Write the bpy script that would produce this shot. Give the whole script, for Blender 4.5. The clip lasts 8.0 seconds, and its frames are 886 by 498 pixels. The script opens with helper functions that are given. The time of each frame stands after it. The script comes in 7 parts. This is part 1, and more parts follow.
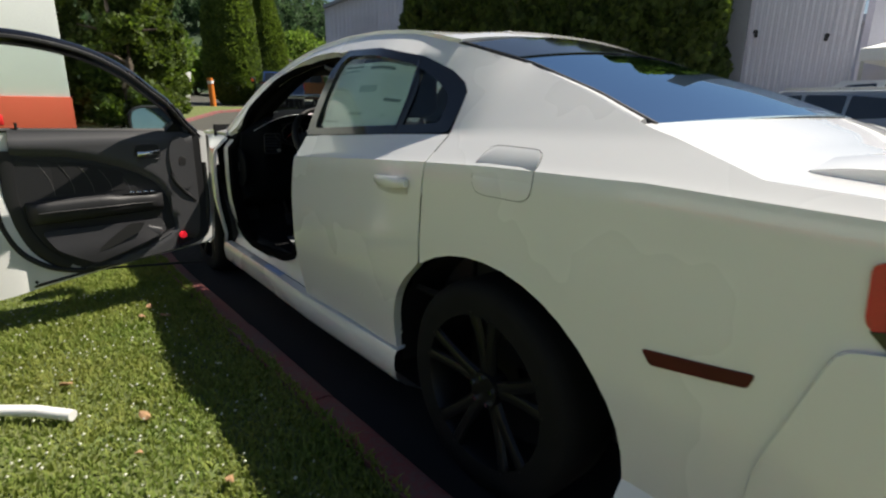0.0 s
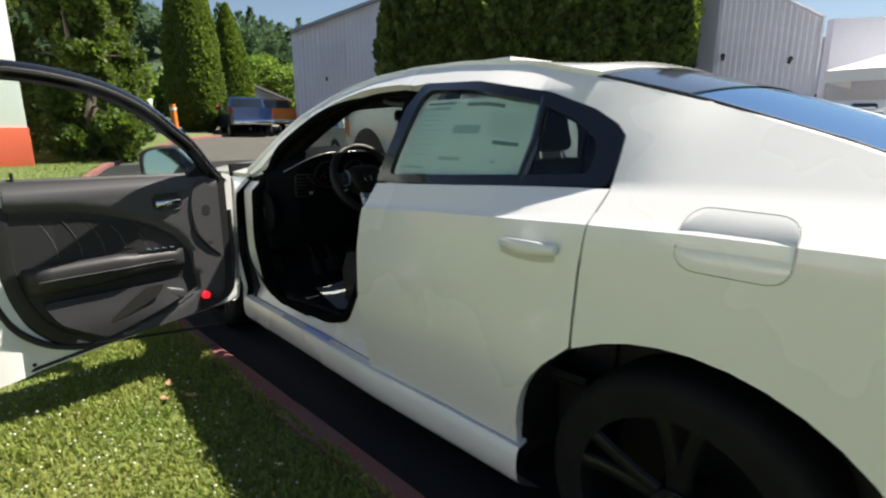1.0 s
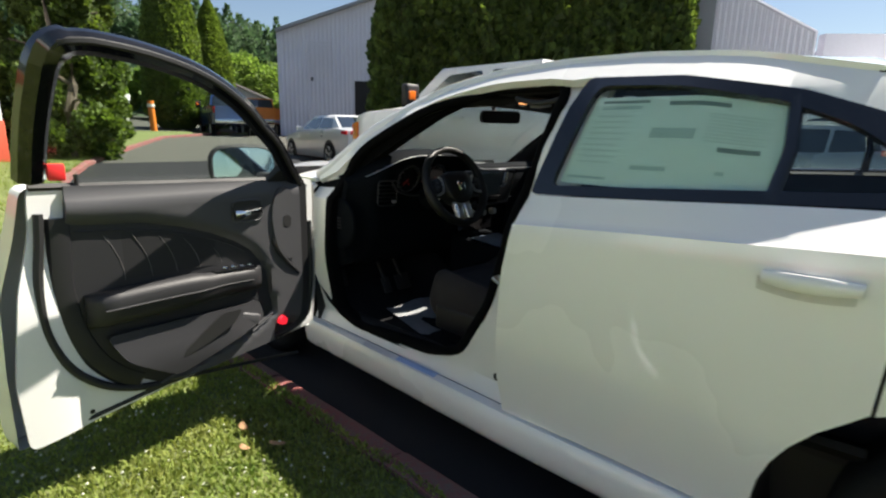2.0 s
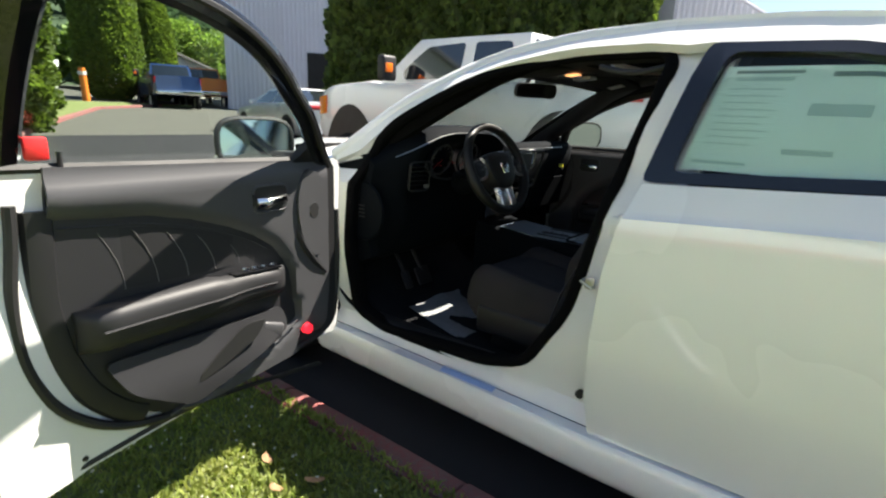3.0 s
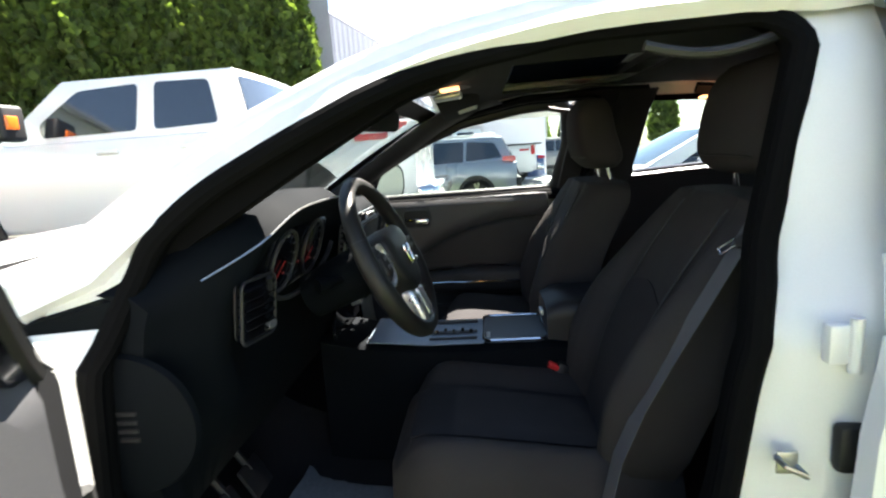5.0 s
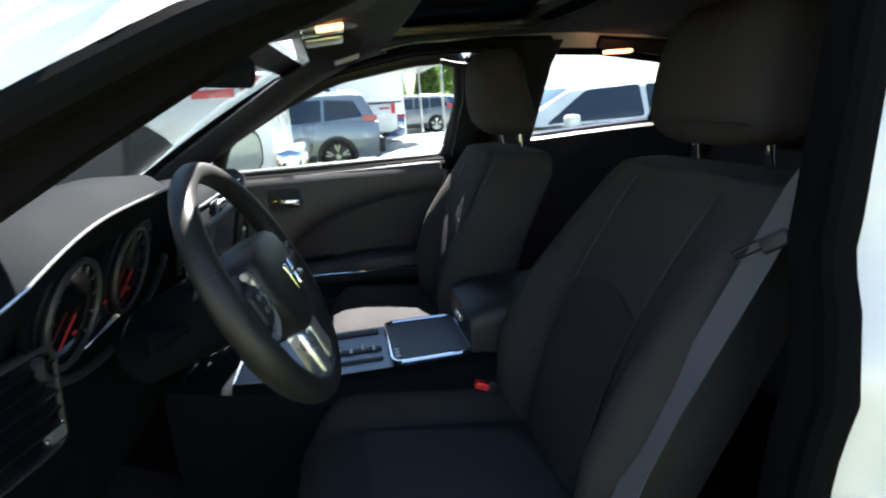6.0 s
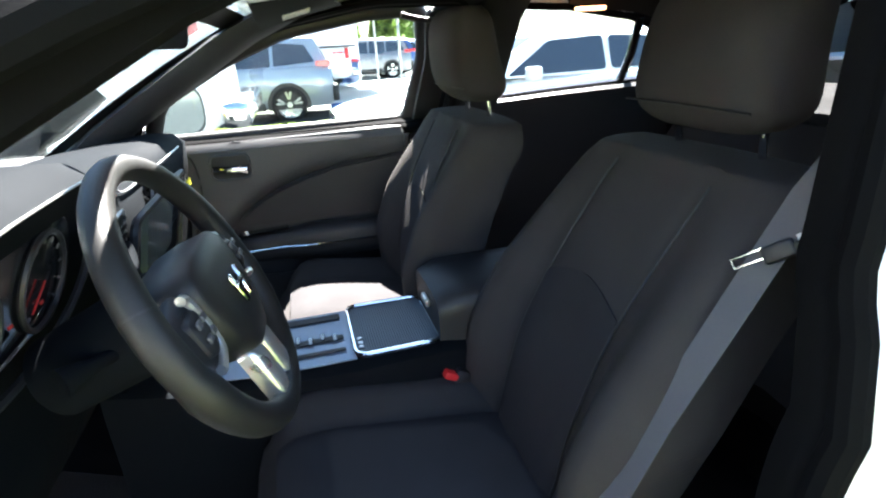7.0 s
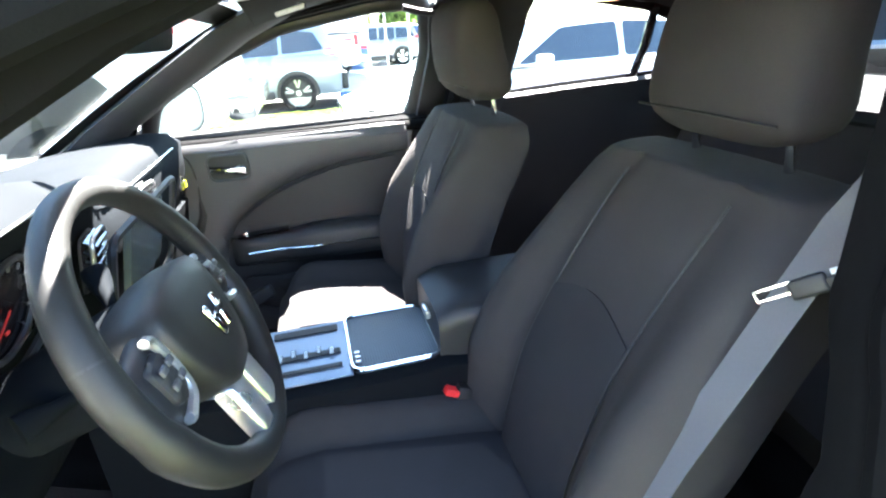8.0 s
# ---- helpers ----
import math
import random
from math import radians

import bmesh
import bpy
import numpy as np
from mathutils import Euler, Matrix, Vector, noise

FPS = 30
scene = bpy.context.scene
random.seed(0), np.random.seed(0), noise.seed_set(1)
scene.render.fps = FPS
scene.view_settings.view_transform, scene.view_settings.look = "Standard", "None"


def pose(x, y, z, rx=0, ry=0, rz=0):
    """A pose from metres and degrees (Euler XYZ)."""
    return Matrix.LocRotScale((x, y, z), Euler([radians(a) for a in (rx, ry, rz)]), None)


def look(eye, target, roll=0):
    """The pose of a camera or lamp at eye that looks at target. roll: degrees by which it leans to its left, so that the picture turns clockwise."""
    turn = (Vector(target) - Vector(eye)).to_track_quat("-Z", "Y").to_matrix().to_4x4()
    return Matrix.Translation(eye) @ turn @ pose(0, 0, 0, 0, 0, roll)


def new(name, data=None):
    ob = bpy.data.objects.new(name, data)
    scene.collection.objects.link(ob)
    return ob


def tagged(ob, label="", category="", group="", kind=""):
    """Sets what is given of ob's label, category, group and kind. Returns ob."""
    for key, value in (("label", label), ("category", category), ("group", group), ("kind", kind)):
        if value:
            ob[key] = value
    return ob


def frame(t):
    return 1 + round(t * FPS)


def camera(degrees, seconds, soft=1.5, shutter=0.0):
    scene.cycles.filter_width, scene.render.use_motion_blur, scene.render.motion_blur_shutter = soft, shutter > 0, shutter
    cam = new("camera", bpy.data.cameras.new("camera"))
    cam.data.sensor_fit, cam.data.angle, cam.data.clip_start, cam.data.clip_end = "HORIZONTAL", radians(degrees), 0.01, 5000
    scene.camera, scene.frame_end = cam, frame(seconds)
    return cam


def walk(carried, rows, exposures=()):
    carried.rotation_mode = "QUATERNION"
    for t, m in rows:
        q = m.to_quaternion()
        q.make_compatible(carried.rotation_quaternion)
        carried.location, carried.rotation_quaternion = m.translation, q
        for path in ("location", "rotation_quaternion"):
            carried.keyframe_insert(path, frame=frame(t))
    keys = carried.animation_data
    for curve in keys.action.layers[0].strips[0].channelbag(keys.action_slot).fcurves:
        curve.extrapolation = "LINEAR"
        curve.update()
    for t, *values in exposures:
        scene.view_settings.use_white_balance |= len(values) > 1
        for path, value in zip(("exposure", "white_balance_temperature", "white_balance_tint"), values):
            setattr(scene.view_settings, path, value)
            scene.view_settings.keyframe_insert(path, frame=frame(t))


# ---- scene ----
cam = camera(80.7, 8.0, soft=2.2, shutter=0.3)
PATH = [
    (0, (-1.959, -1.079, 1.239), (-0.744, 0.42, 0.713), 0.6),
    (0.5, (-1.953, -0.784, 1.262), (-0.703, 0.689, 0.746), 1.6),
    (1, (-2.108, -0.438, 1.308), (-0.78, 0.989, 0.86), -0.2),
    (1.5, (-2.245, -0.121, 1.313), (-0.864, 1.244, 0.833), 1.3),
    (1.7, (-2.291, 0.049, 1.302), (-0.898, 1.416, 0.867), 1.0),
    (2.8, (-2.337, 0.656, 1.283), (-0.862, 1.918, 0.804), 2.0),
    (3, (-2.339, 0.774, 1.268), (-0.825, 1.979, 0.762), 2.3),
    (3.5, (-2.233, 1.14, 1.264), (-0.629, 2.244, 0.809), 0.1),
    (4, (-2.07, 1.424, 1.278), (-0.247, 2.137, 0.867), -1.6),
    (4.2, (-1.998, 1.534, 1.273), (-0.1, 2.039, 0.897), -2.7),
    (5.3, (-1.504, 1.807, 1.267), (0.458, 1.862, 0.881), -3.9),
    (5.5, (-1.439, 1.806, 1.257), (0.516, 1.733, 0.839), -3.9),
    (6, (-1.237, 1.875, 1.29), (0.66, 1.538, 0.752), -4.1),
    (6.5, (-1.162, 1.884, 1.33), (0.673, 1.428, 0.68), -4.2),
    (7, (-1.124, 1.867, 1.338), (0.678, 1.398, 0.607), -3.1),
    (7.5, (-1.095, 1.851, 1.344), (0.685, 1.397, 0.553), -2.0),
    (8, (-1.059, 1.824, 1.363), (0.736, 1.403, 0.588), -3.6),
]
EXPOSURE = [(0, 0.78, 6800), (0.5, 1.06, 6800), (1, 1.42, 6800), (1.5, 1.45, 6750), (3, 2.05, 6800), (3.5, 2.35, 6800), (4, 2.55, 6750), (5.5, 3.35, 6650), (6, 3.32, 6250), (6.5, 3.9, 6250), (7, 4.4, 6250), (8, 5.6, 6200)]
walk(cam, [(t, look(eye, target, roll)) for t, eye, target, roll in PATH], EXPOSURE)

# ---- light ----
SUN = Vector((0.62, -0.24, 1.0)).normalized()
world = bpy.data.worlds.new("sky")
scene.world = world
world.use_nodes = True
sky = world.node_tree.nodes.new("ShaderNodeTexSky")
sky.sky_type, sky.sun_disc = "NISHITA", False
sky.sun_elevation, sky.sun_rotation = math.asin(SUN.z), math.atan2(SUN.x, SUN.y)
sky.altitude, sky.air_density, sky.dust_density, sky.ozone_density = 50, 1.0, 0.6, 1.5
world.node_tree.links.new(sky.outputs[0], world.node_tree.nodes["Background"].inputs["Color"])
world.node_tree.nodes["Background"].inputs["Strength"].default_value = 0.044
lamp = new("sun", bpy.data.lights.new("sun", "SUN"))
lamp.data.energy, lamp.data.angle, lamp.data.color = 5.0, radians(0.5), (1.0, 0.95, 0.87)
lamp.matrix_world = look(SUN * 50, (0, 0, 0))


# ---- materials ----
def mat(name, colour, rough=0.5, metal=0.0, var=0.1, big=3.0, fine=60.0, bump=0.1, depth=0.002, coat=0.0, second=None, spec=0.5, random_hue=0.0):
    """A principled material with broad and fine variation and a fine relief."""
    m = bpy.data.materials.new(name)
    m.use_nodes = True
    n, l = m.node_tree.nodes, m.node_tree.links
    b = n["Principled BSDF"]
    co = n.new("ShaderNodeTexCoord")
    outs = []
    for s, d in ((big, 4), (fine, 6)):
        t = n.new("ShaderNodeTexNoise")
        t.inputs["Scale"].default_value, t.inputs["Detail"].default_value = s, d
        l.new(co.outputs["Object"], t.inputs["Vector"])
        outs.append(t.outputs["Fac"])
    mean = n.new("ShaderNodeMath")
    mean.operation = "ADD"
    for i in (0, 1):
        l.new(outs[i], mean.inputs[i])
    ramp = n.new("ShaderNodeMapRange")
    ramp.inputs["From Min"].default_value, ramp.inputs["From Max"].default_value = 0.65, 1.35
    l.new(mean.outputs[0], ramp.inputs["Value"])
    mix = n.new("ShaderNodeMix")
    mix.data_type = "RGBA"
    two = second or tuple(c * (1 - 2 * var) for c in colour)
    one = colour if second else tuple(min(1, c * (1 + var)) for c in colour)
    mix.inputs["A"].default_value, mix.inputs["B"].default_value = (*one, 1), (*two, 1)
    l.new(ramp.outputs["Result"], mix.inputs["Factor"])
    last = mix.outputs["Result"]
    if random_hue:
        info, hsv, mr = n.new("ShaderNodeNewGeometry"), n.new("ShaderNodeHueSaturation"), n.new("ShaderNodeMapRange")
        mr.inputs["To Min"].default_value, mr.inputs["To Max"].default_value = 1 - random_hue, 1 + random_hue
        l.new(info.outputs["Random Per Island"], mr.inputs["Value"])
        l.new(mr.outputs["Result"], hsv.inputs["Value"])
        l.new(last, hsv.inputs["Color"])
        last = hsv.outputs["Color"]
    l.new(last, b.inputs["Base Color"])
    rr = n.new("ShaderNodeMapRange")
    rr.inputs["To Min"].default_value, rr.inputs["To Max"].default_value = max(0.02, rough - 0.08), min(1, rough + 0.08)
    l.new(outs[0], rr.inputs["Value"])
    l.new(rr.outputs["Result"], b.inputs["Roughness"])
    b.inputs["Metallic"].default_value = metal
    b.inputs["Specular IOR Level"].default_value = spec
    b.inputs["Coat Weight"].default_value, b.inputs["Coat Roughness"].default_value = coat, 0.03
    if bump:
        bp = n.new("ShaderNodeBump")
        bp.inputs["Strength"].default_value, bp.inputs["Distance"].default_value = bump, depth
        l.new(outs[1], bp.inputs["Height"])
        l.new(bp.outputs["Normal"], b.inputs["Normal"])
    return m


def glass(name, tint, rough=0.0, base=0.04, power=4.0, coat=(0.9, 0.9, 0.9)):
    """Thin pane: tinted clear, with a gloss that grows at a slant and is the same from both sides."""
    m = bpy.data.materials.new(name)
    m.use_nodes = True
    n, l = m.node_tree.nodes, m.node_tree.links
    n.remove(n["Principled BSDF"])
    clear, gloss, f, mix = (n.new("ShaderNode" + k) for k in ("BsdfTransparent", "BsdfGlossy", "LayerWeight", "MixShader"))
    clear.inputs["Color"].default_value = (*tint, 1)
    gloss.inputs["Roughness"].default_value = rough
    gloss.inputs["Color"].default_value = (*coat, 1)
    f.inputs["Blend"].default_value = 0.5
    pw, mr = n.new("ShaderNodeMath"), n.new("ShaderNodeMapRange")
    pw.operation, pw.inputs[1].default_value = "POWER", power
    mr.inputs["To Min"].default_value, mr.inputs["To Max"].default_value = base, 0.9
    l.new(f.outputs["Facing"], pw.inputs[0])
    l.new(pw.outputs[0], mr.inputs["Value"])
    l.new(mr.outputs["Result"], mix.inputs[0])
    l.new(clear.outputs[0], mix.inputs[1])
    l.new(gloss.outputs[0], mix.inputs[2])
    l.new(mix.outputs[0], n["Material Output"].inputs["Surface"])
    return m


def glow(name, colour, strength):
    m = bpy.data.materials.new(name)
    m.use_nodes = True
    b = m.node_tree.nodes["Principled BSDF"]
    b.inputs["Base Color"].default_value = (*colour, 1)
    b.inputs["Emission Color"].default_value, b.inputs["Emission Strength"].default_value = (*colour, 1), strength
    return m


def wave_bump(m, scale, strength, depth, axis="X"):
    """Ribs or threads across a material's surface."""
    n, l = m.node_tree.nodes, m.node_tree.links
    w, bp, co = n.new("ShaderNodeTexWave"), n.new("ShaderNodeBump"), n.new("ShaderNodeTexCoord")
    w.bands_direction = axis
    w.inputs["Scale"].default_value, w.inputs["Distortion"].default_value = scale, 0.6
    bp.inputs["Strength"].default_value, bp.inputs["Distance"].default_value = strength, depth
    b = n["Principled BSDF"]
    if b.inputs["Normal"].links:
        l.new(b.inputs["Normal"].links[0].from_socket, bp.inputs["Normal"])
    l.new(co.outputs["Object"], w.inputs["Vector"])
    l.new(w.outputs["Fac"], bp.inputs["Height"])
    l.new(bp.outputs["Normal"], b.inputs["Normal"])
    return m


def leafy(m, share=0.38):
    """Lets part of the light through thin leaves, in the leaf's own colour."""
    n, l = m.node_tree.nodes, m.node_tree.links
    b = n["Principled BSDF"]
    thin, mix, warm = n.new("ShaderNodeBsdfTranslucent"), n.new("ShaderNodeMixShader"), n.new("ShaderNodeHueSaturation")
    warm.inputs["Value"].default_value, warm.inputs["Saturation"].default_value = 1.5, 1.1
    l.new(b.inputs["Base Color"].links[0].from_socket, warm.inputs["Color"])
    l.new(warm.outputs["Color"], thin.inputs["Color"])
    mix.inputs[0].default_value = share
    l.new(b.outputs[0], mix.inputs[1])
    l.new(thin.outputs[0], mix.inputs[2])
    l.new(mix.outputs[0], n["Material Output"].inputs["Surface"])


PAINT = mat("white_paint", (0.79, 0.79, 0.78), 0.28, 0, 0.012, 0.8, 900, 0.0, 0.0004, coat=1.0, spec=0.6)
PAINT_IN = mat("white_paint_jamb", (0.76, 0.76, 0.74), 0.34, 0, 0.02, 3, 300, 0.02, 0.0005, coat=0.5)
SILVER = mat("silver_blue_paint", (0.31, 0.345, 0.39), 0.3, 0.35, 0.03, 1, 900, 0.01, 0.0004, coat=0.8)
BLUE = mat("dark_blue_paint", (0.03, 0.07, 0.20), 0.3, 0.2, 0.05, 1, 900, 0.01, 0.0004, coat=0.8)
GREYCAR = mat("grey_paint", (0.16, 0.17, 0.19), 0.3, 0.3, 0.05, 1, 900, 0.01, 0.0004, coat=0.8)
ORANGE = mat("orange_paint", (0.75, 0.22, 0.03), 0.45, 0, 0.08, 3, 60, 0.05)
BLACK = mat("black_plastic", (0.009, 0.009, 0.010), 0.55, 0, 0.12, 6, 400, 0.25, 0.0006)
GLOSSBLACK = mat("gloss_black", (0.006, 0.006, 0.007), 0.12, 0, 0.05, 4, 300, 0.01, 0.0003, coat=0.6)
WHEELBLACK = mat("black_wheel_lacquer", (0.008, 0.008, 0.009), 0.38, 0, 0.08, 6, 200, 0.02, 0.0004, spec=0.3)
RUBBER = mat("tyre_rubber", (0.008, 0.008, 0.008), 0.8, 0, 0.15, 9, 160, 0.4, 0.001, spec=0.2)
SEAL = mat("door_seal", (0.012, 0.012, 0.012), 0.6, 0, 0.1, 9, 200, 0.2, 0.0006)
TRIM = mat("grey_trim", (0.021, 0.021, 0.023), 0.5, 0, 0.08, 4, 500, 0.35, 0.0005, spec=0.35)
LEATHER = mat("black_leather", (0.020, 0.020, 0.0215), 0.52, 0, 0.1, 5, 420, 0.35, 0.0006, spec=0.35)
VINYL = mat("door_insert_vinyl", (0.021, 0.021, 0.022), 0.55, 0, 0.1, 5, 380, 0.35, 0.0006, spec=0.25)
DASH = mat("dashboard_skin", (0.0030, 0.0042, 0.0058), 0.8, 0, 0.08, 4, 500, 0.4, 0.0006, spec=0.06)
WHEELSKIN = mat("steering_wheel_leather", (0.011, 0.0105, 0.010), 0.5, 0, 0.1, 5, 420, 0.35, 0.0006, spec=0.35)
ROLL = mat("grey_soft_roll", (0.060, 0.060, 0.064), 0.46, 0, 0.08, 4, 500, 0.3, 0.0005, spec=0.4)
CLOTH = wave_bump(mat("seat_cloth", (0.035, 0.0315, 0.031), 0.9, 0, 0.12, 5, 700, 0.5, 0.0008, spec=0.2), 260, 0.25, 0.0006)
# Darker cloth stands in for the seat areas out of the sun.
CLOTH_SHADED = mat("seat_cloth_shaded", (0.028, 0.026, 0.0275), 0.92, 0, 0.12, 5, 800, 0.5, 0.0008, spec=0.15)
HEADLINER = mat("dark_headliner", (0.020, 0.020, 0.021), 0.92, 0, 0.08, 4, 500, 0.3, 0.0006, spec=0.2)
# Near-black puts shade into the pillar and belt linings; door seals share it.
DEEPBLACK = mat("deep_black_lining", (0.004, 0.004, 0.0042), 0.95, 0, 0.1, 6, 400, 0.3, 0.0006, spec=0.05)
CARPET = mat("black_carpet", (0.014, 0.014, 0.015), 0.95, 0, 0.2, 8, 300, 0.8, 0.003, spec=0.1)
MAT_RUG = mat("grey_paper_mat", (0.22, 0.23, 0.24), 0.7, 0, 0.15, 7, 80, 0.4, 0.003)
BELT = wave_bump(mat("belt_webbing", (0.080, 0.080, 0.087), 0.7, 0, 0.06, 8, 500, 0.2, 0.0005), 300, 0.3, 0.0005, "Z")
CHROME = mat("chrome", (0.78, 0.79, 0.80), 0.12, 1.0, 0.03, 5, 200, 0.01)
SATIN = mat("satin_silver", (0.60, 0.60, 0.59), 0.30, 0.85, 0.05, 6, 300, 0.03, 0.0004)
# Blue in the base colour stands in for sky mirrored by the plate.
CONSOLE = mat("sky_tinted_metal_plate", (0.20, 0.25, 0.32), 0.34, 0.3, 0.05, 5, 300, 0.03, 0.0004)
TRAYMAT = wave_bump(mat("tray_door", (0.045, 0.06, 0.075), 0.35, 0.1, 0.05, 5, 300, 0.05), 55, 0.5, 0.0015, "Y")
STEEL = mat("zinc_steel", (0.50, 0.50, 0.48), 0.38, 0.9, 0.08, 8, 120, 0.1)
RED = mat("red_lens", (0.55, 0.02, 0.03), 0.18, 0, 0.08, 12, 200, 0.05, coat=0.6)
DARKRED = mat("dark_red_lens", (0.075, 0.005, 0.008), 0.4, 0, 0.1, 12, 200, 0.05, coat=0.1, spec=0.25)
REDBUTTON = mat("red_button", (0.75, 0.03, 0.03), 0.35, 0, 0.06, 12, 200, 0.05)
YELLOW = mat("yellow_label", (0.80, 0.75, 0.05), 0.5, 0, 0.05, 12, 100, 0.02)
AMBER = mat("amber_lens", (0.85, 0.18, 0.02), 0.2, 0, 0.08, 12, 200, 0.05, coat=0.5)
LAMPGLOW = glow("map_lamp_lit", (1.0, 0.42, 0.16), 0.6)
DIAL_RED = glow("gauge_needle_lit", (0.22, 0.008, 0.006), 0.012)
SCREEN = mat("screen_glass", (0.10, 0.115, 0.115), 0.16, 0, 0.05, 6, 300, 0.01, coat=0.5)
PAPER = mat("window_sticker_paper", (0.62, 0.74, 0.68), 0.75, 0, 0.04, 4, 60, 0.05)
INK = mat("grey_print", (0.40, 0.51, 0.47), 0.75, 0, 0.05, 20, 200, 0.02)
INKDARK = mat("dark_print", (0.17, 0.23, 0.21), 0.75, 0, 0.05, 20, 200, 0.02)
LABEL = mat("white_label", (0.72, 0.72, 0.70), 0.5, 0, 0.05, 20, 200, 0.02)
PROTECT = mat("blue_protective_film", (0.30, 0.42, 0.66), 0.35, 0, 0.08, 9, 120, 0.1, 0.001)
GLASS_SIDE = glass("side_glass", (0.90, 0.945, 0.925), 0.0, 0.02)
# The blue gloss colour paints in the sky that this pane mirrors.
GLASS_REAR = glass("tinted_rear_glass", (0.03, 0.05, 0.07), 0.0, 0.72, 1.4, (0.62, 0.82, 1.0))
GLASS_ROOF = glass("dark_roof_glass", (0.07, 0.08, 0.09), 0.0, 0.05, 4.0)
GLASS_WIND = glass("windscreen_glass", (0.80, 0.85, 0.83), 0.0, 0.03)
# Darkened copy of the side glass, added to dim the cabin.
GLASS_PASS = glass("dimmed_side_glass", (0.78, 0.83, 0.81), 0.0, 0.02)
GLASS_SHADE = mat("dark_car_glass", (0.012, 0.016, 0.02), 0.05, 0, 0.05, 2, 100, 0.0, coat=0.8, spec=0.9)
MIRROR = mat("mirror_glass", (0.62, 0.69, 0.69), 0.03, 1.0, 0.02, 3, 100, 0.0)
LENS = glass("clear_lens", (0.9, 0.92, 0.92), 0.05)

ASPHALT = mat("asphalt", (0.060, 0.059, 0.052), 0.9, 0, 0.25, 1.2, 160, 0.8, 0.006, second=(0.082, 0.081, 0.070), spec=0.25)
# Darker asphalt for the lane along the kerb.
DARKASPHALT = mat("dark_asphalt", (0.014, 0.0145, 0.016), 0.85, 0, 0.25, 1.5, 160, 0.7, 0.005, second=(0.021, 0.0215, 0.024), spec=0.2)
PALE = mat("sunbleached_concrete", (0.42, 0.42, 0.40), 0.85, 0, 0.1, 0.6, 60, 0.4, 0.003)
SOIL = mat("turf_soil", (0.092, 0.132, 0.036), 0.95, 0, 0.3, 4, 60, 0.8, 0.02, second=(0.135, 0.148, 0.046))
GRASS = mat("grass_blades", (0.125, 0.20, 0.042), 0.75, 0, 0.12, 2.2, 40, 0.0, second=(0.24, 0.25, 0.07), random_hue=0.2, spec=0.2)
DRY = mat("dry_leaf", (0.34, 0.20, 0.10), 0.8, 0, 0.2, 20, 100, 0.2)
CLOVER = mat("clover_flower", (0.50, 0.51, 0.40), 0.8, 0, 0.1, 20, 100, 0.2)
KERB = mat("red_kerb_paint", (0.24, 0.040, 0.040), 0.85, 0, 0.25, 5, 60, 0.8, 0.004, second=(0.13, 0.10, 0.09))
LEAF_DARK = mat("conifer_foliage", (0.036, 0.068, 0.014), 0.7, 0, 0.25, 0.9, 6, 0.0, second=(0.11, 0.15, 0.028), random_hue=0.5)
LEAF_CYPRESS = mat("cypress_foliage", (0.095, 0.145, 0.026), 0.7, 0, 0.2, 0.9, 6, 0.0, second=(0.125, 0.175, 0.036), random_hue=0.4)
LEAF_LIGHT = mat("broadleaf_foliage", (0.11, 0.19, 0.035), 0.65, 0, 0.2, 0.7, 5, 0.0, second=(0.19, 0.26, 0.06), random_hue=0.4)
LEAF_FAR = mat("far_forest_foliage", (0.045, 0.085, 0.040), 0.8, 0, 0.2, 0.4, 4, 0.0, second=(0.075, 0.12, 0.055), random_hue=0.4)
for m in (GRASS, LEAF_DARK, LEAF_CYPRESS, LEAF_LIGHT, LEAF_FAR):
    leafy(m)
BARK = mat("bark", (0.10, 0.075, 0.055), 0.9, 0, 0.25, 6, 40, 0.8, 0.01)
SHEET = mat("white_metal_sheet", (0.66, 0.65, 0.72), 0.45, 0, 0.04, 0.7, 20, 0.05)
SHEET2 = mat("lavender_metal_sheet", (0.60, 0.60, 0.68), 0.45, 0, 0.04, 0.7, 20, 0.05)
GREYWALL = mat("grey_metal_wall", (0.22, 0.23, 0.25), 0.5, 0, 0.06, 0.7, 20, 0.05)
STUCCO = mat("pale_wall_plaster", (0.80, 0.84, 0.82), 0.85, 0, 0.04, 0.8, 30, 0.3, 0.003)
REDBAND = mat("red_wall_plaster", (0.58, 0.09, 0.045), 0.8, 0, 0.08, 0.8, 30, 0.3, 0.003)
CREAM = mat("cream_siding", (0.78, 0.76, 0.68), 0.7, 0, 0.05, 1, 30, 0.1)
ROOFING = mat("grey_shingles", (0.20, 0.19, 0.18), 0.9, 0, 0.15, 2, 30, 0.5)
DARKHOLE = mat("dark_opening", (0.012, 0.012, 0.013), 0.8, 0, 0.1, 2, 30, 0.1)
CANVAS = mat("white_canvas", (0.80, 0.80, 0.78), 0.8, 0, 0.04, 1, 40, 0.1)


# ---- mesh helpers ----
def part(name, bm, material, parent=None, label="", sharp=35.0):
    """Links a bmesh as one mesh object, under a thing or a part if given."""
    me = bpy.data.meshes.new(name)
    for f in bm.faces:
        f.smooth = True
    bm.to_mesh(me)
    bm.free()
    me.materials.append(material)
    me.set_sharp_from_angle(angle=radians(sharp))
    ob = new(name, me)
    if parent is not None:
        ob.parent = parent
        ob.matrix_parent_inverse = parent.matrix_basis.inverted() if parent.parent is None else Matrix()
    if label:
        ob["label"] = label
    return ob


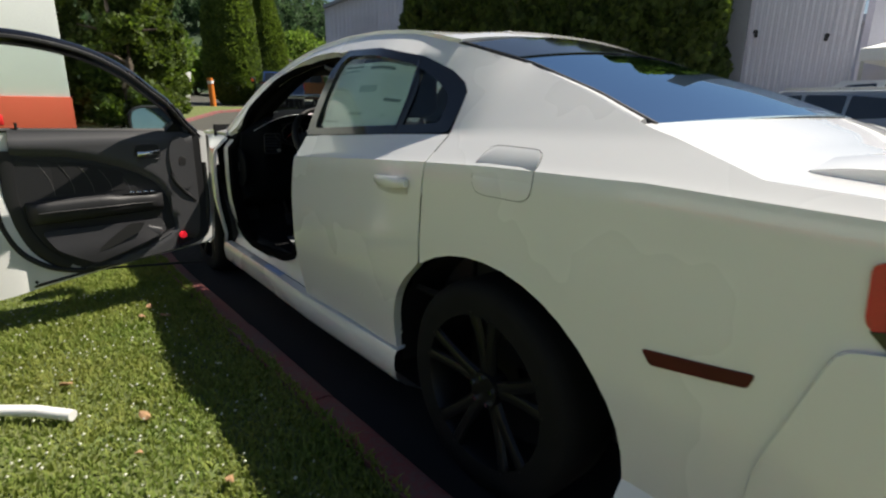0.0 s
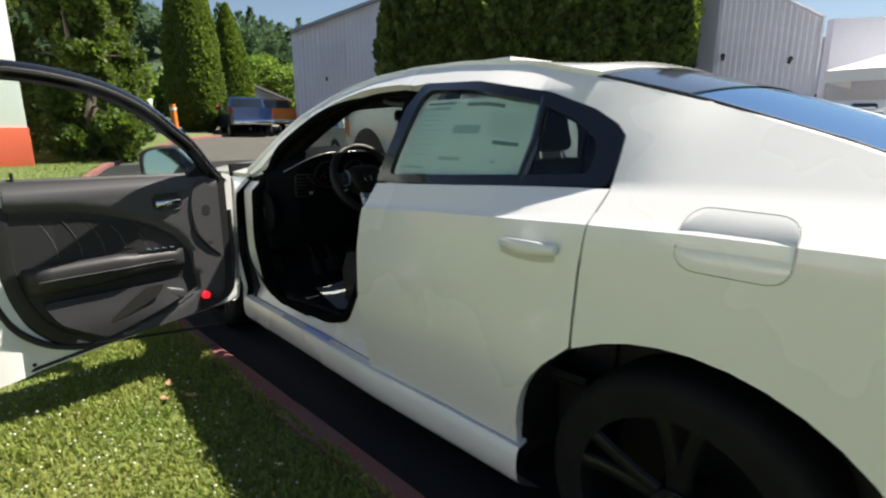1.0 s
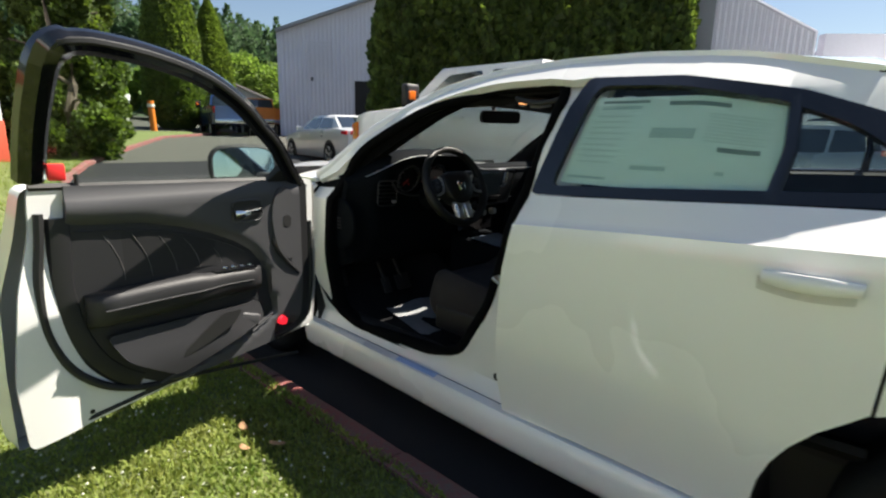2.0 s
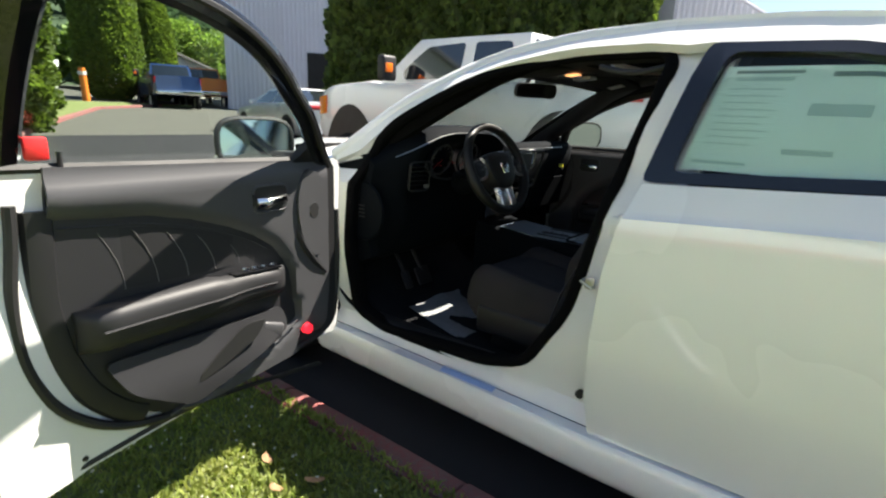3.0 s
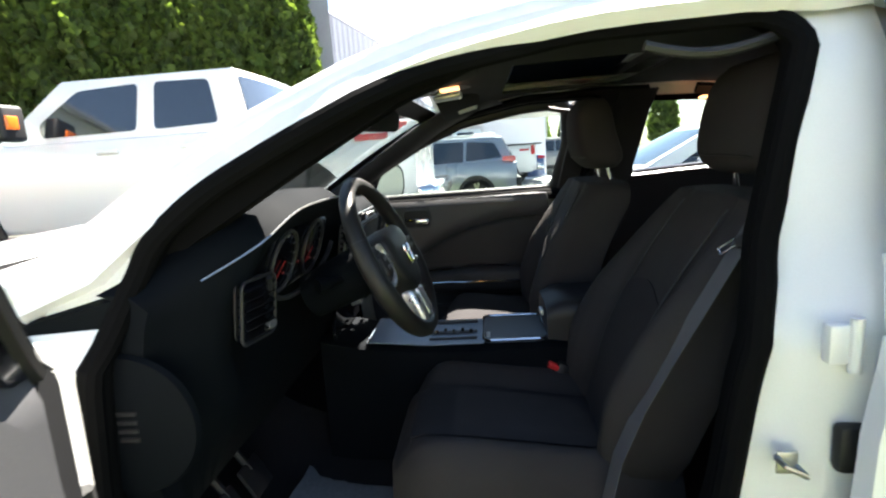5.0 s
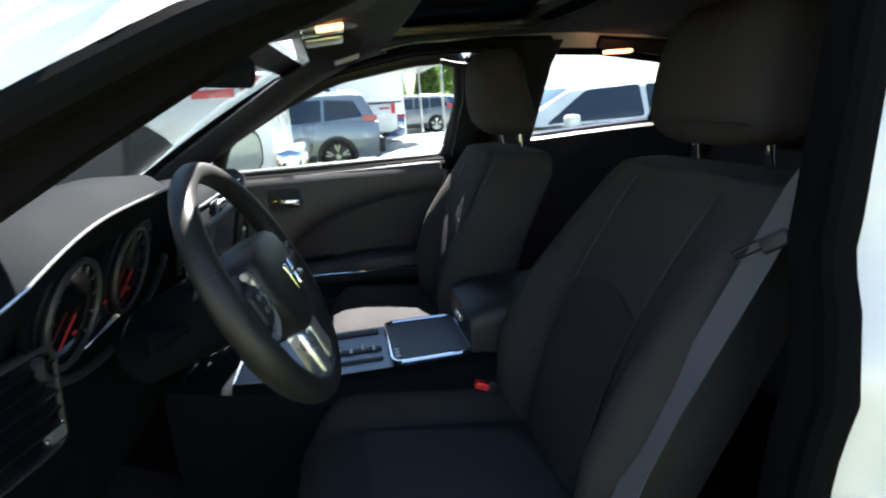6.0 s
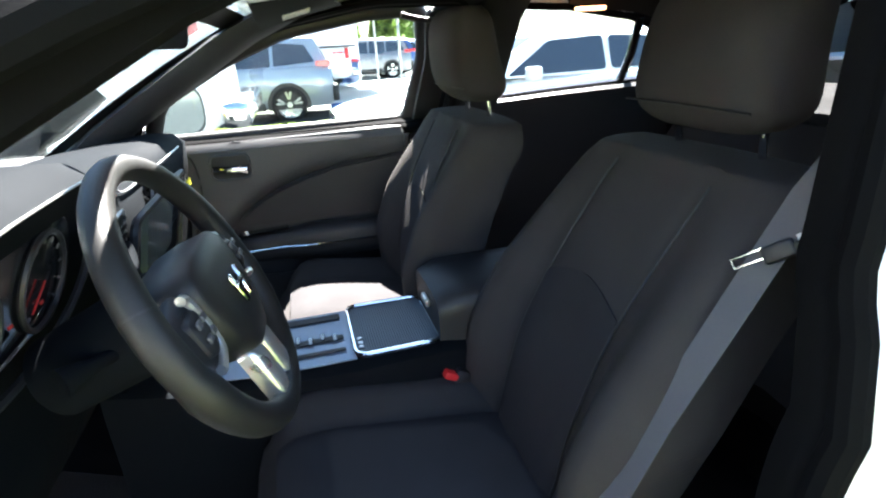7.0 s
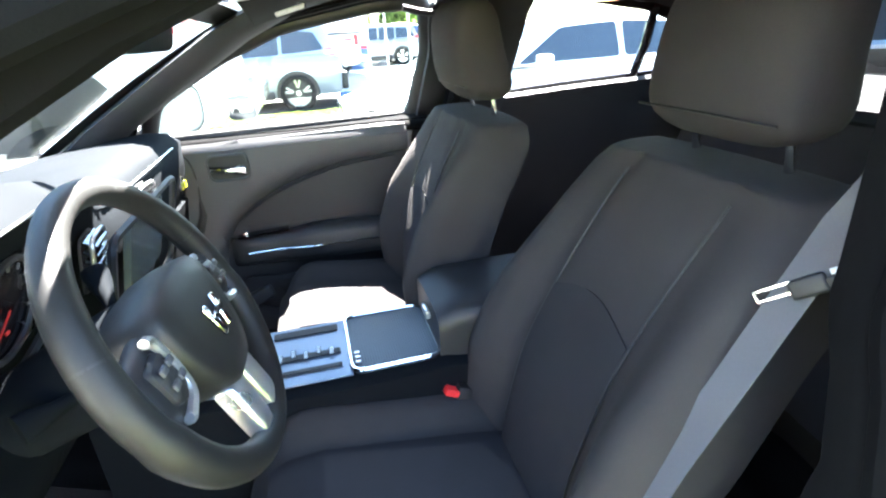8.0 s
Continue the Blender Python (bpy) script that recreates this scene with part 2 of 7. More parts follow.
def thing(name, label, category, at=(0, 0, 0), group="", kind=""):
    ob = new(name)
    ob.empty_display_size = 0.1
    ob.location = at
    bpy.context.view_layer.update()
    return tagged(ob, label, category, group, kind)


def box(bm, c, s, bevel=0.0, seg=2, m=None):
    r = bmesh.ops.create_cube(bm, size=1.0)["verts"]
    bmesh.ops.scale(bm, vec=s, verts=r)
    if bevel:
        es = list({e for v in r for e in v.link_edges})
        r = list({v for f in bmesh.ops.bevel(bm, geom=es, offset=bevel, segments=seg, affect="EDGES", profile=0.5)["faces"] for v in f.verts} | {v for v in r if v.is_valid})
    t = Matrix.Translation(c) @ (m or Matrix())
    bmesh.ops.transform(bm, matrix=t, verts=r)
    return bm


def cyl(bm, a, b, r1, r2=None, seg=20, cap=True):
    a, b = Vector(a), Vector(b)
    d = b - a
    m = Matrix.Translation((a + b) / 2) @ d.to_track_quat("Z", "Y").to_matrix().to_4x4()
    bmesh.ops.create_cone(bm, cap_ends=cap, segments=seg, radius1=r1, radius2=r1 if r2 is None else r2, depth=d.length, matrix=m)
    return bm


def tube(bm, pts, r, seg=10, closed=False, flat=1.0, up=(0, 0, 1)):
    """A bar swept along points; flat squeezes its section along up."""
    pts = [Vector(p) for p in pts]
    n, rings = len(pts), []
    for i, p in enumerate(pts):
        a, b = pts[i - 1 if i or closed else 0], pts[(i + 1) % n if closed or i < n - 1 else i]
        d = (b - a).normalized()
        side = d.cross(Vector(up))
        side = side.normalized() if side.length > 1e-4 else d.orthogonal().normalized()
        top = side.cross(d)
        rad = r[i] if isinstance(r, (list, tuple)) else r
        rings.append([bm.verts.new(p + side * math.cos(t) * rad + top * math.sin(t) * rad * flat) for t in (2 * math.pi * k / seg for k in range(seg))])
    for i in range(n if closed else n - 1):
        q, w = rings[i], rings[(i + 1) % n]
        for k in range(seg):
            bm.faces.new((q[k], q[(k + 1) % seg], w[(k + 1) % seg], w[k]))
    if not closed:
        bm.faces.new(rings[0][::-1])
        bm.faces.new(rings[-1])
    return bm


def loft(bm, rings, cap=True, closed=True):
    """Skins a row of rings, each with the same number of points."""
    vs = [[bm.verts.new(p) for p in ring] for ring in rings]
    m = len(vs[0])
    for a, b in zip(vs, vs[1:]):
        for k in range(m if closed else m - 1):
            bm.faces.new((a[k], a[(k + 1) % m], b[(k + 1) % m], b[k]))
    if cap and closed:
        bm.faces.new(vs[0][::-1])
        bm.faces.new(vs[-1])
    bmesh.ops.recalc_face_normals(bm, faces=bm.faces)
    return bm


def grid(bm, fn, nu, nv, thick=0.0):
    """A patch fn(u, v) for u, v in 0..1, given a thickness."""
    vs = [[bm.verts.new(fn(i / nu, j / nv)) for j in range(nv + 1)] for i in range(nu + 1)]
    for i in range(nu):
        for j in range(nv):
            bm.faces.new((vs[i][j], vs[i + 1][j], vs[i + 1][j + 1], vs[i][j + 1]))
    if thick:
        bm.normal_update()
        bmesh.ops.solidify(bm, geom=list(bm.faces), thickness=thick)
    return bm


def rounded(pts, r=0.05, n=4):
    """Rounds the corners of a plane outline."""
    out, m = [], len(pts)
    for i in range(m):
        a, p, b = (Vector(pts[(i + k) % m]) for k in (-1, 0, 1))
        ra = min(r, (a - p).length * 0.45, (b - p).length * 0.45)
        s, e = p + (a - p).normalized() * ra, p + (b - p).normalized() * ra
        for k in range(n + 1):
            t = k / n
            out.append(tuple((1 - t) ** 2 * s + 2 * t * (1 - t) * p + t * t * e))
    return out


def opposite(outline, hole):
    """The hole's points, wound against the outline."""
    def area(p):
        return sum(p[i - 1][0] * p[i][1] - p[i][0] * p[i - 1][1] for i in range(len(p)))
    return list(hole)[::-1] if area(outline) * area(hole) > 0 else list(hole)


def panel(bm, outline, xf, step=0.08, thick=0.02, hole=None, side=-1, knots=()):
    """A skin over a side surface: the outline is in (y, z), and xf(y, z) is how far out it stands. side -1: the car's own left. knots: cuts that follow the shoulder crease."""
    pts = [(y, z - ZC(y)) for y, z in outline] if knots else list(outline)
    if hole:
        hole = opposite(pts, hole)
        k = min(range(len(pts)), key=lambda i: (Vector(pts[i]) - Vector(hole[0])).length)
        pts = pts[:k + 1] + list(hole) + [hole[0]] + pts[k:]
    f = bm.faces.new([bm.verts.new((0, y, z)) for y, z in pts])
    ys, zs = [p[0] for p in pts], [p[1] for p in pts]
    for lo, hi, ax in ((min(ys), max(ys), 1), (min(zs), max(zs), 2)):
        for i in range(1, int((hi - lo) / step) + 1):
            co, no = [0, 0, 0], [0, 0, 0]
            co[ax], no[ax] = lo + (hi - lo) * i / (int((hi - lo) / step) + 1), 1
            bmesh.ops.bisect_plane(bm, geom=list(bm.verts) + list(bm.edges) + list(bm.faces), dist=1e-5, plane_co=co, plane_no=no)
    for s in knots:
        bmesh.ops.bisect_plane(bm, geom=list(bm.verts) + list(bm.edges) + list(bm.faces), dist=1e-5, plane_co=(0, 0, s), plane_no=(0, 0, 1))
    bmesh.ops.remove_doubles(bm, verts=bm.verts, dist=1e-4)
    for v in bm.verts:
        v.co.z += ZC(v.co.y) if knots else 0.0
        v.co.x = side * xf(v.co.y, v.co.z)
    bm.normal_update()
    if sum(f.normal.x * f.calc_area() for f in bm.faces) * side < 0:
        bmesh.ops.reverse_faces(bm, faces=bm.faces)
    if thick:
        bmesh.ops.solidify(bm, geom=list(bm.faces), thickness=thick)
    return bm


def slab(bm, outline, origin, u, v, thick):
    """A flat plate: the outline's two coordinates run along u and v from origin."""
    o, u, v = Vector(origin), Vector(u), Vector(v)
    nrm = u.cross(v).normalized() * thick
    lo = [bm.verts.new(o + u * a + v * b) for a, b in outline]
    hi = [bm.verts.new(o + u * a + v * b + nrm) for a, b in outline]
    bm.faces.new(lo[::-1])
    bm.faces.new(hi)
    for i in range(len(lo)):
        j = (i + 1) % len(lo)
        bm.faces.new((lo[i], lo[j], hi[j], hi[i]))
    bmesh.ops.recalc_face_normals(bm, faces=bm.faces)
    return bm


def ip(x, *table):
    """Straight-line interpolation in pairs."""
    return float(np.interp(x, [t[0] for t in table], [t[1] for t in table]))


B = bmesh.new


def smooth(a, b, x):
    t = min(1, max(0, (x - a) / (b - a)))
    return t * t * (3 - 2 * t)



# ---- ground ----
def rise(y):
    """The road climbs gently ahead of the car."""
    d = y - 5.0
    return max(0.0, 0.048 * (d * 0.5 + 0.5 * math.sqrt(d * d + 4.0)) - 0.0175)


def kerb_x(y):
    """The line of the kerb's road edge."""
    return ip(y, (-14, -0.6), (-2, -1.0), (0, -1.07), (3, -1.12), (7, -0.95), (11.5, -0.30), (14, 0.55), (16, 1.45), (19.3, 3.1), (23.6, 5.3), (27, 9.2), (28, 14), (28.5, 25))


def build_ground():
    bm = B()
    xs = [-300, -120, -60, -30, -15, -8, -4, -2, 0, 2, 4, 6, 8, 10, 14, 20, 30, 60, 120, 300]
    ys = [-300, -100, -40, -15, -5, 0, 2, 4, 5, 6, 8, 10, 14, 18, 22, 26, 30, 35, 40, 60, 120, 300]
    vs = [[bm.verts.new((x, y, min(rise(y), 4.0) if y > 0 else 0.0)) for y in ys] for x in xs]
    for v in vs:
        v[5].co.z = v[4].co.z = 0.0
    for i in range(len(xs) - 1):
        for j in range(len(ys) - 1):
            bm.faces.new((vs[i][j], vs[i + 1][j], vs[i + 1][j + 1], vs[i][j + 1]))
    tagged(part("ground", bm, ASPHALT), "worn grey asphalt of a car park climbing gently", "ground", kind="structure")


build_ground()


def strip(name, material, ya, yb, xa, xb, dz, label, kind="structure", n=60, cat="pavement"):
    """A laid strip between two lines of the plan, dz above the ground, with a real edge."""
    bm = B()
    rows = []
    for i in range(n + 1):
        y = ya + (yb - ya) * i / n
        z = rise(y) if y > 0 else 0
        rows.append([(xa(y), y, z - 0.05), (xa(y), y, z + dz), (xb(y), y, z + dz), (xb(y), y, z - 0.05)])
    loft(bm, rows)
    return tagged(part(name, bm, material, sharp=30), label, cat, kind=kind)


strip("road", DARKASPHALT, -14, 14.6, lambda y: kerb_x(y) - 0.02, lambda y: ip(y, (-14, 12), (2, 12), (3, 9.0), (9, 8.2), (14.6, 6.6)), 0.012, "dark asphalt lane beside the kerb", cat="road")
strip("pavement", PALE, -14, 2.2, lambda y: 12.4, lambda y: 90.0, 0.008, "sun-bleached pale concrete apron of the sales lot", n=10)
strip("lawn", SOIL, -14, 27.4, lambda y: -40.0, lambda y: kerb_x(y) - 0.145, 0.085, "green lawn turf with clover beside the kerb", cat="lawn")
strip("lawn", SOIL, 0.9, 7.0, lambda y: 8.1 + 0.28 * (y - 1.3), lambda y: 9.34 + 0.34 * (y - 1.25), 0.04, "sunlit grass island between parking rows", n=8, cat="lawn").name = "lawn_island"


def build_kerb():
    """Kerb stones with rounded noses and open joints."""
    root = thing("kerb", "red-painted concrete kerb, chipped and worn, along the lawn", "kerb", kind="structure")
    y, k = -3.0, 0
    random.seed(4)
    while y < 27:
        ln = 0.92
        bm = B()
        rows = []
        for i in range(5):
            yy = y + 0.006 + (ln - 0.012) * i / 4
            z, x = (rise(yy) if yy > 0 else 0), kerb_x(yy)
            j = random.uniform(-0.004, 0.004)
            prof = [(0.0, -0.05), (-0.008, 0.05), (-0.022, 0.088 + j), (-0.05, 0.102 + j), (-0.145, 0.104 + j), (-0.15, -0.05)]
            rows.append([(x + a, yy, z + b) for a, b in prof])
        loft(bm, rows)
        part("kerb_stone", bm, KERB, root, sharp=40)
        y += ln


build_kerb()


def grass_patch(name, n, xr, yr, h, label, seed, edge=0.0):
    random.seed(seed)
    vs, fs = [], []
    for i in range(n):
        y = random.uniform(*yr)
        hi = min(xr[1], kerb_x(y) + edge - 0.10 + 0.04 * noise.noise((y * 3.0, 1.7, 0.0)))
        x = hi - (hi - xr[0]) * random.random() ** 1.15
        z = (rise(y) if y > 0 else 0) + (0.04 if edge else 0.082 + 0.02 * smooth(kerb_x(y) - 0.16, kerb_x(y) - 0.13, x))
        a, hh, w = random.uniform(0, 6.283), h * random.uniform(0.45, 1.2), random.uniform(0.003, 0.006)
        hh *= 0.75 + 0.5 * noise.noise((x * 2.2, y * 2.2, 0.3))
        dx, dy, lean = math.cos(a) * w, math.sin(a) * w, random.uniform(0.2, 1.0) * hh
        b = random.uniform(0, 6.283)
        lx, ly = math.cos(b) * lean, math.sin(b) * lean
        k = len(vs)
        vs += [(x - dx, y - dy, z), (x + dx, y + dy, z), (x + lx * 0.4 + dx * 0.8, y + ly * 0.4 + dy * 0.8, z + hh * 0.65), (x + lx * 0.4 - dx * 0.8, y + ly * 0.4 - dy * 0.8, z + hh * 0.65), (x + lx, y + ly, z + hh * 0.85)]
        fs += [(k, k + 1, k + 2, k + 3), (k + 3, k + 2, k + 4)]
    me = bpy.data.meshes.new(name)
    me.from_pydata(vs, [], fs)
    me.materials.append(GRASS)
    tagged(new(name, me), label, "grass", kind="stuff")


grass_patch("grass", 76000, (-3.6, -1.2), (-0.6, 3.6), 0.046, "short mown green grass with yellowed patches on the lawn", 1)
grass_patch("island_grass", 9000, (7.9, 9.6), (0.9, 5.5), 0.07, "sunlit yellowing grass on the island between parking rows", 6, edge=99)
grass_patch("far_grass", 24000, (-6.0, 3.0), (3.4, 17.0), 0.09, "mown grass verge further along the kerb", 2)


def build_clover():
    random.seed(8)
    vs, fs = [], []
    for i in range(1000):
        y = random.uniform(-0.4, 2.6)
        x = kerb_x(y) - 0.25 - random.random() ** 0.8 * 1.9
        z, r = 0.105 + random.uniform(0, 0.02), random.uniform(0.0035, 0.007)
        k = len(vs)
        vs += [(x + r, y, z), (x, y + r, z), (x - r, y, z), (x, y - r, z), (x, y, z + r), (x, y, z - r)]
        fs += [(k + a, k + (a + 1) % 4, k + 4) for a in range(4)] + [(k + (a + 1) % 4, k + a, k + 5) for a in range(4)]
    me = bpy.data.meshes.new("clover_flowers")
    me.from_pydata(vs, [], fs)
    me.materials.append(CLOVER)
    tagged(new("clover_flowers", me), "small white clover flowers scattered in the lawn", "flowers", kind="stuff")


build_clover()
random.seed(5)
for (x, y) in ((-1.50, 2.16), (-1.56, 2.02), (-1.46, 1.96), (-1.74, 0.95), (-1.80, 0.72), (-2.02, 0.35), (-1.95, 1.4), (-1.6, 0.4)):
    bm = B()
    r = random.uniform(0.013, 0.022)
    grid(bm, lambda u, v: ((u - 0.5) * 2 * r * (1 - (2 * v - 1) ** 2) ** 0.5, (v - 0.5) * 3 * r, 0.02 * math.sin(3 * u + 2 * v) * (u - 0.4)), 4, 6, 0.0015)
    leaf = part("fallen_leaf", bm, DRY)
    leaf.matrix_basis = pose(x, y, 0.122, random.uniform(-25, 25), random.uniform(-25, 25), random.uniform(0, 360))
    tagged(leaf, "curled dry brown leaf lying on the grass", "leaf", "fallen leaves")
bm = B()
tube(bm, [(-2.75, 1.52, 0.125), (-2.45, 1.41, 0.13), (-2.16, 1.285, 0.132), (-2.05, 1.20, 0.13), (-1.95, 1.10, 0.122)], 0.021, 12)
tagged(part("plastic_pipe", bm, LABEL), "white plastic pipe end lying in the grass", "pipe")

# ---- the sedan: shape ----
def ZC(y):
    """Height of the shoulder crease."""
    return ip(y, (-1.2, 1.06), (-0.9, 1.075), (-0.5, 1.093), (0, 1.085), (0.3, 1.072), (0.9, 1.04), (1.5, 1.0), (2.6, 0.965), (2.85, 0.965), (3.3, 0.945), (3.6, 0.91), (3.85, 0.86), (4.0, 0.80))


def ZB(y):
    """Height of the belt, where the windows begin."""
    return ZC(y) + 0.085


def W0(y):
    """Half width of the body."""
    return ip(y, (-1.15, 0.80), (-1.08, 0.86), (-0.95, 0.90), (-0.7, 0.93), (-0.35, 0.95), (0.3, 0.95), (0.9, 0.96), (1.3, 0.968), (1.6, 0.962), (2.7, 0.95), (3.3, 0.945), (3.7, 0.90), (3.9, 0.80), (4.0, 0.62))


def SWELL(y, z):
    """Fuller side of the greenhouse round the middle pillar."""
    return smooth(0.35, 0.95, y) * smooth(2.2, 1.5, y) * (0.045 + 0.008 * min(1, max(0, z - ZB(y)) / 0.37))


def XS(y, z):
    """How far out the side stands at a place along it and a height."""
    w, zc, zb = W0(y), ZC(y), ZB(y)
    if z > zb:
        return w - 0.112 + SWELL(y, z) - ip(y, (-0.4, 0.95), (0.1, 0.88), (0.25, 0.65), (0.45, 0.46), (0.8, 0.355)) * (z - zb) - 0.12 * max(0, z - zb - 0.15) - 0.55 * max(0, z - zb - 0.30)
    return ip(z, (0.10, w - 0.10), (0.165, w - 0.055), (0.20, w - 0.03), (0.29, w - 0.022), (0.325, w - 0.05), (0.40, w - 0.035), (0.60, w - 0.006), (0.80, w), (zc - 0.05, w - 0.006), (zc - 0.006, w - 0.012), (zc + 0.002, w - 0.022), (zb, w - 0.112 + SWELL(y, zb)))


def ROOF(y):
    """Height of the roof's middle."""
    return ip(y, (1.98, 1.50), (1.8, 1.555), (1.5, 1.605), (1.2, 1.622), (0.9, 1.612), (0.6, 1.572), (0.42, 1.525))


def EDGE(y):
    """Height of the roof's side edge."""
    return ip(y, (-0.98, 1.092), (-0.70, 1.112), (-0.55, 1.15), (-0.42, 1.198), (-0.2, 1.278), (0.1, 1.370), (0.42, 1.456), (0.7, 1.515), (1.0, 1.540), (1.3, 1.545), (1.6, 1.528), (1.85, 1.487), (2.0, 1.440), (2.28, 1.30), (2.60, 1.078))


ARCH = [(0.005 + 0.50 * math.cos(a), 0.365 + 0.437 * math.sin(a)) for a in (radians(d) for d in range(-15, 197, 9))]
DLO = [(1.245, 1.108), (1.165, 1.482), (0.85, 1.470), (0.56, 1.420), (0.40, 1.365), (0.315, 1.320), (0.283, 1.290), (0.278, 1.245), (0.283, 1.157)]
OPEN = rounded([(2.365, 1.155), (2.44, 0.95), (2.465, 0.70), (2.44, 0.40), (2.28, 0.355), (1.75, 0.385), (1.575, 0.44), (1.44, 0.66), (1.39, 0.90), (1.352, 1.09), (1.262, 1.425), (1.30, 1.470), (1.60, 1.470), (1.885, 1.420), (1.985, 1.378), (2.12, 1.314), (2.26, 1.240)], 0.05, 3)
car = thing("sedan", "white four-door sedan on black wheels, driver's door open, beside the kerb", "car")


def mirror_parts(fn):
    for s in (-1, 1):
        fn(s)


CREASE = (-0.10, -0.05, -0.022, -0.006, 0.002, 0.015, 0.028, 0.042, 0.055, 0.070, 0.085)


def build_side(side):
    # quarter panel with the roof pillar, roof rail and windscreen pillar, in one piece round the windows
    def head(y):
        """Upper edge of the door opening, eased over a short stretch."""
        return sum(ip(y + e, (1.25, 1.471), (1.60, 1.470), (1.885, 1.420), (1.985, 1.378), (2.12, 1.314), (2.26, 1.240), (2.365, 1.155)) for e in (-0.08, -0.04, 0, 0.04, 0.08)) / 5
    rail_in = [(y, head(y) + 0.019) for y in (2.28, 2.22, 2.16, 2.10, 2.04, 1.98, 1.92, 1.86, 1.80, 1.74, 1.66, 1.58, 1.50, 1.42, 1.34)]
    top = [(y, EDGE(y)) for y in (2.60, 2.44, 2.28, 2.14, 2.0, 1.85, 1.6, 1.3, 1.0, 0.7, 0.42, 0.25, 0.1, -0.05, -0.2, -0.32, -0.42, -0.7, -0.98)]
    rear = [(-1.04, 1.08), (-1.07, 0.92), (-1.085, 0.70), (-1.07, 0.45), (-1.03, 0.30), (-0.49, 0.28)]
    arch = sorted([p for p in ARCH if p[1] > 0.3 and p[0] < 0.296], key=lambda p: p[0])
    out = top + rear + arch + [(0.298, 0.722), (0.285, 0.95), (0.272, 1.098), (0.270, 1.150)] + [DLO[i] for i in (7, 6, 5, 4, 3, 2, 1)] + [(1.225, 1.477)] + rail_in[::-1] + [(2.36, 1.175), (2.45, 1.10), (2.58, 1.05)]
    bm = panel(B(), out, XS, 0.055, 0.03, side=side, knots=CREASE)
    part("quarter_panel", bm, PAINT, car, "white quarter panel running up into the roof pillar")
    # rear door skin
    arch_f = sorted([p for p in ARCH if p[0] > 0.303 and p[1] > 0.31], key=lambda p: -p[1])
    skin = [(1.300, 0.318), (1.318, 0.45), (1.310, 0.66), (1.296, 0.86), (1.272, 0.99), (1.240, 1.103), (0.9, ZB(0.9) - 0.003), (0.6, ZB(0.6) - 0.003), (0.272, 1.152), (0.276, 1.098), (0.293, 0.95), (0.306, 0.722)] + arch_f + [(0.487, 0.318)]
    door = part("rear_door", panel(B(), skin, XS, 0.055, 0.035, side=side, knots=CREASE), PAINT, car, "closed white rear door with a swage along its foot")
    # window frame, in black
    inner = rounded([(1.175, 1.140), (1.108, 1.452), (0.85, 1.440), (0.60, 1.392), (0.45, 1.335), (0.365, 1.280), (0.350, 1.24), (0.352, 1.185)], 0.03, 3)
    bm = panel(B(), rounded(DLO, 0.02, 2), lambda y, z: XS(y, z) + 0.002, 0.12, 0.02, hole=inner, side=side)
    part("window_frame", bm, GLOSSBLACK, door, "gloss black window surround")
    bm = B()
    tube(bm, [(side * (XS(0.575, 1.145) - 0.012), 0.575, 1.145), (side * (XS(0.555, 1.27) - 0.012), 0.560, 1.27), (side * (XS(0.57, 1.40) - 0.012), 0.577, 1.40)], 0.017, 8)
    part("window_divider", bm, GLOSSBLACK, door)
    ob = part("window_pane", panel(B(), inner, lambda y, z: XS(y, z) - 0.012, 0.12, 0.004, side=side), GLASS_SIDE if side < 0 else GLASS_PASS, door, "green-tinted rear side window")
    ob.visible_shadow = False
    # pull handle in its cup
    bm = B()
    for k in range(9):
        t = k / 8
        y, z, x = 0.545 - 0.19 * t, 0.986 + 0.004 * t, XS(0.45, 0.98) + 0.012 + 0.022 * math.sin(math.pi * t)
        ring = [(side * (x + 0.011 * math.cos(a)), y, z + 0.021 * math.sin(a) * (0.72 + 0.28 * math.sin(math.pi * t))) for a in (2 * math.pi * j / 10 for j in range(10))]
        if k == 0:
            rings = []
        rings.append(ring)
    loft(bm, rings)
    part("door_handle", bm, PAINT, door, "white pull handle")
    bm = B()
    # Flat grey patch on the skin stands in for the cup's shade.
    grid(bm, lambda u, v: (side * (XS(0.45, 0.975) + 0.0025), 0.555 - 0.19 * u, 0.952 + 0.032 * v - 0.010 * (1 - (2 * u - 1) ** 2) * (1 - v)), 10, 3, 0.003)
    part("handle_cup", bm, mat("handle_cup_shade" + str(side), (0.55, 0.55, 0.53), 0.4, 0, 0.05), door, "grey patch painting the shade of the recess behind the handle")
    # sill
    def sill(u, v):
        y = 0.485 + u * 2.14
        prof = [(0.10, -0.16), (0.15, -0.075), (0.172, -0.045), (0.20, -0.028), (0.25, -0.020), (0.292, -0.022), (0.312, -0.034), (0.316, -0.075)]
        z, d = prof[round(v * 7)]
        return (side * (W0(y) + d), y, z)
    part("sill", grid(B(), sill, 24, 7, 0.0), PAINT, car, "white painted sill under the doors")
    # rear side marker and fuel flap
    bm = panel(B(), rounded([(-0.530, 0.722), (-0.757, 0.748), (-0.748, 0.716), (-0.552, 0.690)], 0.008, 2), lambda y, z: XS(y, z) + 0.004, 0.1, 0.008, side=side)
    part("side_marker", bm, DARKRED, car, "dark red rear side marker lamp")
    # wheel arch liner
    arc = [(0.005 + 0.50 * math.cos(a), 0.365 + 0.437 * math.sin(a)) for a in (radians(d) for d in range(-14, 195, 8))]
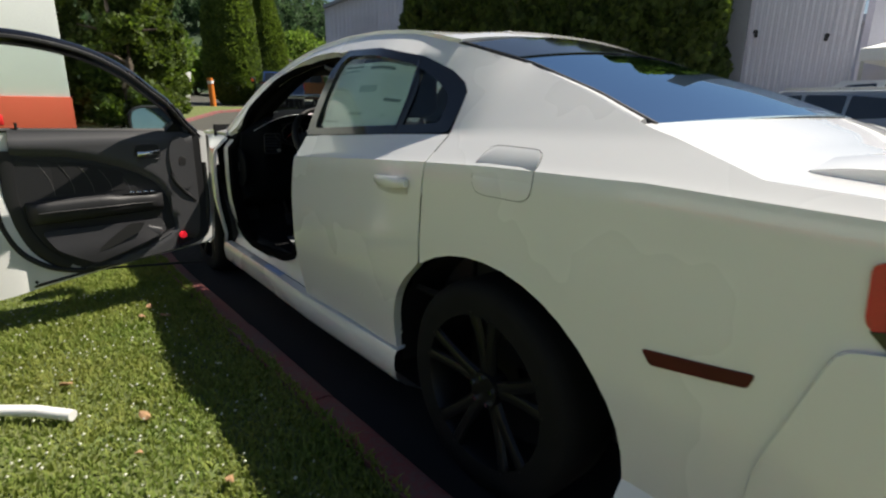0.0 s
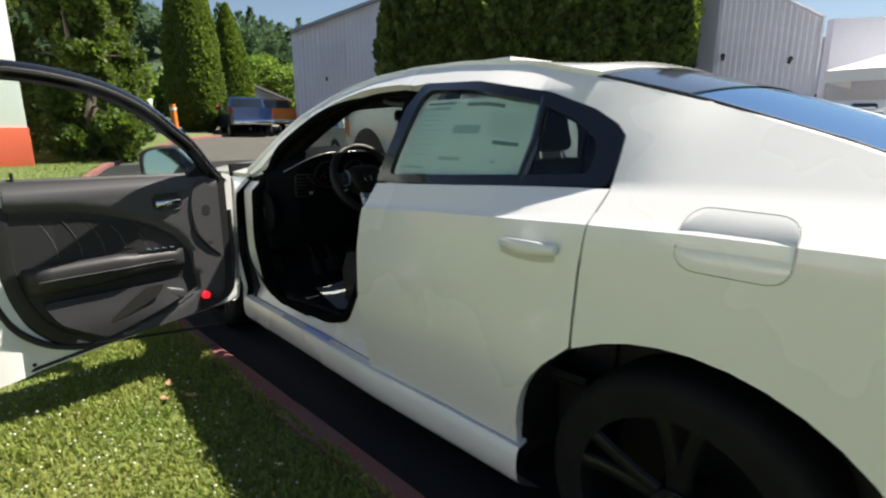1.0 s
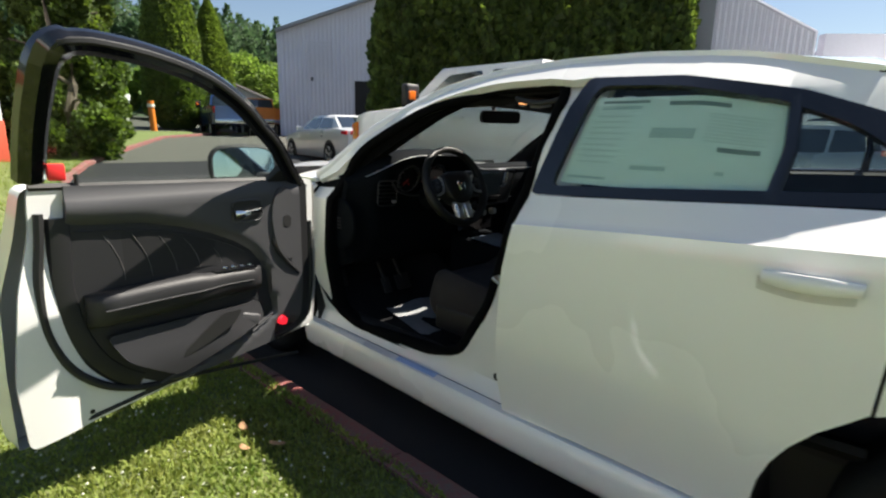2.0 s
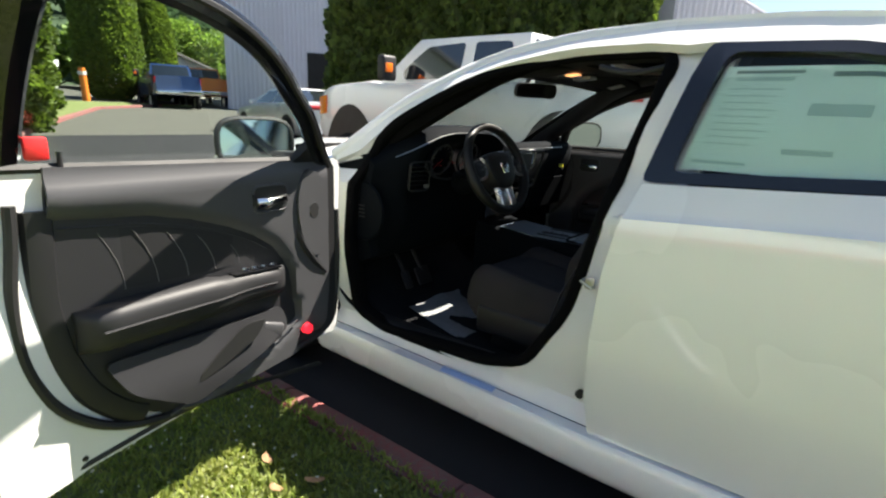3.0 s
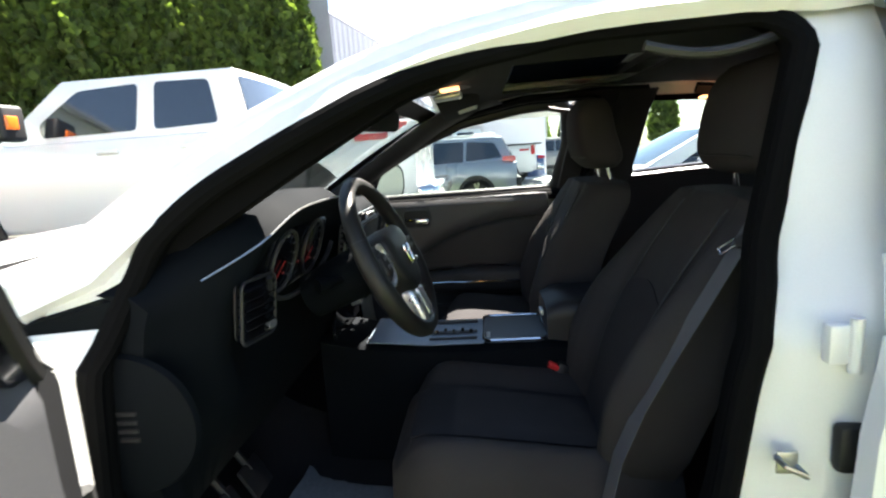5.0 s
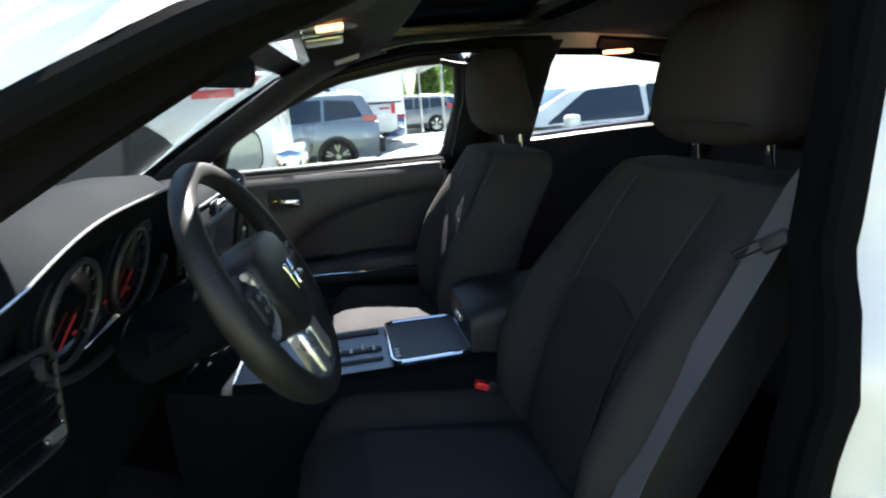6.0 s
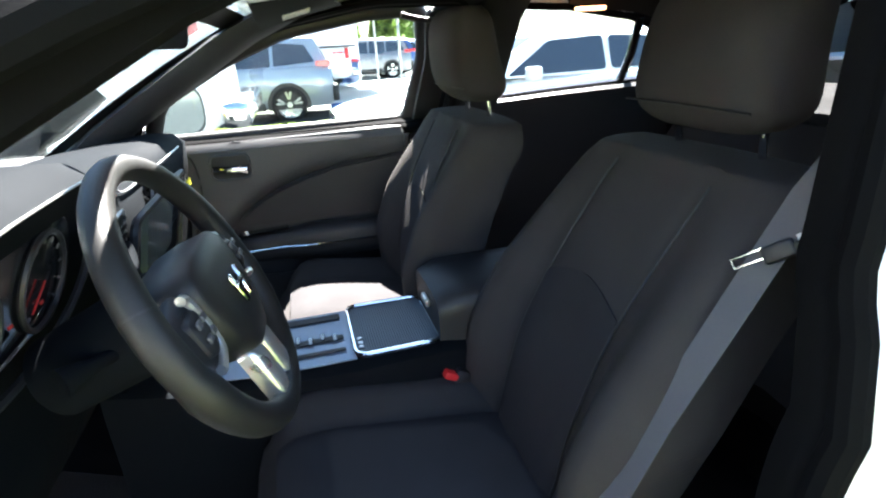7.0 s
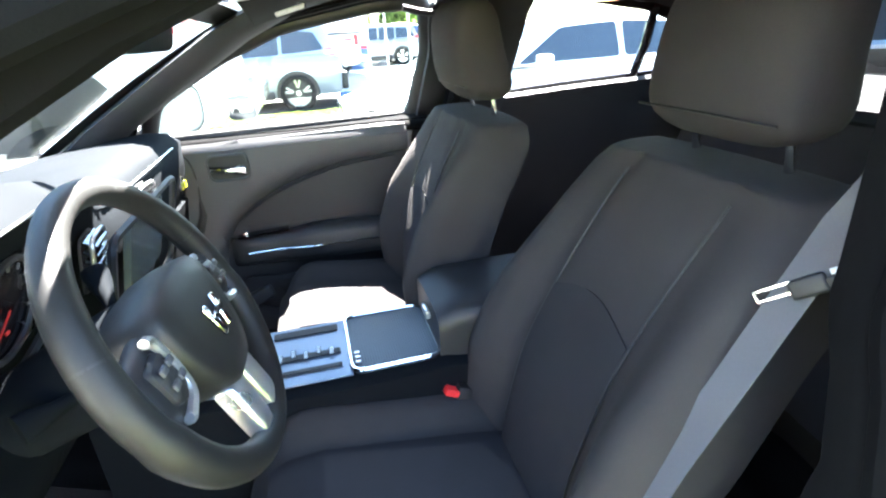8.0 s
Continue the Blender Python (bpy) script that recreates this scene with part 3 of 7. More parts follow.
    for yo in (0.0, 3.06):
        bm = B()
        rows = [[(side * (0.885 if k == 0 else 0.68), y + yo, z) for y, z in arc] for k in (0, 1)]
        loft(bm, rows, cap=False, closed=False)
        f = [bm.verts.new((side * 0.68, y + yo, z)) for y, z in arc]
        bm.faces.new(f)
        part("wheel_arch_liner", bm, BLACK, car, "black wheel arch liner")
    # front wing
    wing = [(2.645, 0.30), (2.64, 0.60), (2.61, 0.90), (2.60, 1.035)] + [(y, ZB(y) - 0.008) for y in (2.8, 3.0, 3.3, 3.6, 3.85)] + [(3.95, 0.62), (3.93, 0.28), (3.55, 0.28)] + sorted([(y + 3.06, z) for y, z in ARCH if z > 0.29 and 2.66 < y + 3.06 < 3.54], key=lambda p: -p[0])
    part("front_wing", panel(B(), wing, XS, 0.09, 0.02, side=side), PAINT, car, "white front wing")
    # rear lamp wrapping the corner
    lampo = rounded([(-0.888, 1.0), (-1.0, 1.035), (-1.06, 1.03), (-1.07, 0.90), (-0.935, 0.862), (-0.895, 0.90)], 0.012, 2)
    part("bumper_corner", panel(B(), rounded([(-0.872, 0.845), (-1.07, 0.875), (-1.085, 0.70), (-1.07, 0.45), (-1.03, 0.30), (-0.75, 0.285), (-0.78, 0.55)], 0.03, 3), lambda y, z: XS(y, z) + 0.014 - 0.02 * max(0, min(1, (y + 0.80) / 0.1)), 0.05, 0.012, side=side), PAINT, car, "white bumper corner wrapping the side")
    lamp_ = part("tail_lamp", panel(B(), lampo, lambda y, z: XS(y, z) + 0.006, 0.05, 0.02, side=side), RED, car, "red rear lamp at the corner")
    part("lamp_foot", panel(B(), [(-0.905, 0.888), (-1.068, 0.925), (-1.066, 0.897), (-0.935, 0.858)], lambda y, z: XS(y, z) + 0.009, 0.05, 0.01, side=side), GLOSSBLACK, lamp_)


mirror_parts(build_side)


def seam(pts, side=-1, r=0.0022):
    bm = B()
    tube(bm, [(side * (XS(y, z) + 0.0002), y, z) for y, z in pts], r, 5)
    return bm


flap = rounded([(0.045, 0.998), (0.045, 1.135), (-0.185, 1.132), (-0.185, 0.998)], 0.05, 5)
fuel = part("fuel_flap", panel(B(), flap, lambda y, z: XS(y, z) + 0.0012, 0.05, 0.003), PAINT, car, "rounded fuel filler flap")
part("flap_gap", seam(flap + flap[:1], r=0.0013), SEAL, fuel)
part("door_gap", seam([(0.300, 0.722), (0.289, 0.95), (0.272, 1.098), (0.268, 1.150)], r=0.0016), SEAL, car)


def build_roof():
    """Roof skin with a sunroof hole between the rails."""
    def pt(u, v):
        y = 0.42 + u * 1.56
        e, r = EDGE(y), ROOF(y)
        w = XS(y, e)
        s = 2 * v - 1
        return (w * s, y, e + (r - e) * (1 - abs(s) ** 2.6))
    bm = B()
    nu, nv = 26, 28
    vs = [[bm.verts.new(pt(i / nu, j / nv)) for j in range(nv + 1)] for i in range(nu + 1)]
    for i in range(nu):
        for j in range(nv):
            y, x = 0.42 + (i + 0.5) / nu * 1.56, abs(2 * (j + 0.5) / nv - 1)
            if 1.30 < y < 1.68 and x < 0.50:
                continue
            bm.faces.new((vs[i][j], vs[i + 1][j], vs[i + 1][j + 1], vs[i][j + 1]))
    bm.normal_update()
    bmesh.ops.solidify(bm, geom=list(bm.faces), thickness=0.015)
    part("roof_panel", bm, PAINT, car, "white roof skin with a sunroof opening")
    # sunroof pane, tilted a little
    bm = B()
    grid(bm, lambda u, v: ((2 * v - 1) * 0.365, 1.295 + 0.40 * u, ROOF(1.295 + 0.40 * u) + 0.004 - 0.022 * (2 * v - 1) ** 2 + 0.004 * (1 - u)), 6, 8, 0.005)
    part("sunroof_pane", bm, GLASS_ROOF, car, "dark glass sunroof")
    # rear window and windscreen
    def rear(u, v):
        s = 2 * v - 1
        y = 0.43 - 0.84 * u
        z, w = EDGE(y) + 0.005, XS(y, EDGE(y)) - 0.012 - 0.03 * u
        c = 1 - s * s
        return (w * s, y - c * 0.09 * u, z + c * (0.055 - 0.035 * u))
    ob = part("rear_window", grid(B(), rear, 14, 18, 0.005), GLASS_REAR, car, "sloping tinted rear window")
    ob.visible_shadow = False
    # Black strip painted in for the dark hedge mirrored in the glass.
    def band(u, v):
        p = rear(0.0 + 0.30 * u, v)
        return (p[0], p[1] - 0.004, p[2] + 0.004)
    part("mirrored_hedge_band", grid(B(), band, 5, 18, 0.003), GLOSSBLACK, car, "black strip standing for the dark hedge mirrored in the rear window")
    for s in (-1, 1):
        bm = B()
        tube(bm, [tuple(Vector(rear(t / 8, 0.5 + s * 0.5)) + Vector((s * 0.006, 0, -0.004))) for t in range(9)], 0.008, 6)
        part("rear_window_seal", bm, SEAL, car)
    def wind(u, v):
        s = 2 * v - 1
        y0, z0, w0 = 1.97, 1.478, XS(2.0, 1.435) - 0.03
        y1, z1, w1 = 2.66, 1.045, XS(2.60, 1.06) - 0.015
        y, z, w = y0 + (y1 - y0) * u, z0 + (z1 - z0) * u, w0 + (w1 - w0) * u
        c = 1 - s * s
        return (w * s, y + c * (0.06 + 0.16 * u) - 0.02 * (1 - c), z + 0.02 * math.sin(math.pi * u) + c * 0.01 - (1 - c) * 0.03 * (1 - u))
    ob = part("windscreen", grid(B(), wind, 14, 18, 0.005), GLASS_WIND, car, "raked windscreen")
    ob.visible_shadow = False
    def wband(u, v):
        p = wind(0.02 + 0.09 * u, v)
        return (p[0], p[1] - 0.008, p[2] - 0.008)
    for s in (-1, 1):
        def frit(u, v):
            p = wind(0.06 + 0.93 * u, 0.5 + s * (0.5 - 0.052 * v))
            return (p[0], p[1] - 0.007, p[2] - 0.007)
        part("windscreen_border", grid(B(), frit, 10, 2, 0.002), SEAL, car, "black printed border of the windscreen")
    part("windscreen_band", grid(B(), wband, 3, 18, 0.003), BLACK, car, "dark band along the windscreen's head")
    # boot lid and bonnet
    def boot(u, v):
        s = 2 * v - 1
        y = -0.40 + (-0.66) * u
        w = XS(y, EDGE(max(y, -0.97))) - 0.004
        e = EDGE(max(y, -0.98))
        k = 1 - abs(s) ** 3
        return (w * s, y - 0.10 * (1 - s * s), e + 0.012 * k)
    part("boot_lid", grid(B(), boot, 22, 26, 0.02), PAINT, car, "white boot lid with an upswept lip")
    rows = []
    for k in range(17):
        x = -0.72 + 1.44 * k / 16
        b = 0.10 * (1 - (x / 0.9) ** 2)
        t = min(1, (0.72 - abs(x)) / 0.012)
        zt = 1.132 + 0.022 * t ** 0.5
        rows.append([(x, -0.64 - b, 1.08), (x, -0.685 - b, zt - 0.008), (x, -0.74 - b, zt), (x, -1.03 - b, zt + 0.014), (x, -1.075 - b, zt + 0.004), (x, -1.075 - b, 1.06)])
    part("boot_lip", loft(B(), rows), PAINT, car, "white raised lip along the boot's rear edge", 30)
    def tail(u, v):
        s = 2 * v - 1
        z = ip(u, (0, 1.16), (0.2, 1.08), (0.45, 0.9), (0.7, 0.62), (1, 0.28))
        y = ip(u, (0, -1.06), (0.2, -1.07), (0.45, -1.10), (0.7, -1.12), (1, -1.05))
        return (W0(-1.05) * 0.98 * s, y - 0.10 * (1 - s * s), z)
    part("rear_bumper", grid(B(), tail, 10, 20, 0.02), PAINT, car, "white rear bumper and tail")
    bm = B()
    grid(bm, lambda u, v: ((2 * v - 1) * 0.80, -1.085 - 0.10 * (1 - (2 * v - 1) ** 2) - 0.01, 0.93 + 0.12 * u), 2, 20, 0.02)
    part("tail_lamp_band", bm, RED, car, "full-width red rear lamp")
    def hood(u, v):
        s = 2 * v - 1
        y = 2.60 + 1.30 * u
        w = XS(y, ZB(y)) + 0.01
        return (w * s, y + 0.16 * (1 - s * s) * (1 - u * 0.5), ZB(y) - 0.012 + 0.05 * (1 - s ** 4) + 0.012 * math.exp(-((abs(s) - 0.45) / 0.08) ** 2))
    part("bonnet", grid(B(), hood, 16, 24, 0.02), PAINT, car, "white bonnet with two raised ridges")
    def nose(u, v):
        s = 2 * v - 1
        z = ip(u, (0, 0.90), (0.3, 0.78), (0.6, 0.55), (1, 0.24))
        return (0.86 * s, 3.94 + 0.16 * (1 - s * s) + 0.05 * math.sin(math.pi * u) - 0.12 * abs(s) ** 6, z)
    bumper = part("front_bumper", grid(B(), nose, 8, 20, 0.02), PAINT, car, "white front bumper")
    bm = B()
    box(bm, (0, 4.12, 0.68), (0.95, 0.06, 0.22), 0.02)
    part("grille", bm, BLACK, bumper, "black grille")


build_roof()
for s in (-1, 1):
    bm = B()
    ys = [2.62 - 0.075 * k for k in range(41)]
    tube(bm, [(s * (XS(y, EDGE(y)) - 0.020), y, EDGE(y) - 0.008) for y in ys], [0.030 - 0.008 * smooth(1.9, 0.8, y) - 0.010 * smooth(0.7, 0.1, y) for y in ys], 14, up=(0, 0, 1))
    part("roof_rail", bm, PAINT, car, "rounded white rail along the roof edge and screen pillar", 80)


# ---- wheels ----
def build_wheel(parent, x, y, z, r, width, rim_mat, out, spokes=5, label="black alloy wheel"):
    """Tyre with a rounded shoulder, rim dish, paired spokes and nuts; out is the side that it faces."""
    tyre = B()
    prof = [(0.70, -1), (0.74, -1), (0.84, -1.02), (0.92, -1.0), (0.975, -0.86), (1.0, -0.6), (1.0, 0.6), (0.975, 0.86), (0.92, 1.0), (0.84, 1.02), (0.74, 1), (0.70, 1)]
    n = 40
    rings = [[(x + w * width / 2, y + r * p * math.cos(a), z + r * p * math.sin(a)) for p, w in prof] for a in (2 * math.pi * k / n for k in range(n + 1))]
    loft(tyre, rings[:-1] + [rings[0]], cap=False, closed=False)
    bmesh.ops.remove_doubles(tyre, verts=tyre.verts, dist=1e-5)
    w = part("wheel", tyre, RUBBER, parent, label)
    rim = B()
    prof = [(0.775, 1.0), (0.76, 0.93), (0.735, 0.80), (0.71, 0.2), (0.67, -0.6), (0.05, -0.7)]
    rings = [[(x + out * q * width / 2, y + r * p * math.cos(a), z + r * p * math.sin(a)) for p, q in prof] for a in (2 * math.pi * k / n for k in range(n + 1))]
    loft(rim, rings[:-1] + [rings[0]], cap=False, closed=False)
    bmesh.ops.remove_doubles(rim, verts=rim.verts, dist=1e-5)
    part("rim", rim, rim_mat, w)
    for k in range(spokes):
        sp = B()
        for d in (-0.16, 0.16):
            a = 2 * math.pi * k / spokes + math.pi / 2
            a2 = a + d * 1.15
            p = [(x + out * width * (0.30 + 0.14 * t), y + r * (0.12 + 0.62 * t) * math.cos(a + (a2 - a) * (0.5 + 0.5 * t)), z + r * (0.12 + 0.62 * t) * math.sin(a + (a2 - a) * (0.5 + 0.5 * t))) for t in (0, 0.33, 0.66, 1.0)]
            tube(sp, p, [r * 0.075, r * 0.06, r * 0.055, r * 0.065], 8, flat=0.7, up=(1, 0, 0))
        part("spoke", sp, rim_mat, w)
    hub = B()
    cyl(hub, (x + out * width * 0.18, y, z), (x + out * width * 0.42, y, z), r * 0.19, r * 0.16, 24)
    part("hub", hub, rim_mat, w)
    for k in range(5):
        a = 2 * math.pi * k / 5 + 0.3
        nut = B()
        cyl(nut, (x + out * width * 0.38, y + r * 0.125 * math.cos(a), z + r * 0.125 * math.sin(a)), (x + out * width * 0.47, y + r * 0.125 * math.cos(a), z + r * 0.125 * math.sin(a)), r * 0.026, r * 0.02, 8)
        part("wheel_nut", nut, CHROME, w)
    return w


for s in (-1, 1):
    for yy in (0.0, 3.06):
        build_wheel(car, s * 0.815, yy, 0.362, 0.362, 0.235, WHEELBLACK, s)


# ---- door frame of the open side, sill plate and fittings ----
def XF(y, z):
    """Face of the door frame, set back from the skin."""
    d = 0.03 + 0.042 * smooth(0.29, 0.37, z) - 0.058 * smooth(0.84, 1.24, z)
    if y < 1.62:
        edge = ip(z, (0.44, 1.575), (0.66, 1.44), (0.9, 1.39), (1.09, 1.352), (1.425, 1.262))
        e = min(1, max(0, (edge - y - 0.02) / 0.10))
        d += 0.075 * (1 - e) * smooth(0.30, 1.0, z) * smooth(1.48, 0.95, z)
    return XS(y, z) - d - SWELL(y, z) * smooth(0.95, 1.15, z)


def build_frame(side):
    outer = [(2.60, 1.03), (2.36, 1.215), (2.12, 1.352), (1.9, 1.43), (1.6, 1.482), (1.3, 1.498), (1.10, 1.494), (1.12, 1.14), (1.17, 1.0), (1.21, 0.66), (1.20, 0.315), (2.62, 0.315)]
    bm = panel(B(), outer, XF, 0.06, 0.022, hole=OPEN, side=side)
    # The shut side's frame is black, not white: cabin shade put into colour.
    part("door_frame", bm, PAINT_IN if side < 0 else BLACK, car, "white painted door frame round the opening" if side < 0 else "frame of the shut side, coloured black for the shade inside")
    bm = B()
    tube(bm, [(side * (XF(y, z) + 0.0), y, z) for y, z in OPEN], 0.020, 10, closed=True, up=(1, 0, 0))
    seal_ = part("frame_seal", bm, DEEPBLACK, car, "black rubber seal round the door opening")
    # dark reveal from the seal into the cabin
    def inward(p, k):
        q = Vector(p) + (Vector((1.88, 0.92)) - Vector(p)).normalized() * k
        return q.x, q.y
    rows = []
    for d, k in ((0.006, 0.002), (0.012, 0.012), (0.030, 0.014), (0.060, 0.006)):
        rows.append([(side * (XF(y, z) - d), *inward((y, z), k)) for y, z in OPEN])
    part("frame_reveal", loft(B(), rows, cap=False), DEEPBLACK, seal_, "black lining inside the seal", 60)


mirror_parts(build_frame)
for y0, y1, m in ((2.40, 2.14, LABEL), (1.90, 1.66, PROTECT)):
    bm = B()
    grid(bm, lambda u, v: (-0.921 + 0.034 * v, y0 + (y1 - y0) * u, 0.321 - 0.5 * max(0, 0.021 - 0.034 * v)), 6, 6, 0.002)
    part("sill_label" if m is LABEL else "sill_film", bm, m, car, "white label on the sill" if m is LABEL else "bluish protective film on the sill")
strk = B()
tube(strk, [(-0.885, 1.378, 0.795), (-0.908, 1.378, 0.795), (-0.908, 1.348, 0.778), (-0.885, 1.348, 0.778)], 0.005, 8)
box(strk, (-0.883, 1.362, 0.785), (0.005, 0.030, 0.036), 0.002)
part("striker", strk, STEEL, car, "zinc door striker")
for z in (0.60, 0.97):
    bm = B()
    box(bm, (-0.884, 1.302, z), (0.022, 0.035, 0.06), 0.006)
    cyl(bm, (-0.895, 1.285, z - 0.04), (-0.895, 1.285, z + 0.04), 0.009, seg=12)
    part("rear_door_hinge", bm, PAINT_IN, car, "white painted hinge on the pillar")
bm = B()
box(bm, (-0.896, 1.278, 0.815), (0.026, 0.055, 0.075), 0.010, 2)
tube(bm, [(-0.902, 1.27, 0.80), (-0.912, 1.24, 0.78), (-0.915, 1.20, 0.755)], [0.022, 0.018, 0.018], 10)
part("wiring_boot", bm, BLACK, car, "black rubber wiring boot on the pillar")
bm = B()
cyl(bm, (-0.890, 1.345, 0.425), (-0.906, 1.345, 0.425), 0.014, seg=14)
part("rubber_plug", bm, BLACK, car)

# ---- front doors: shell and trim in a plane of their own ----
def plate(bm, outline, fn, step=0.05, thick=0.01, hole=None):
    """A skin over any patch: the outline is in (u, z) and fn(u, z) gives the place."""
    pts = list(outline)
    if hole:
        hole = opposite(pts, hole)
        k = min(range(len(pts)), key=lambda i: (Vector(pts[i]) - Vector(hole[0])).length)
        pts = pts[:k + 1] + list(hole) + [hole[0]] + pts[k:]
    bm.faces.new([bm.verts.new((0, a, b)) for a, b in pts])
    us, zs = [p[0] for p in pts], [p[1] for p in pts]
    for lo, hi, ax in ((min(us), max(us), 1), (min(zs), max(zs), 2)):
        n = int((hi - lo) / step) + 1
        for i in range(1, n):
            co, no = [0, 0, 0], [0, 0, 0]
            co[ax], no[ax] = lo + (hi - lo) * i / n, 1
            bmesh.ops.bisect_plane(bm, geom=list(bm.verts) + list(bm.edges) + list(bm.faces), dist=1e-5, plane_co=co, plane_no=no)
    bmesh.ops.remove_doubles(bm, verts=bm.verts, dist=1e-4)
    for v in bm.verts:
        v.co = fn(v.co.y, v.co.z)
    bm.normal_update()
    if thick:
        bmesh.ops.solidify(bm, geom=list(bm.faces), thickness=thick)
    bmesh.ops.recalc_face_normals(bm, faces=bm.faces)
    return bm




def open_door(u, z, d=0.0):
    """The open door: u from its hinge edge to its lock edge, d out of its inner face."""
    z -= 0.030 * smooth(0.60, 1.0, z) * smooth(1.25, 1.13, z)
    return Vector((-1.0 - 0.9985 * u + 0.055 * d, 2.315 - 0.055 * u - 0.9985 * d, z))


def shut_door(u, z, d=0.0):
    """The passenger's door, shut, seen from inside."""
    return Vector((0.795 - d - 0.02 * smooth(1.0, 1.3, z), 2.495 - u, z - 0.02 - 0.5 * max(0, z - 1.05)))


def arc_line(u):
    """Lower edge of the upper roll: level along the door, then sweeping down to the foot."""
    return ip(u, (0.10, 0.43), (0.285, 0.46), (0.298, 0.54), (0.308, 0.67), (0.33, 0.75), (0.38, 0.826), (0.45, 0.88), (0.533, 0.923), (0.65, 0.965), (0.77, 0.992), (1.0, 1.008))


def trim_depth(u, z):
    """Relief of the door trim: a proud upper roll, a sunk insert and the pocket's swell below."""
    a = arc_line(u)
    up = smooth(a - 0.022, a + 0.012, z)
    low = smooth(0.60, 0.52, z) * smooth(0.30, 0.36, u)
    d = 0.012 + 0.026 * up + 0.02 * low
    d -= 0.03 * smooth(0.99, 1.03, u) + 0.02 * smooth(1.085, 1.125, z)
    return d


def pocket_line(u):
    """Upper edge of the light rim below the pocket."""
    return ip(u, (0.30, 0.535), (0.40, 0.482), (0.77, 0.375), (0.9, 0.33))


def rim_depth(u, z):
    """The light upper roll and its sweep round the front and foot, swelling proud of the field."""
    e = max(min(1, max(0, z - arc_line(u)) / 0.05), min(1, max(0, pocket_line(u) - z) / 0.03) if u > 0.29 else 0)
    d = 0.012 + 0.034 * (1 - (1 - e) ** 2)
    return d - 0.03 * smooth(0.985, 1.03, u) - 0.022 * smooth(1.075, 1.125, z)


def build_trim(fn, door, shut):
    def proud(u, z, d=0.0):
        return fn(u, z, d + (0.0125 if shut else 0.0))
    rim = [(u, arc_line(u)) for u in (0.995, 0.88, 0.77, 0.65, 0.59, 0.533, 0.49, 0.45, 0.41, 0.38, 0.35, 0.33, 0.315, 0.308, 0.303, 0.298)] + [(u, pocket_line(u)) for u in (0.34, 0.40, 0.5, 0.62, 0.77)]
    rim += [(0.60, 0.372), (0.40, 0.395), (0.20, 0.42), (0.165, 0.50), (0.15, 0.62), (0.15, 1.12), (0.55, 1.13), (0.985, 1.14)]
    roll = part("upper_roll", plate(B(), rim, lambda u, z: fn(u, z, rim_depth(u, z)), 0.022, 0.012), ROLL, door, "light grey soft roll sweeping round the door trim")
    line = rounded([(0.155, 1.118), (0.155, 0.60), (0.20, 0.425), (0.60, 0.375), (0.74, 0.355), (0.88, 0.44), (0.965, 0.60), (1.0, 0.78), (0.995, 1.00), (0.985, 1.138)], 0.05, 4)
    trim = part("door_trim", plate(B(), line, lambda u, z: fn(u, z, 0.010), 0.06, 0.012), TRIM, door, "dark grey moulded door trim")
    # stitched insert in the sunk field
    ins = [(u, arc_line(u) - 0.018) for u in (0.385, 0.43, 0.50, 0.60, 0.75, 0.96)] + [(0.965, 0.80), (0.40, 0.79)]
    part("insert", plate(B(), rounded(ins, 0.02, 2), lambda u, z: proud(u, z, 0.014 + 0.012 * math.sin(math.pi * min(1, max(0, (u - 0.38) / 0.6)))), 0.04, 0.004), VINYL, trim, "black stitched vinyl insert")
    for k in range(6):
        u = 0.50 + 0.085 * k
        bm = B()
        tube(bm, [proud(u + 0.05 * t * t, 0.795 + t * (arc_line(u + 0.03) - 0.03 - 0.795), 0.014 + 0.012 * math.sin(math.pi * min(1, max(0, (u - 0.38) / 0.6))) + 0.0005) for t in (0, 0.25, 0.5, 0.75, 1)], 0.0010, 5)
        part("stitching", bm, mat("grey_thread" + str(k) + str(shut), (0.16, 0.15, 0.15), 0.8, 0, 0.1), trim)
    bm = B()
    tube(bm, [proud(u, arc_line(u) - 0.012, 0.022) for u in (0.40, 0.44, 0.5, 0.56, 0.62, 0.7, 0.8, 0.9, 0.975)], 0.003, 6)
    part("insert_piping", bm, TRIM, trim)
    # armrest with a pad, thin strip and switches
    bm = B()
    rings = []
    for k in range(15):
        u = 0.345 + 0.625 * k / 14
        w = 0.055 + 0.022 * smooth(0.50, 0.62, u) - 0.05 * smooth(0.93, 0.97, u) - 0.03 * (1 - smooth(0.345, 0.375, u))
        zt = 0.752 + 0.012 * math.sin(math.pi * (u - 0.34) / 0.63) + 0.010 * smooth(0.56, 0.62, u)
        zb = 0.655 - 0.012 * smooth(0.4, 0.9, u)
        prof = [(0.0, zt - 0.002), (w * 0.55, zt + 0.004), (w * 0.88, zt - 0.006), (w, zt - 0.028), (w * 0.97, zb + 0.035), (w * 0.80, zb + 0.008), (w * 0.4, zb - 0.004), (0.0, zb)]
        rings.append([fn(u, z, 0.018 + d) for d, z in prof])
    arm = part("armrest", loft(bm, rings), LEATHER, trim, "padded black armrest", 60)
    bm = B()
    tube(bm, [fn(0.40 + 0.53 * t, 0.707 + 0.004 * math.sin(3 * t), 0.018 + (0.0535 + 0.0245 * smooth(0.50, 0.62, 0.40 + 0.53 * t))) for t in (k / 12 for k in range(13))], 0.0036, 6)
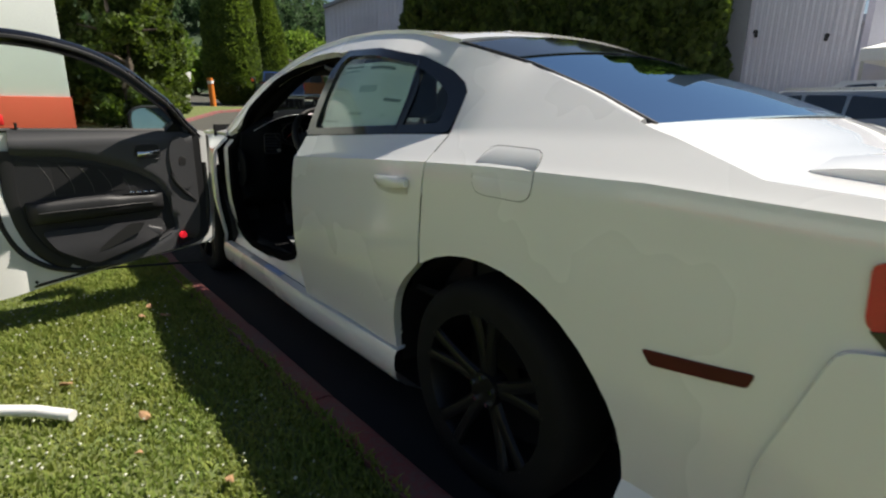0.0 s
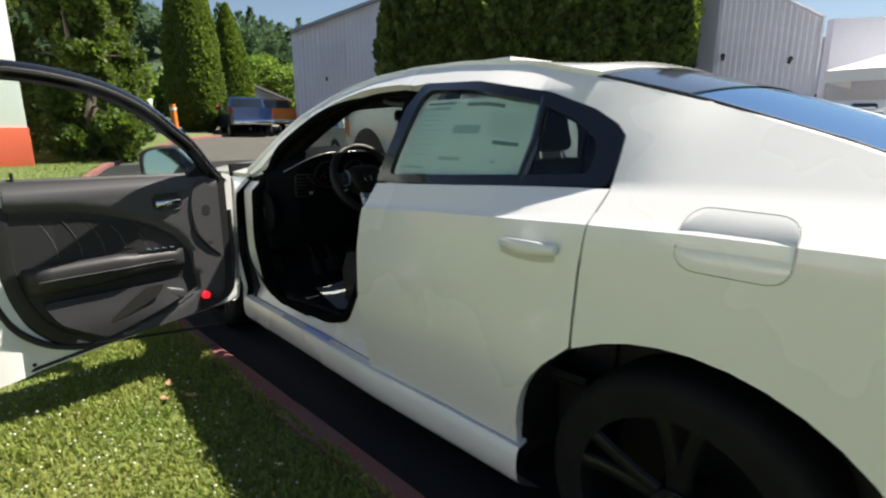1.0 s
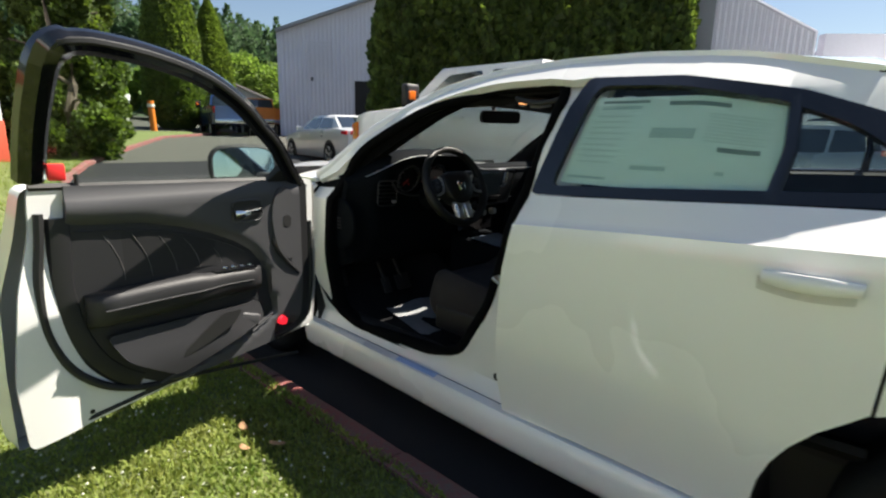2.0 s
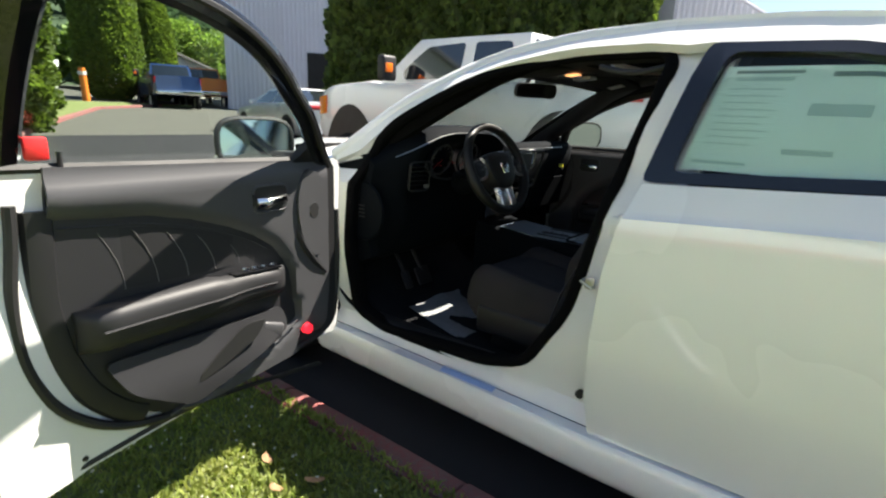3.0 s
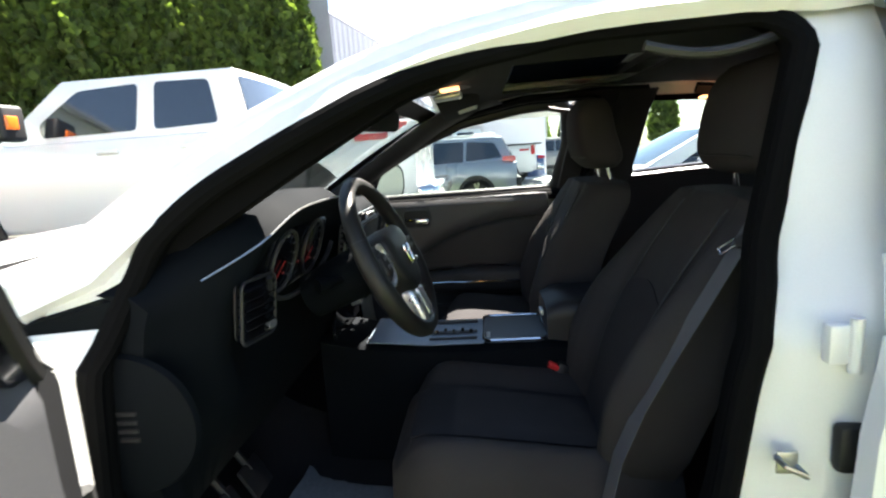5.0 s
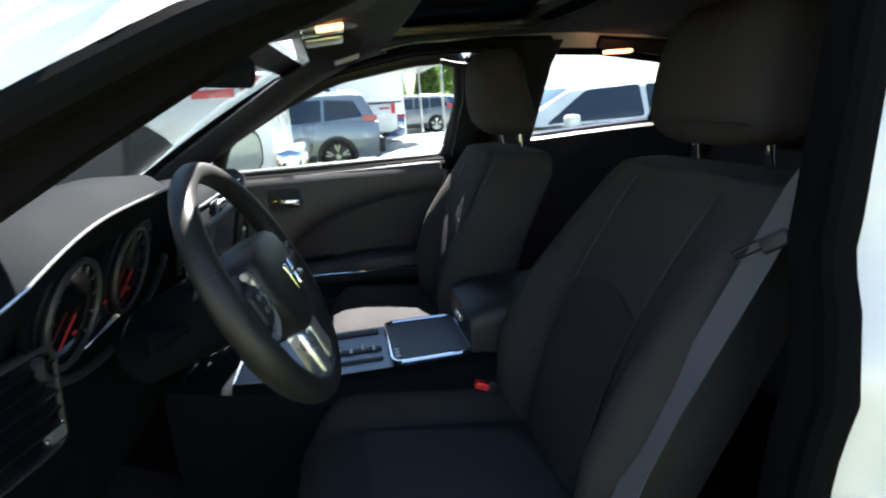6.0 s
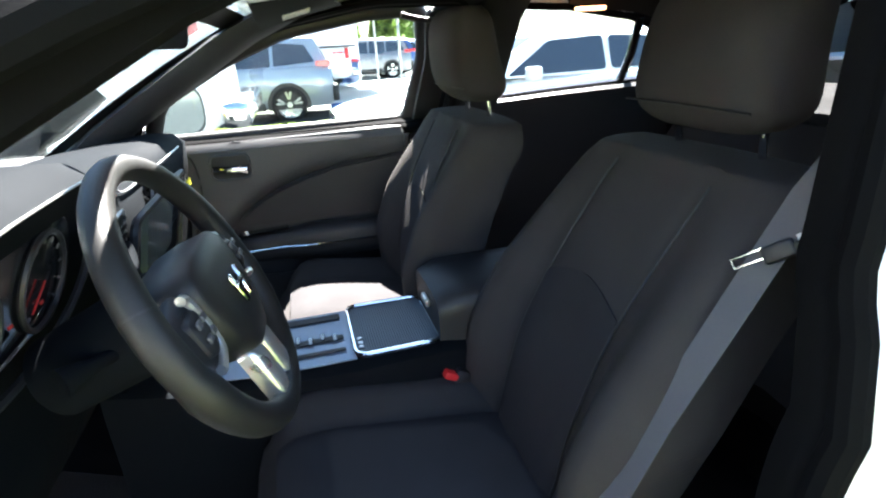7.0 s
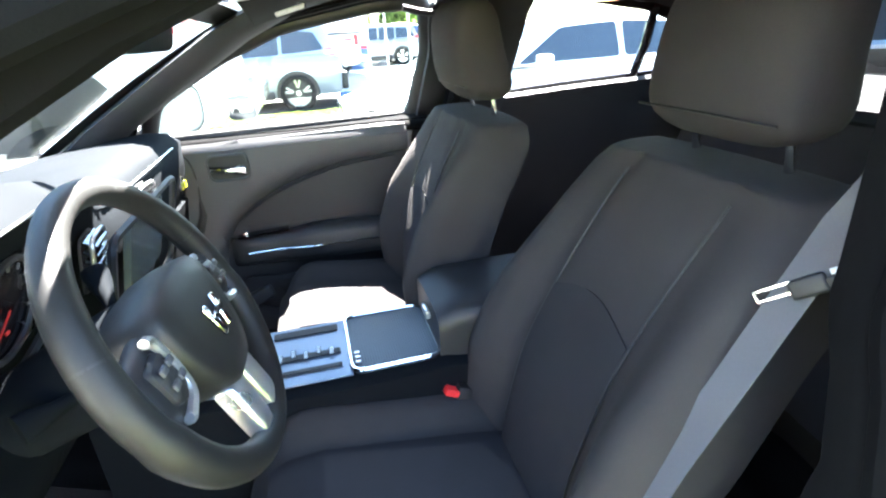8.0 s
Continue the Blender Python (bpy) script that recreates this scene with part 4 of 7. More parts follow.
    # On the open door dark trim paints the chrome's shaded look.
    part("armrest_strip", bm, CHROME if shut else TRIM, arm, "thin chrome strip, its shade put into a dark colour on the open door")
    bm = B()
    grid(bm, lambda a, b: fn(0.375 + 0.17 * a, 0.764 - 0.001 + 0.008 * a, 0.024 + 0.042 * b), 6, 4, 0.004)
    sw = part("switch_plate", bm, GLOSSBLACK, arm, "gloss black window switch plate")
    for k in range(4 if not shut else 1):
        bm = B()
        box(bm, (0, 0, 0), (0.026, 0.012, 0.009), 0.003)
        ob = part("window_switch", bm, CHROME, sw, "chrome-tipped window switch")
        p = fn(0.395 + 0.034 * k, 0.772 + 0.0015 * k, 0.045)
        ob.matrix_basis = Matrix.Translation(p) @ pose(0, 0, 0, 0, 12, 90 if shut else 0)
    # release handle in its recess
    bm = B()
    plate(bm, rounded([(0.335, 1.048), (0.335, 0.972), (0.452, 0.972), (0.452, 1.048)], 0.022, 4), lambda u, z: proud(u, z, rim_depth(u, z) + 0.002), 0.05, 0.003)
    cup = part("handle_recess", bm, SEAL, trim, "black recess of the release handle")
    bm = B()
    ro = rounded([(0.331, 1.052), (0.331, 0.968), (0.456, 0.968), (0.456, 1.052)], 0.024, 4)
    tube(bm, [proud(u, z, rim_depth(u, z) + 0.002) for u, z in ro], 0.0045, 6, closed=True)
    part("recess_rim", bm, ROLL, cup)
    bm = B()
    rings = []
    for k in range(9):
        t = k / 8
        u, h = 0.338 + 0.108 * t, 0.010 + 0.006 * smooth(0.5, 1.0, t)
        rings.append([proud(u, 1.008 + h * math.sin(a) - 0.010 * t, rim_depth(0.4, 1.02) + 0.008 + 0.010 * math.sin(math.pi * t) + 0.005 * math.cos(a)) for a in (2 * math.pi * j / 8 for j in range(8))])
    part("release_handle", loft(bm, rings), CHROME, cup, "chrome release lever")
    # tweeter cover
    cx, cz = 0.222, 0.93
    oval = [(cx + 0.066 * math.cos(a) * (1 + 0.10 * math.sin(a)), cz + 0.16 * math.sin(a) + 0.02 * math.cos(a)) for a in (2 * math.pi * k / 28 for k in range(28))]
    cover = part("speaker_cover", plate(B(), oval, lambda u, z: proud(u, z, trim_depth(u, z) + 0.009), 0.05, 0.008), ROLL, trim, "oval speaker cover")
    bm = B()
    tube(bm, [proud(u, z, trim_depth(u, z) + 0.006) for u, z in oval], 0.004, 6, closed=True)
    part("cover_groove", bm, BLACK, cover)
    bm = B()
    ring = [(cx + 0.0 + 0.020 * math.cos(a), cz + 0.018 + 0.028 * math.sin(a)) for a in (2 * math.pi * k / 20 for k in range(20))]
    tube(bm, [proud(u, z, trim_depth(u, z) + 0.012) for u, z in ring], 0.006, 8, closed=True)
    part("tweeter", bm, TRIM, cover, "round tweeter ring")
    bm = B()
    plate(bm, [(cx + 0.018 * math.cos(a), cz + 0.018 + 0.026 * math.sin(a)) for a in (2 * math.pi * k / 14 for k in range(14))], lambda u, z: proud(u, z, trim_depth(u, z) + 0.016), 0.03, 0.002)
    part("tweeter_mesh", bm, SEAL, cover)
    bm = B()
    tube(bm, [proud(u, z, trim_depth(u, z) + 0.004) for u, z in ((0.285, 0.91), (0.283, 0.86), (0.262, 0.81), (0.215, 0.74), (0.165, 0.685))], [0.006, 0.014, 0.016, 0.014, 0.008], 8)
    part("trim_groove", bm, BLACK, trim)
    # map pocket
    pock = part("map_pocket", plate(B(), rounded([(0.36, 0.60), (0.35, 0.52), (0.72, 0.405), (0.88, 0.50), (0.93, 0.60)], 0.03, 3), lambda u, z: fn(u, z, 0.045 + 0.035 * smooth(0.62, 0.45, z) - 0.02 * smooth(0.5, 0.36, u)), 0.04, 0.012), TRIM, trim, "grey map pocket")
    bm = B()
    plate(bm, rounded([(0.46, 0.60), (0.50, 0.545), (0.62, 0.49), (0.70, 0.465), (0.69, 0.49), (0.62, 0.545), (0.54, 0.60)], 0.02, 3), lambda u, z: fn(u, z, 0.088 - 0.02 * smooth(0.45, 0.36, u)), 0.05, 0.003)
    part("pocket_mouth", bm, SEAL, pock, "dark mouth of the pocket")
    bm = B()
    tube(bm, [fn(u, pocket_line(u) + 0.002, 0.048) for u in (0.305, 0.34, 0.38, 0.45, 0.55, 0.66, 0.77)], 0.0035, 6)
    part("pocket_edge", bm, ROLL, pock)
    bm = B()
    box(bm, (0, 0, 0), (0.085, 0.03, 0.05), 0.01, 3)
    bmesh.ops.transform(bm, matrix=Matrix.Translation(fn(0.415, 0.535, 0.05)) @ pose(0, 0, 0, 0, 20, 90 if shut else 0), verts=bm.verts)
    part("pocket_bracket", bm, ROLL, pock)
    return trim


front_door = part("front_door", plate(B(), rounded([(0.06, 1.118), (0.075, 0.62), (0.085, 0.42), (0.50, 0.368), (0.80, 0.327), (1.165, 0.272), (1.175, 0.50), (1.135, 0.80), (1.085, 1.00), (1.075, 1.142)], 0.03, 3), lambda u, z: open_door(u, z, -0.012 + 0.018 * smooth(0.98, 1.06, u) * smooth(1.0, 0.7, z)), 0.05, 0.02), PAINT_IN, car, "white front door standing wide open")
skin_line = rounded([(0.02, 1.10), (0.03, 0.62), (0.05, 0.40), (0.50, 0.352), (1.205, 0.262), (1.215, 0.50), (1.175, 0.80), (1.12, 1.00), (1.09, 1.14)], 0.03, 3)
part("door_skin", plate(B(), skin_line, lambda u, z: open_door(u, z, -0.125 - 0.035 * smooth(1.12, 0.95, z) + 0.04 * smooth(0.45, 0.27, z)), 0.06, 0.006), PAINT, front_door, "white outer skin of the door")
bm = B()
n = len(skin_line)
inner_line = [(min(u, 1.19) if u > 0.6 else u + 0.02, z + 0.01 if z < 0.5 else z - 0.004) for u, z in skin_line]
loft(bm, [[open_door(u, z, -0.125 - 0.035 * smooth(1.12, 0.95, z) + 0.04 * smooth(0.45, 0.27, z)) for u, z in skin_line], [open_door(u, z, -0.004) for u, z in inner_line]], cap=False)
part("door_edge", bm, PAINT_IN, front_door, "white door edge and lock face")
bm = B()
seal_line = [(1.055, 1.13), (1.06, 1.00), (1.085, 0.82), (1.08, 0.64), (1.03, 0.50), (0.93, 0.405), (0.78, 0.355), (0.50, 0.385), (0.20, 0.425), (0.115, 0.47), (0.095, 0.62), (0.09, 0.85), (0.10, 1.10)]
tube(bm, [open_door(u, z, 0.018) for u, z in rounded(seal_line, 0.08, 4)[5:-5]], 0.014, 8, flat=1.0, up=(0, 1, 0))
part("door_seal", bm, SEAL, front_door, "black rubber weather seal")
bm = B()
tube(bm, [open_door(u, z, 0.012) for u, z in rounded([(1.005, 1.12), (1.010, 0.98), (1.020, 0.80), (1.000, 0.63), (0.945, 0.505), (0.87, 0.425), (0.77, 0.37)], 0.06, 4)[5:-5]], 0.036, 8, flat=0.5, up=(0, 1, 0))
part("inner_welt", bm, BLACK, front_door)
bm = B()
plate(bm, rounded([(0.105, 1.10), (0.11, 0.48), (0.19, 0.43), (0.165, 0.62), (0.16, 1.10)], 0.03, 3), lambda u, z: open_door(u, z, 0.02), 0.06, 0.01)
part("hinge_cover", bm, BLACK, front_door)
bm = B()
box(bm, open_door(1.088, 0.735, 0.002), (0.075, 0.012, 0.16), 0.004, m=pose(0, 0, 0, 0, -3, 3))
lock = part("lock", bm, STEEL, front_door, "zinc lock plate")
bm = B()
box(bm, open_door(1.082, 0.745, 0.012), (0.07, 0.014, 0.024), 0.004)
part("lock_slot", bm, BLACK, lock)
for u, z in ((0.985, 0.335), (1.07, 0.645), (1.095, 0.665)):
    bm = B()
    cyl(bm, open_door(u, z, 0.0), open_door(u, z, 0.012), 0.011, 0.008, 14)
    part("rubber_plug", bm, BLACK, front_door)
bm = B()
box(bm, open_door(0.62, 0.336, -0.02), (0.95, 0.016, 0.012), 0.003, m=pose(0, 0, 0, 0, 6.5, 3.2))
tube(bm, [open_door(u, z, 0.004) for u, z in ((1.15, 0.288), (1.0, 0.312), (0.86, 0.333), (0.72, 0.352))], 0.010, 8)
part("drip_seal", bm, SEAL, front_door)
# window frame: a bowed black channel
curve = [(0.10, 1.070), (0.155, 1.120), (0.240, 1.195), (0.305, 1.250), (0.380, 1.303), (0.450, 1.358), (0.520, 1.403), (0.600, 1.442), (0.680, 1.470), (0.770, 1.491), (0.860, 1.505), (0.960, 1.512), (1.03, 1.500), (1.052, 1.45), (1.066, 1.33), (1.070, 1.20), (1.072, 1.12)]


def sash(u, z, d=0.0):
    """The window part of the open door, leaning in over the trim."""
    return open_door(u, z, d + 0.75 * max(0.0, z - 1.1))


bm = B()
pts = rounded(curve, 0.05, 3)[4:-4]
tube(bm, [sash(u, z) for u, z in pts], [0.034 if u < 1.0 else 0.042 for u, z in pts], 8, flat=0.85, up=(0, 1, 0))
part("window_frame", bm, GLOSSBLACK, front_door, "black window frame of the door")
bm = B()
tube(bm, [sash(u, z, 0.028) for u, z in pts], 0.010, 6, up=(0, 1, 0))
part("frame_seal", bm, SEAL, front_door)
pane = [(0.13, 1.10)] + curve[1:-1] + [(1.06, 1.10)]
ob = part("window_pane", plate(B(), pane, lambda u, z: sash(u, z, -0.02), 0.2, 0.004), GLASS_SIDE, front_door, "raised side window")
ob.visible_shadow = False
bm = B()
plate(bm, [(0.085, 1.085), (0.22, 1.185), (0.285, 1.12), (0.285, 1.09)], lambda u, z: sash(u, z, 0.012), 0.1, 0.03)
part("mirror_sail", bm, BLACK, front_door, "black triangular mirror mount")
bm = B()
tube(bm, [open_door(0.12 + 0.95 * t, 1.118 + 0.02 * t, 0.0) for t in (0, 0.25, 0.5, 0.75, 1)], 0.014, 6)
part("belt_seal", bm, SEAL, front_door)
bm = B()
cyl(bm, open_door(0.945, 1.135, 0.012), open_door(0.945, 1.168, 0.012), 0.006, 0.007, 10)
part("lock_pin", bm, BLACK, front_door)
bm = B()
box(bm, sash(1.012, 1.178, 0.03), (0.045, 0.02, 0.05), 0.006)
part("red_tag", bm, REDBUTTON, front_door, "red plastic tag at the window's foot")
bm = B()
cyl(bm, open_door(0.262, 0.488, 0.040), open_door(0.262, 0.488, 0.060), 0.021, 0.018, 20)
# Added glow stands for light thrown back; the reflector is no lamp.
part("door_reflector", bm, glow("glowing_red_reflector", (0.95, 0.02, 0.04), 0.35), front_door, "round red reflector, given a glow for the light it returns")
build_trim(open_door, front_door, False)


def build_mirror(parent, at, face, label, tilt=0):
    """Door mirror: a rounded shell with a glass set in its face, on a stalk."""
    bm = B()
    rings = []
    for k in range(9):
        t = k / 8
        s = (1 - (t * 0.92) ** 2.6) ** 0.5
        ring = [((0.135 * s) * (abs(math.cos(a)) ** 0.55) * (1 if math.cos(a) > 0 else -1), 0.135 * t, (0.079 * s) * (abs(math.sin(a)) ** 0.6) * (1 if math.sin(a) > 0 else -1)) for a in (2 * math.pi * j / 24 for j in range(24))]
        rings.append(ring)
    loft(bm, rings)
    m = Matrix.Translation(at) @ pose(0, 0, 0, 0, 0, face) @ pose(0, 0, 0, tilt)
    bmesh.ops.transform(bm, matrix=m, verts=bm.verts)
    shell = part("door_mirror", bm, PAINT, parent, label, 50)
    bm = B()
    ring = [((0.138) * (abs(math.cos(a)) ** 0.55) * (1 if math.cos(a) > 0 else -1), 0, 0.082 * (abs(math.sin(a)) ** 0.6) * (1 if math.sin(a) > 0 else -1)) for a in (2 * math.pi * j / 24 for j in range(24))]
    tube(bm, ring, 0.011, 8, closed=True, up=(0, 1, 0))
    bmesh.ops.transform(bm, matrix=m, verts=bm.verts)
    part("mirror_bezel", bm, BLACK, parent)
    bm = B()
    slab(bm, [(x * 0.95, z * 0.95) for x, y, z in ring], (0, -0.006, 0), (1, 0, 0), (0, 0, 1), 0.004)
    bmesh.ops.transform(bm, matrix=m, verts=bm.verts)
    part("mirror_glass", bm, MIRROR, parent, "mirror glass reflecting the lot")


build_mirror(front_door, (-1.275, 2.50, 1.138), -8, "white door mirror shell", -4)
bm = B()
tube(bm, [(-1.15, 2.40, 1.09), (-1.19, 2.48, 1.09), (-1.25, 2.54, 1.11)], 0.03, 8, flat=0.7)
part("mirror_stalk", bm, BLACK, front_door)

# passenger's door, shut
pass_door = part("passenger_door", panel(B(), [(2.635, 0.318), (2.625, 0.62), (2.605, 0.90), (2.595, 1.03), (2.3, ZB(2.3) - 0.004), (1.6, ZB(1.6) - 0.004), (1.255, ZB(1.255) - 0.004), (1.345, 0.99), (1.382, 0.86), (1.395, 0.66), (1.378, 0.45), (1.342, 0.318)], XS, 0.08, 0.03, side=1), PAINT, car, "closed white front door")
build_trim(shut_door, pass_door, True)
fr_in = [(2.34, 1.075), (2.28, 1.210), (2.06, 1.328), (1.87, 1.402), (1.60, 1.445), (1.42, 1.452), (1.40, 1.30), (1.46, 1.075)]
bm = B()
tube(bm, [(XS(y, z) - 0.02, y, z) for y, z in rounded(fr_in, 0.04, 3)], 0.026, 8, closed=True, flat=0.8, up=(1, 0, 0))
part("window_frame", bm, BLACK, pass_door, "black window frame", 60)
ob = part("window_pane", panel(B(), fr_in, lambda y, z: XS(y, z) - 0.015, 0.2, 0.004, side=1), GLASS_PASS, pass_door, "side window")
ob.visible_shadow = False
bm = B()
tube(bm, [(0.80, 2.36 - 0.98 * t, 1.060 - 0.004 * t) for t in (0, 0.3, 0.6, 1)], 0.032, 10, flat=0.6)
# The roll's near-black colour stands in for its missing shade.
part("belt_roll", bm, DEEPBLACK, pass_door, "black seal along the window's foot", 60)
# Added strip that hides the sunlit door top from the cabin.
part("belt_cover", grid(B(), lambda u, v: (0.80 + (XS(2.36 - 1.10 * u, ZB(2.36 - 1.10 * u)) - 0.786) * v, 2.36 - 1.10 * u, 1.080 + (ZB(2.36 - 1.10 * u) + 0.003 - 1.080) * v), 12, 3, 0.006), DEEPBLACK, pass_door, "black strip added over the sunlit outer foot of the window")
part("pillar_trim", panel(B(), rounded([(1.455, 1.06), (1.405, 1.30), (1.415, 1.45), (1.20, 1.475), (1.20, 0.45), (1.52, 0.45)], 0.03, 3), lambda y, z: XS(y, z) - 0.06, 0.1, 0.02, side=1), TRIM, car, "dark grey pillar trim on the shut side")
build_mirror(pass_door, (0.985, 2.275, 1.155), -28, "white door mirror shell")
bm = B()
tube(bm, [(0.86, 2.36, 1.10), (0.92, 2.35, 1.10), (0.97, 2.36, 1.12)], 0.028, 8, flat=0.7)
part("mirror_stalk", bm, BLACK, pass_door)

# ---- cabin shell ----
def build_cabin():
    bm = B()
    def floor(u, v):
        y, s = 0.30 + 2.45 * u, 2 * v - 1
        z = ip(y, (0.30, 0.52), (0.75, 0.50), (0.9, 0.30), (2.2, 0.285), (2.45, 0.32), (2.75, 0.58))
        return (0.86 * s, y, z + 0.10 * math.exp(-(s / 0.14) ** 2) + (0.06 * smooth(0.92, 1.0, abs(s))))
    part("cabin_floor", grid(bm, floor, 20, 20, 0.02), CARPET, car, "black carpeted floor")
    bm = B()
    def fire(u, v):
        return (0.86 * (2 * v - 1), 2.75 + 0.10 * u, 0.50 + 0.60 * u)
    part("bulkhead", grid(bm, fire, 4, 6, 0.03), CARPET, car, "black bulkhead lining")
    bm = B()
    def lining(u, v):
        y, s = 0.42 + 1.52 * u, 2 * v - 1
        e, r = EDGE(y) - 0.035, ROOF(y) - 0.06
        return ((XS(y, e) - 0.03) * s, y, e + (r - e) * (1 - abs(s) ** 2.6))
    nu, nv = 26, 28
    vs = [[bm.verts.new(lining(i / nu, j / nv)) for j in range(nv + 1)] for i in range(nu + 1)]
    for i in range(nu):
        for j in range(nv):
            y, x = 0.42 + (i + 0.5) / nu * 1.52, abs(2 * (j + 0.5) / nv - 1)
            if not (1.29 < y < 1.69 and x < 0.52):
                bm.faces.new((vs[i][j], vs[i + 1][j], vs[i + 1][j + 1], vs[i][j + 1]))
    bm.normal_update()
    bmesh.ops.solidify(bm, geom=list(bm.faces), thickness=0.012)
    part("headlining", bm, HEADLINER, car, "dark fabric headlining")
    bm = B()
    loop = [(-0.37, 1.295), (0.37, 1.295), (0.37, 1.685), (-0.37, 1.685)]
    rl = rounded(loop, 0.05, 4)
    loft(bm, [[(x * 0.985, 1.49 + (y - 1.49) * 0.985, 1.588) for x, y in rl], [(x, y, 1.505) for x, y in rl]], cap=False)
    part("sunroof_frame", bm, BLACK, car, "black frame lining the sunroof opening")
    for s in (-1, 1):
        # pillar linings
        bm = B()
        rows = [[(s * (XS(y, z) - d), y + o, z + k) for d, o, k in ((0.050, 0.045, 0.0), (0.095, 0.055, 0.0), (0.150, 0.030, 0.0), (0.152, -0.020, -0.006), (0.120, -0.062, -0.016), (0.070, -0.070, -0.020))] for y, z in ((2.58, 1.03), (2.42, 1.150), (2.20, 1.285), (2.02, 1.39), (1.88, 1.452), (1.76, 1.478))]
        # The driver's side gets a darker copy: its shade is in the colour.
        part("screen_pillar_lining", loft(bm, rows), DEEPBLACK if s < 0 else TRIM, car, "windscreen pillar lining, shade put into its colour on the driver's side", 60)
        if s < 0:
            # Added near-black cover that keeps the driver's pillar dark.
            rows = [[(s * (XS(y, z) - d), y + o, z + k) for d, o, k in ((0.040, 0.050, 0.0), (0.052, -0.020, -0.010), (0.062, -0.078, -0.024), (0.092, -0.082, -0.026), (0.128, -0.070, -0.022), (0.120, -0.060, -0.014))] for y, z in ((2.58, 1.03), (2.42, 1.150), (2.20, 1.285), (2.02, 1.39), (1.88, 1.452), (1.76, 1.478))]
            part("pillar_cover", loft(B(), rows), DEEPBLACK, car, "near-black cover added along the driver's screen pillar", 60)
        bm = B()
        rows = [[(s * (XF(y, z) - d), y + o, z) for d, o in ((0.025, 0.000), (0.050, -0.006), (0.068, -0.05), (0.068, -0.12), (0.05, -0.16), (0.03, -0.12))] for y, z in ((1.56, 0.36), (1.50, 0.46), (1.42, 0.62), (1.36, 0.86), (1.325, 1.06), (1.275, 1.25), (1.245, 1.40), (1.23, 1.475))]
        part("middle_pillar_lining", loft(bm, rows), BLACK, car, "black lining of the middle pillar", 60)
        # rear door lining and rear quarter
        part("rear_door_trim", panel(B(), rounded([(1.30, 0.42), (1.20, 1.125), (0.33, 1.17), (0.33, 0.85), (0.52, 0.42)], 0.04, 3), lambda y, z: XS(y, z) - 0.10 + 0.02 * smooth(0.95, 1.1, z), 0.08, 0.02, side=s), TRIM, car, "dark rear door trim")
        part("quarter_lining", panel(B(), [(0.36, 0.86), (0.34, 1.165), (0.34, 1.28), (0.42, 1.35), (0.62, 1.42), (0.9, 1.46), (0.9, 1.49), (0.45, 1.445), (-0.2, 1.26), (-0.3, 1.0), (-0.1, 0.86)], lambda y, z: XS(y, z) - 0.05, 0.1, 0.02, side=s), HEADLINER, car, "dark lining of the rear pillar")
        part("kick_panel", panel(B(), [(2.74, 0.30), (2.74, 1.02), (2.52, 1.06), (2.47, 0.95), (2.49, 0.62), (2.46, 0.36)], lambda y, z: XS(y, z) - 0.11, 0.1, 0.02, side=s), CARPET, car, "black kick panel")
        bm = B()
        tube(bm, [(s * (XF(2.44 - 1.0 * t, 0.36) - 0.055), 2.42 - 1.0 * t, 0.352 + 0.02 * t) for t in (0, 0.25, 0.5, 0.75, 1)], 0.045, 8, flat=0.5)
        part("scuff_plate", bm, BLACK, car, "black scuff plate inside the sill", 60)
    bm = B()
    grid(bm, lambda u, v: ((2 * v - 1) * 0.74, 0.36 - 0.62 * u, 1.06 + 0.05 * u), 4, 6, 0.02)
    part("parcel_shelf", bm, CARPET, car, "dark parcel shelf")
    # Unseen sheet added to stop light leaking down to the wheel arch edges.
    bm = B()
    grid(bm, lambda u, v: ((2 * v - 1) * (XS(-1.0 + 1.3 * u, 0.86) - 0.034), -1.0 + 1.3 * u, 0.86), 8, 4, 0.01)
    part("arch_light_block", bm, CARPET, car, "unseen black sheet added to keep light off the wheel arches")


build_cabin()


# ---- dashboard ----
def dash_pt(x, k):
    """The dashboard's section at x, point k of eleven from the windscreen to the knees."""
    hood = math.exp(-((x + 0.42) / 0.315) ** 4)
    mid = math.exp(-((x - 0.0) / 0.20) ** 4)
    side = smooth(0.70, 0.84, abs(x))
    prof = [(2.80, 1.045), (2.60, 1.095), (2.44, 1.128), (2.33, 1.138), (2.275, 1.132), (2.245, 1.105), (2.25, 1.03), (2.275, 0.93), (2.30, 0.84), (2.40, 0.66), (2.62, 0.56)]
    y, z = prof[k]
    lift = (0, 0.03, 0.068, 0.088, 0.092, 0.088, 0.0, 0.0, 0, 0, 0)[k]
    back = (0, 0, 0, -0.02, -0.035, -0.045, 0.085, 0.09, 0.03, 0, 0)[k]
    z += hood * lift - 0.05 * side * (k < 6)
    y += hood * back + 0.14 * side * (2 < k < 9) - 0.02 * mid * (5 < k < 9)
    if k < 2:
        y += 0.10 * (1 - (x / 0.85) ** 2)
    return (x, y, z)


bm = B()
xs = [-0.84 + 1.68 * i / 56 for i in range(57)]
rings = [[dash_pt(x, k) for k in range(11)] for x in xs]
loft(bm, rings, cap=False, closed=False)
for ring in (rings[0], rings[-1]):
    bm.faces.new([bm.verts.new(p) for p in ring])
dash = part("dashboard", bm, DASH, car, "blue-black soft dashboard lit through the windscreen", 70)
bm = B()
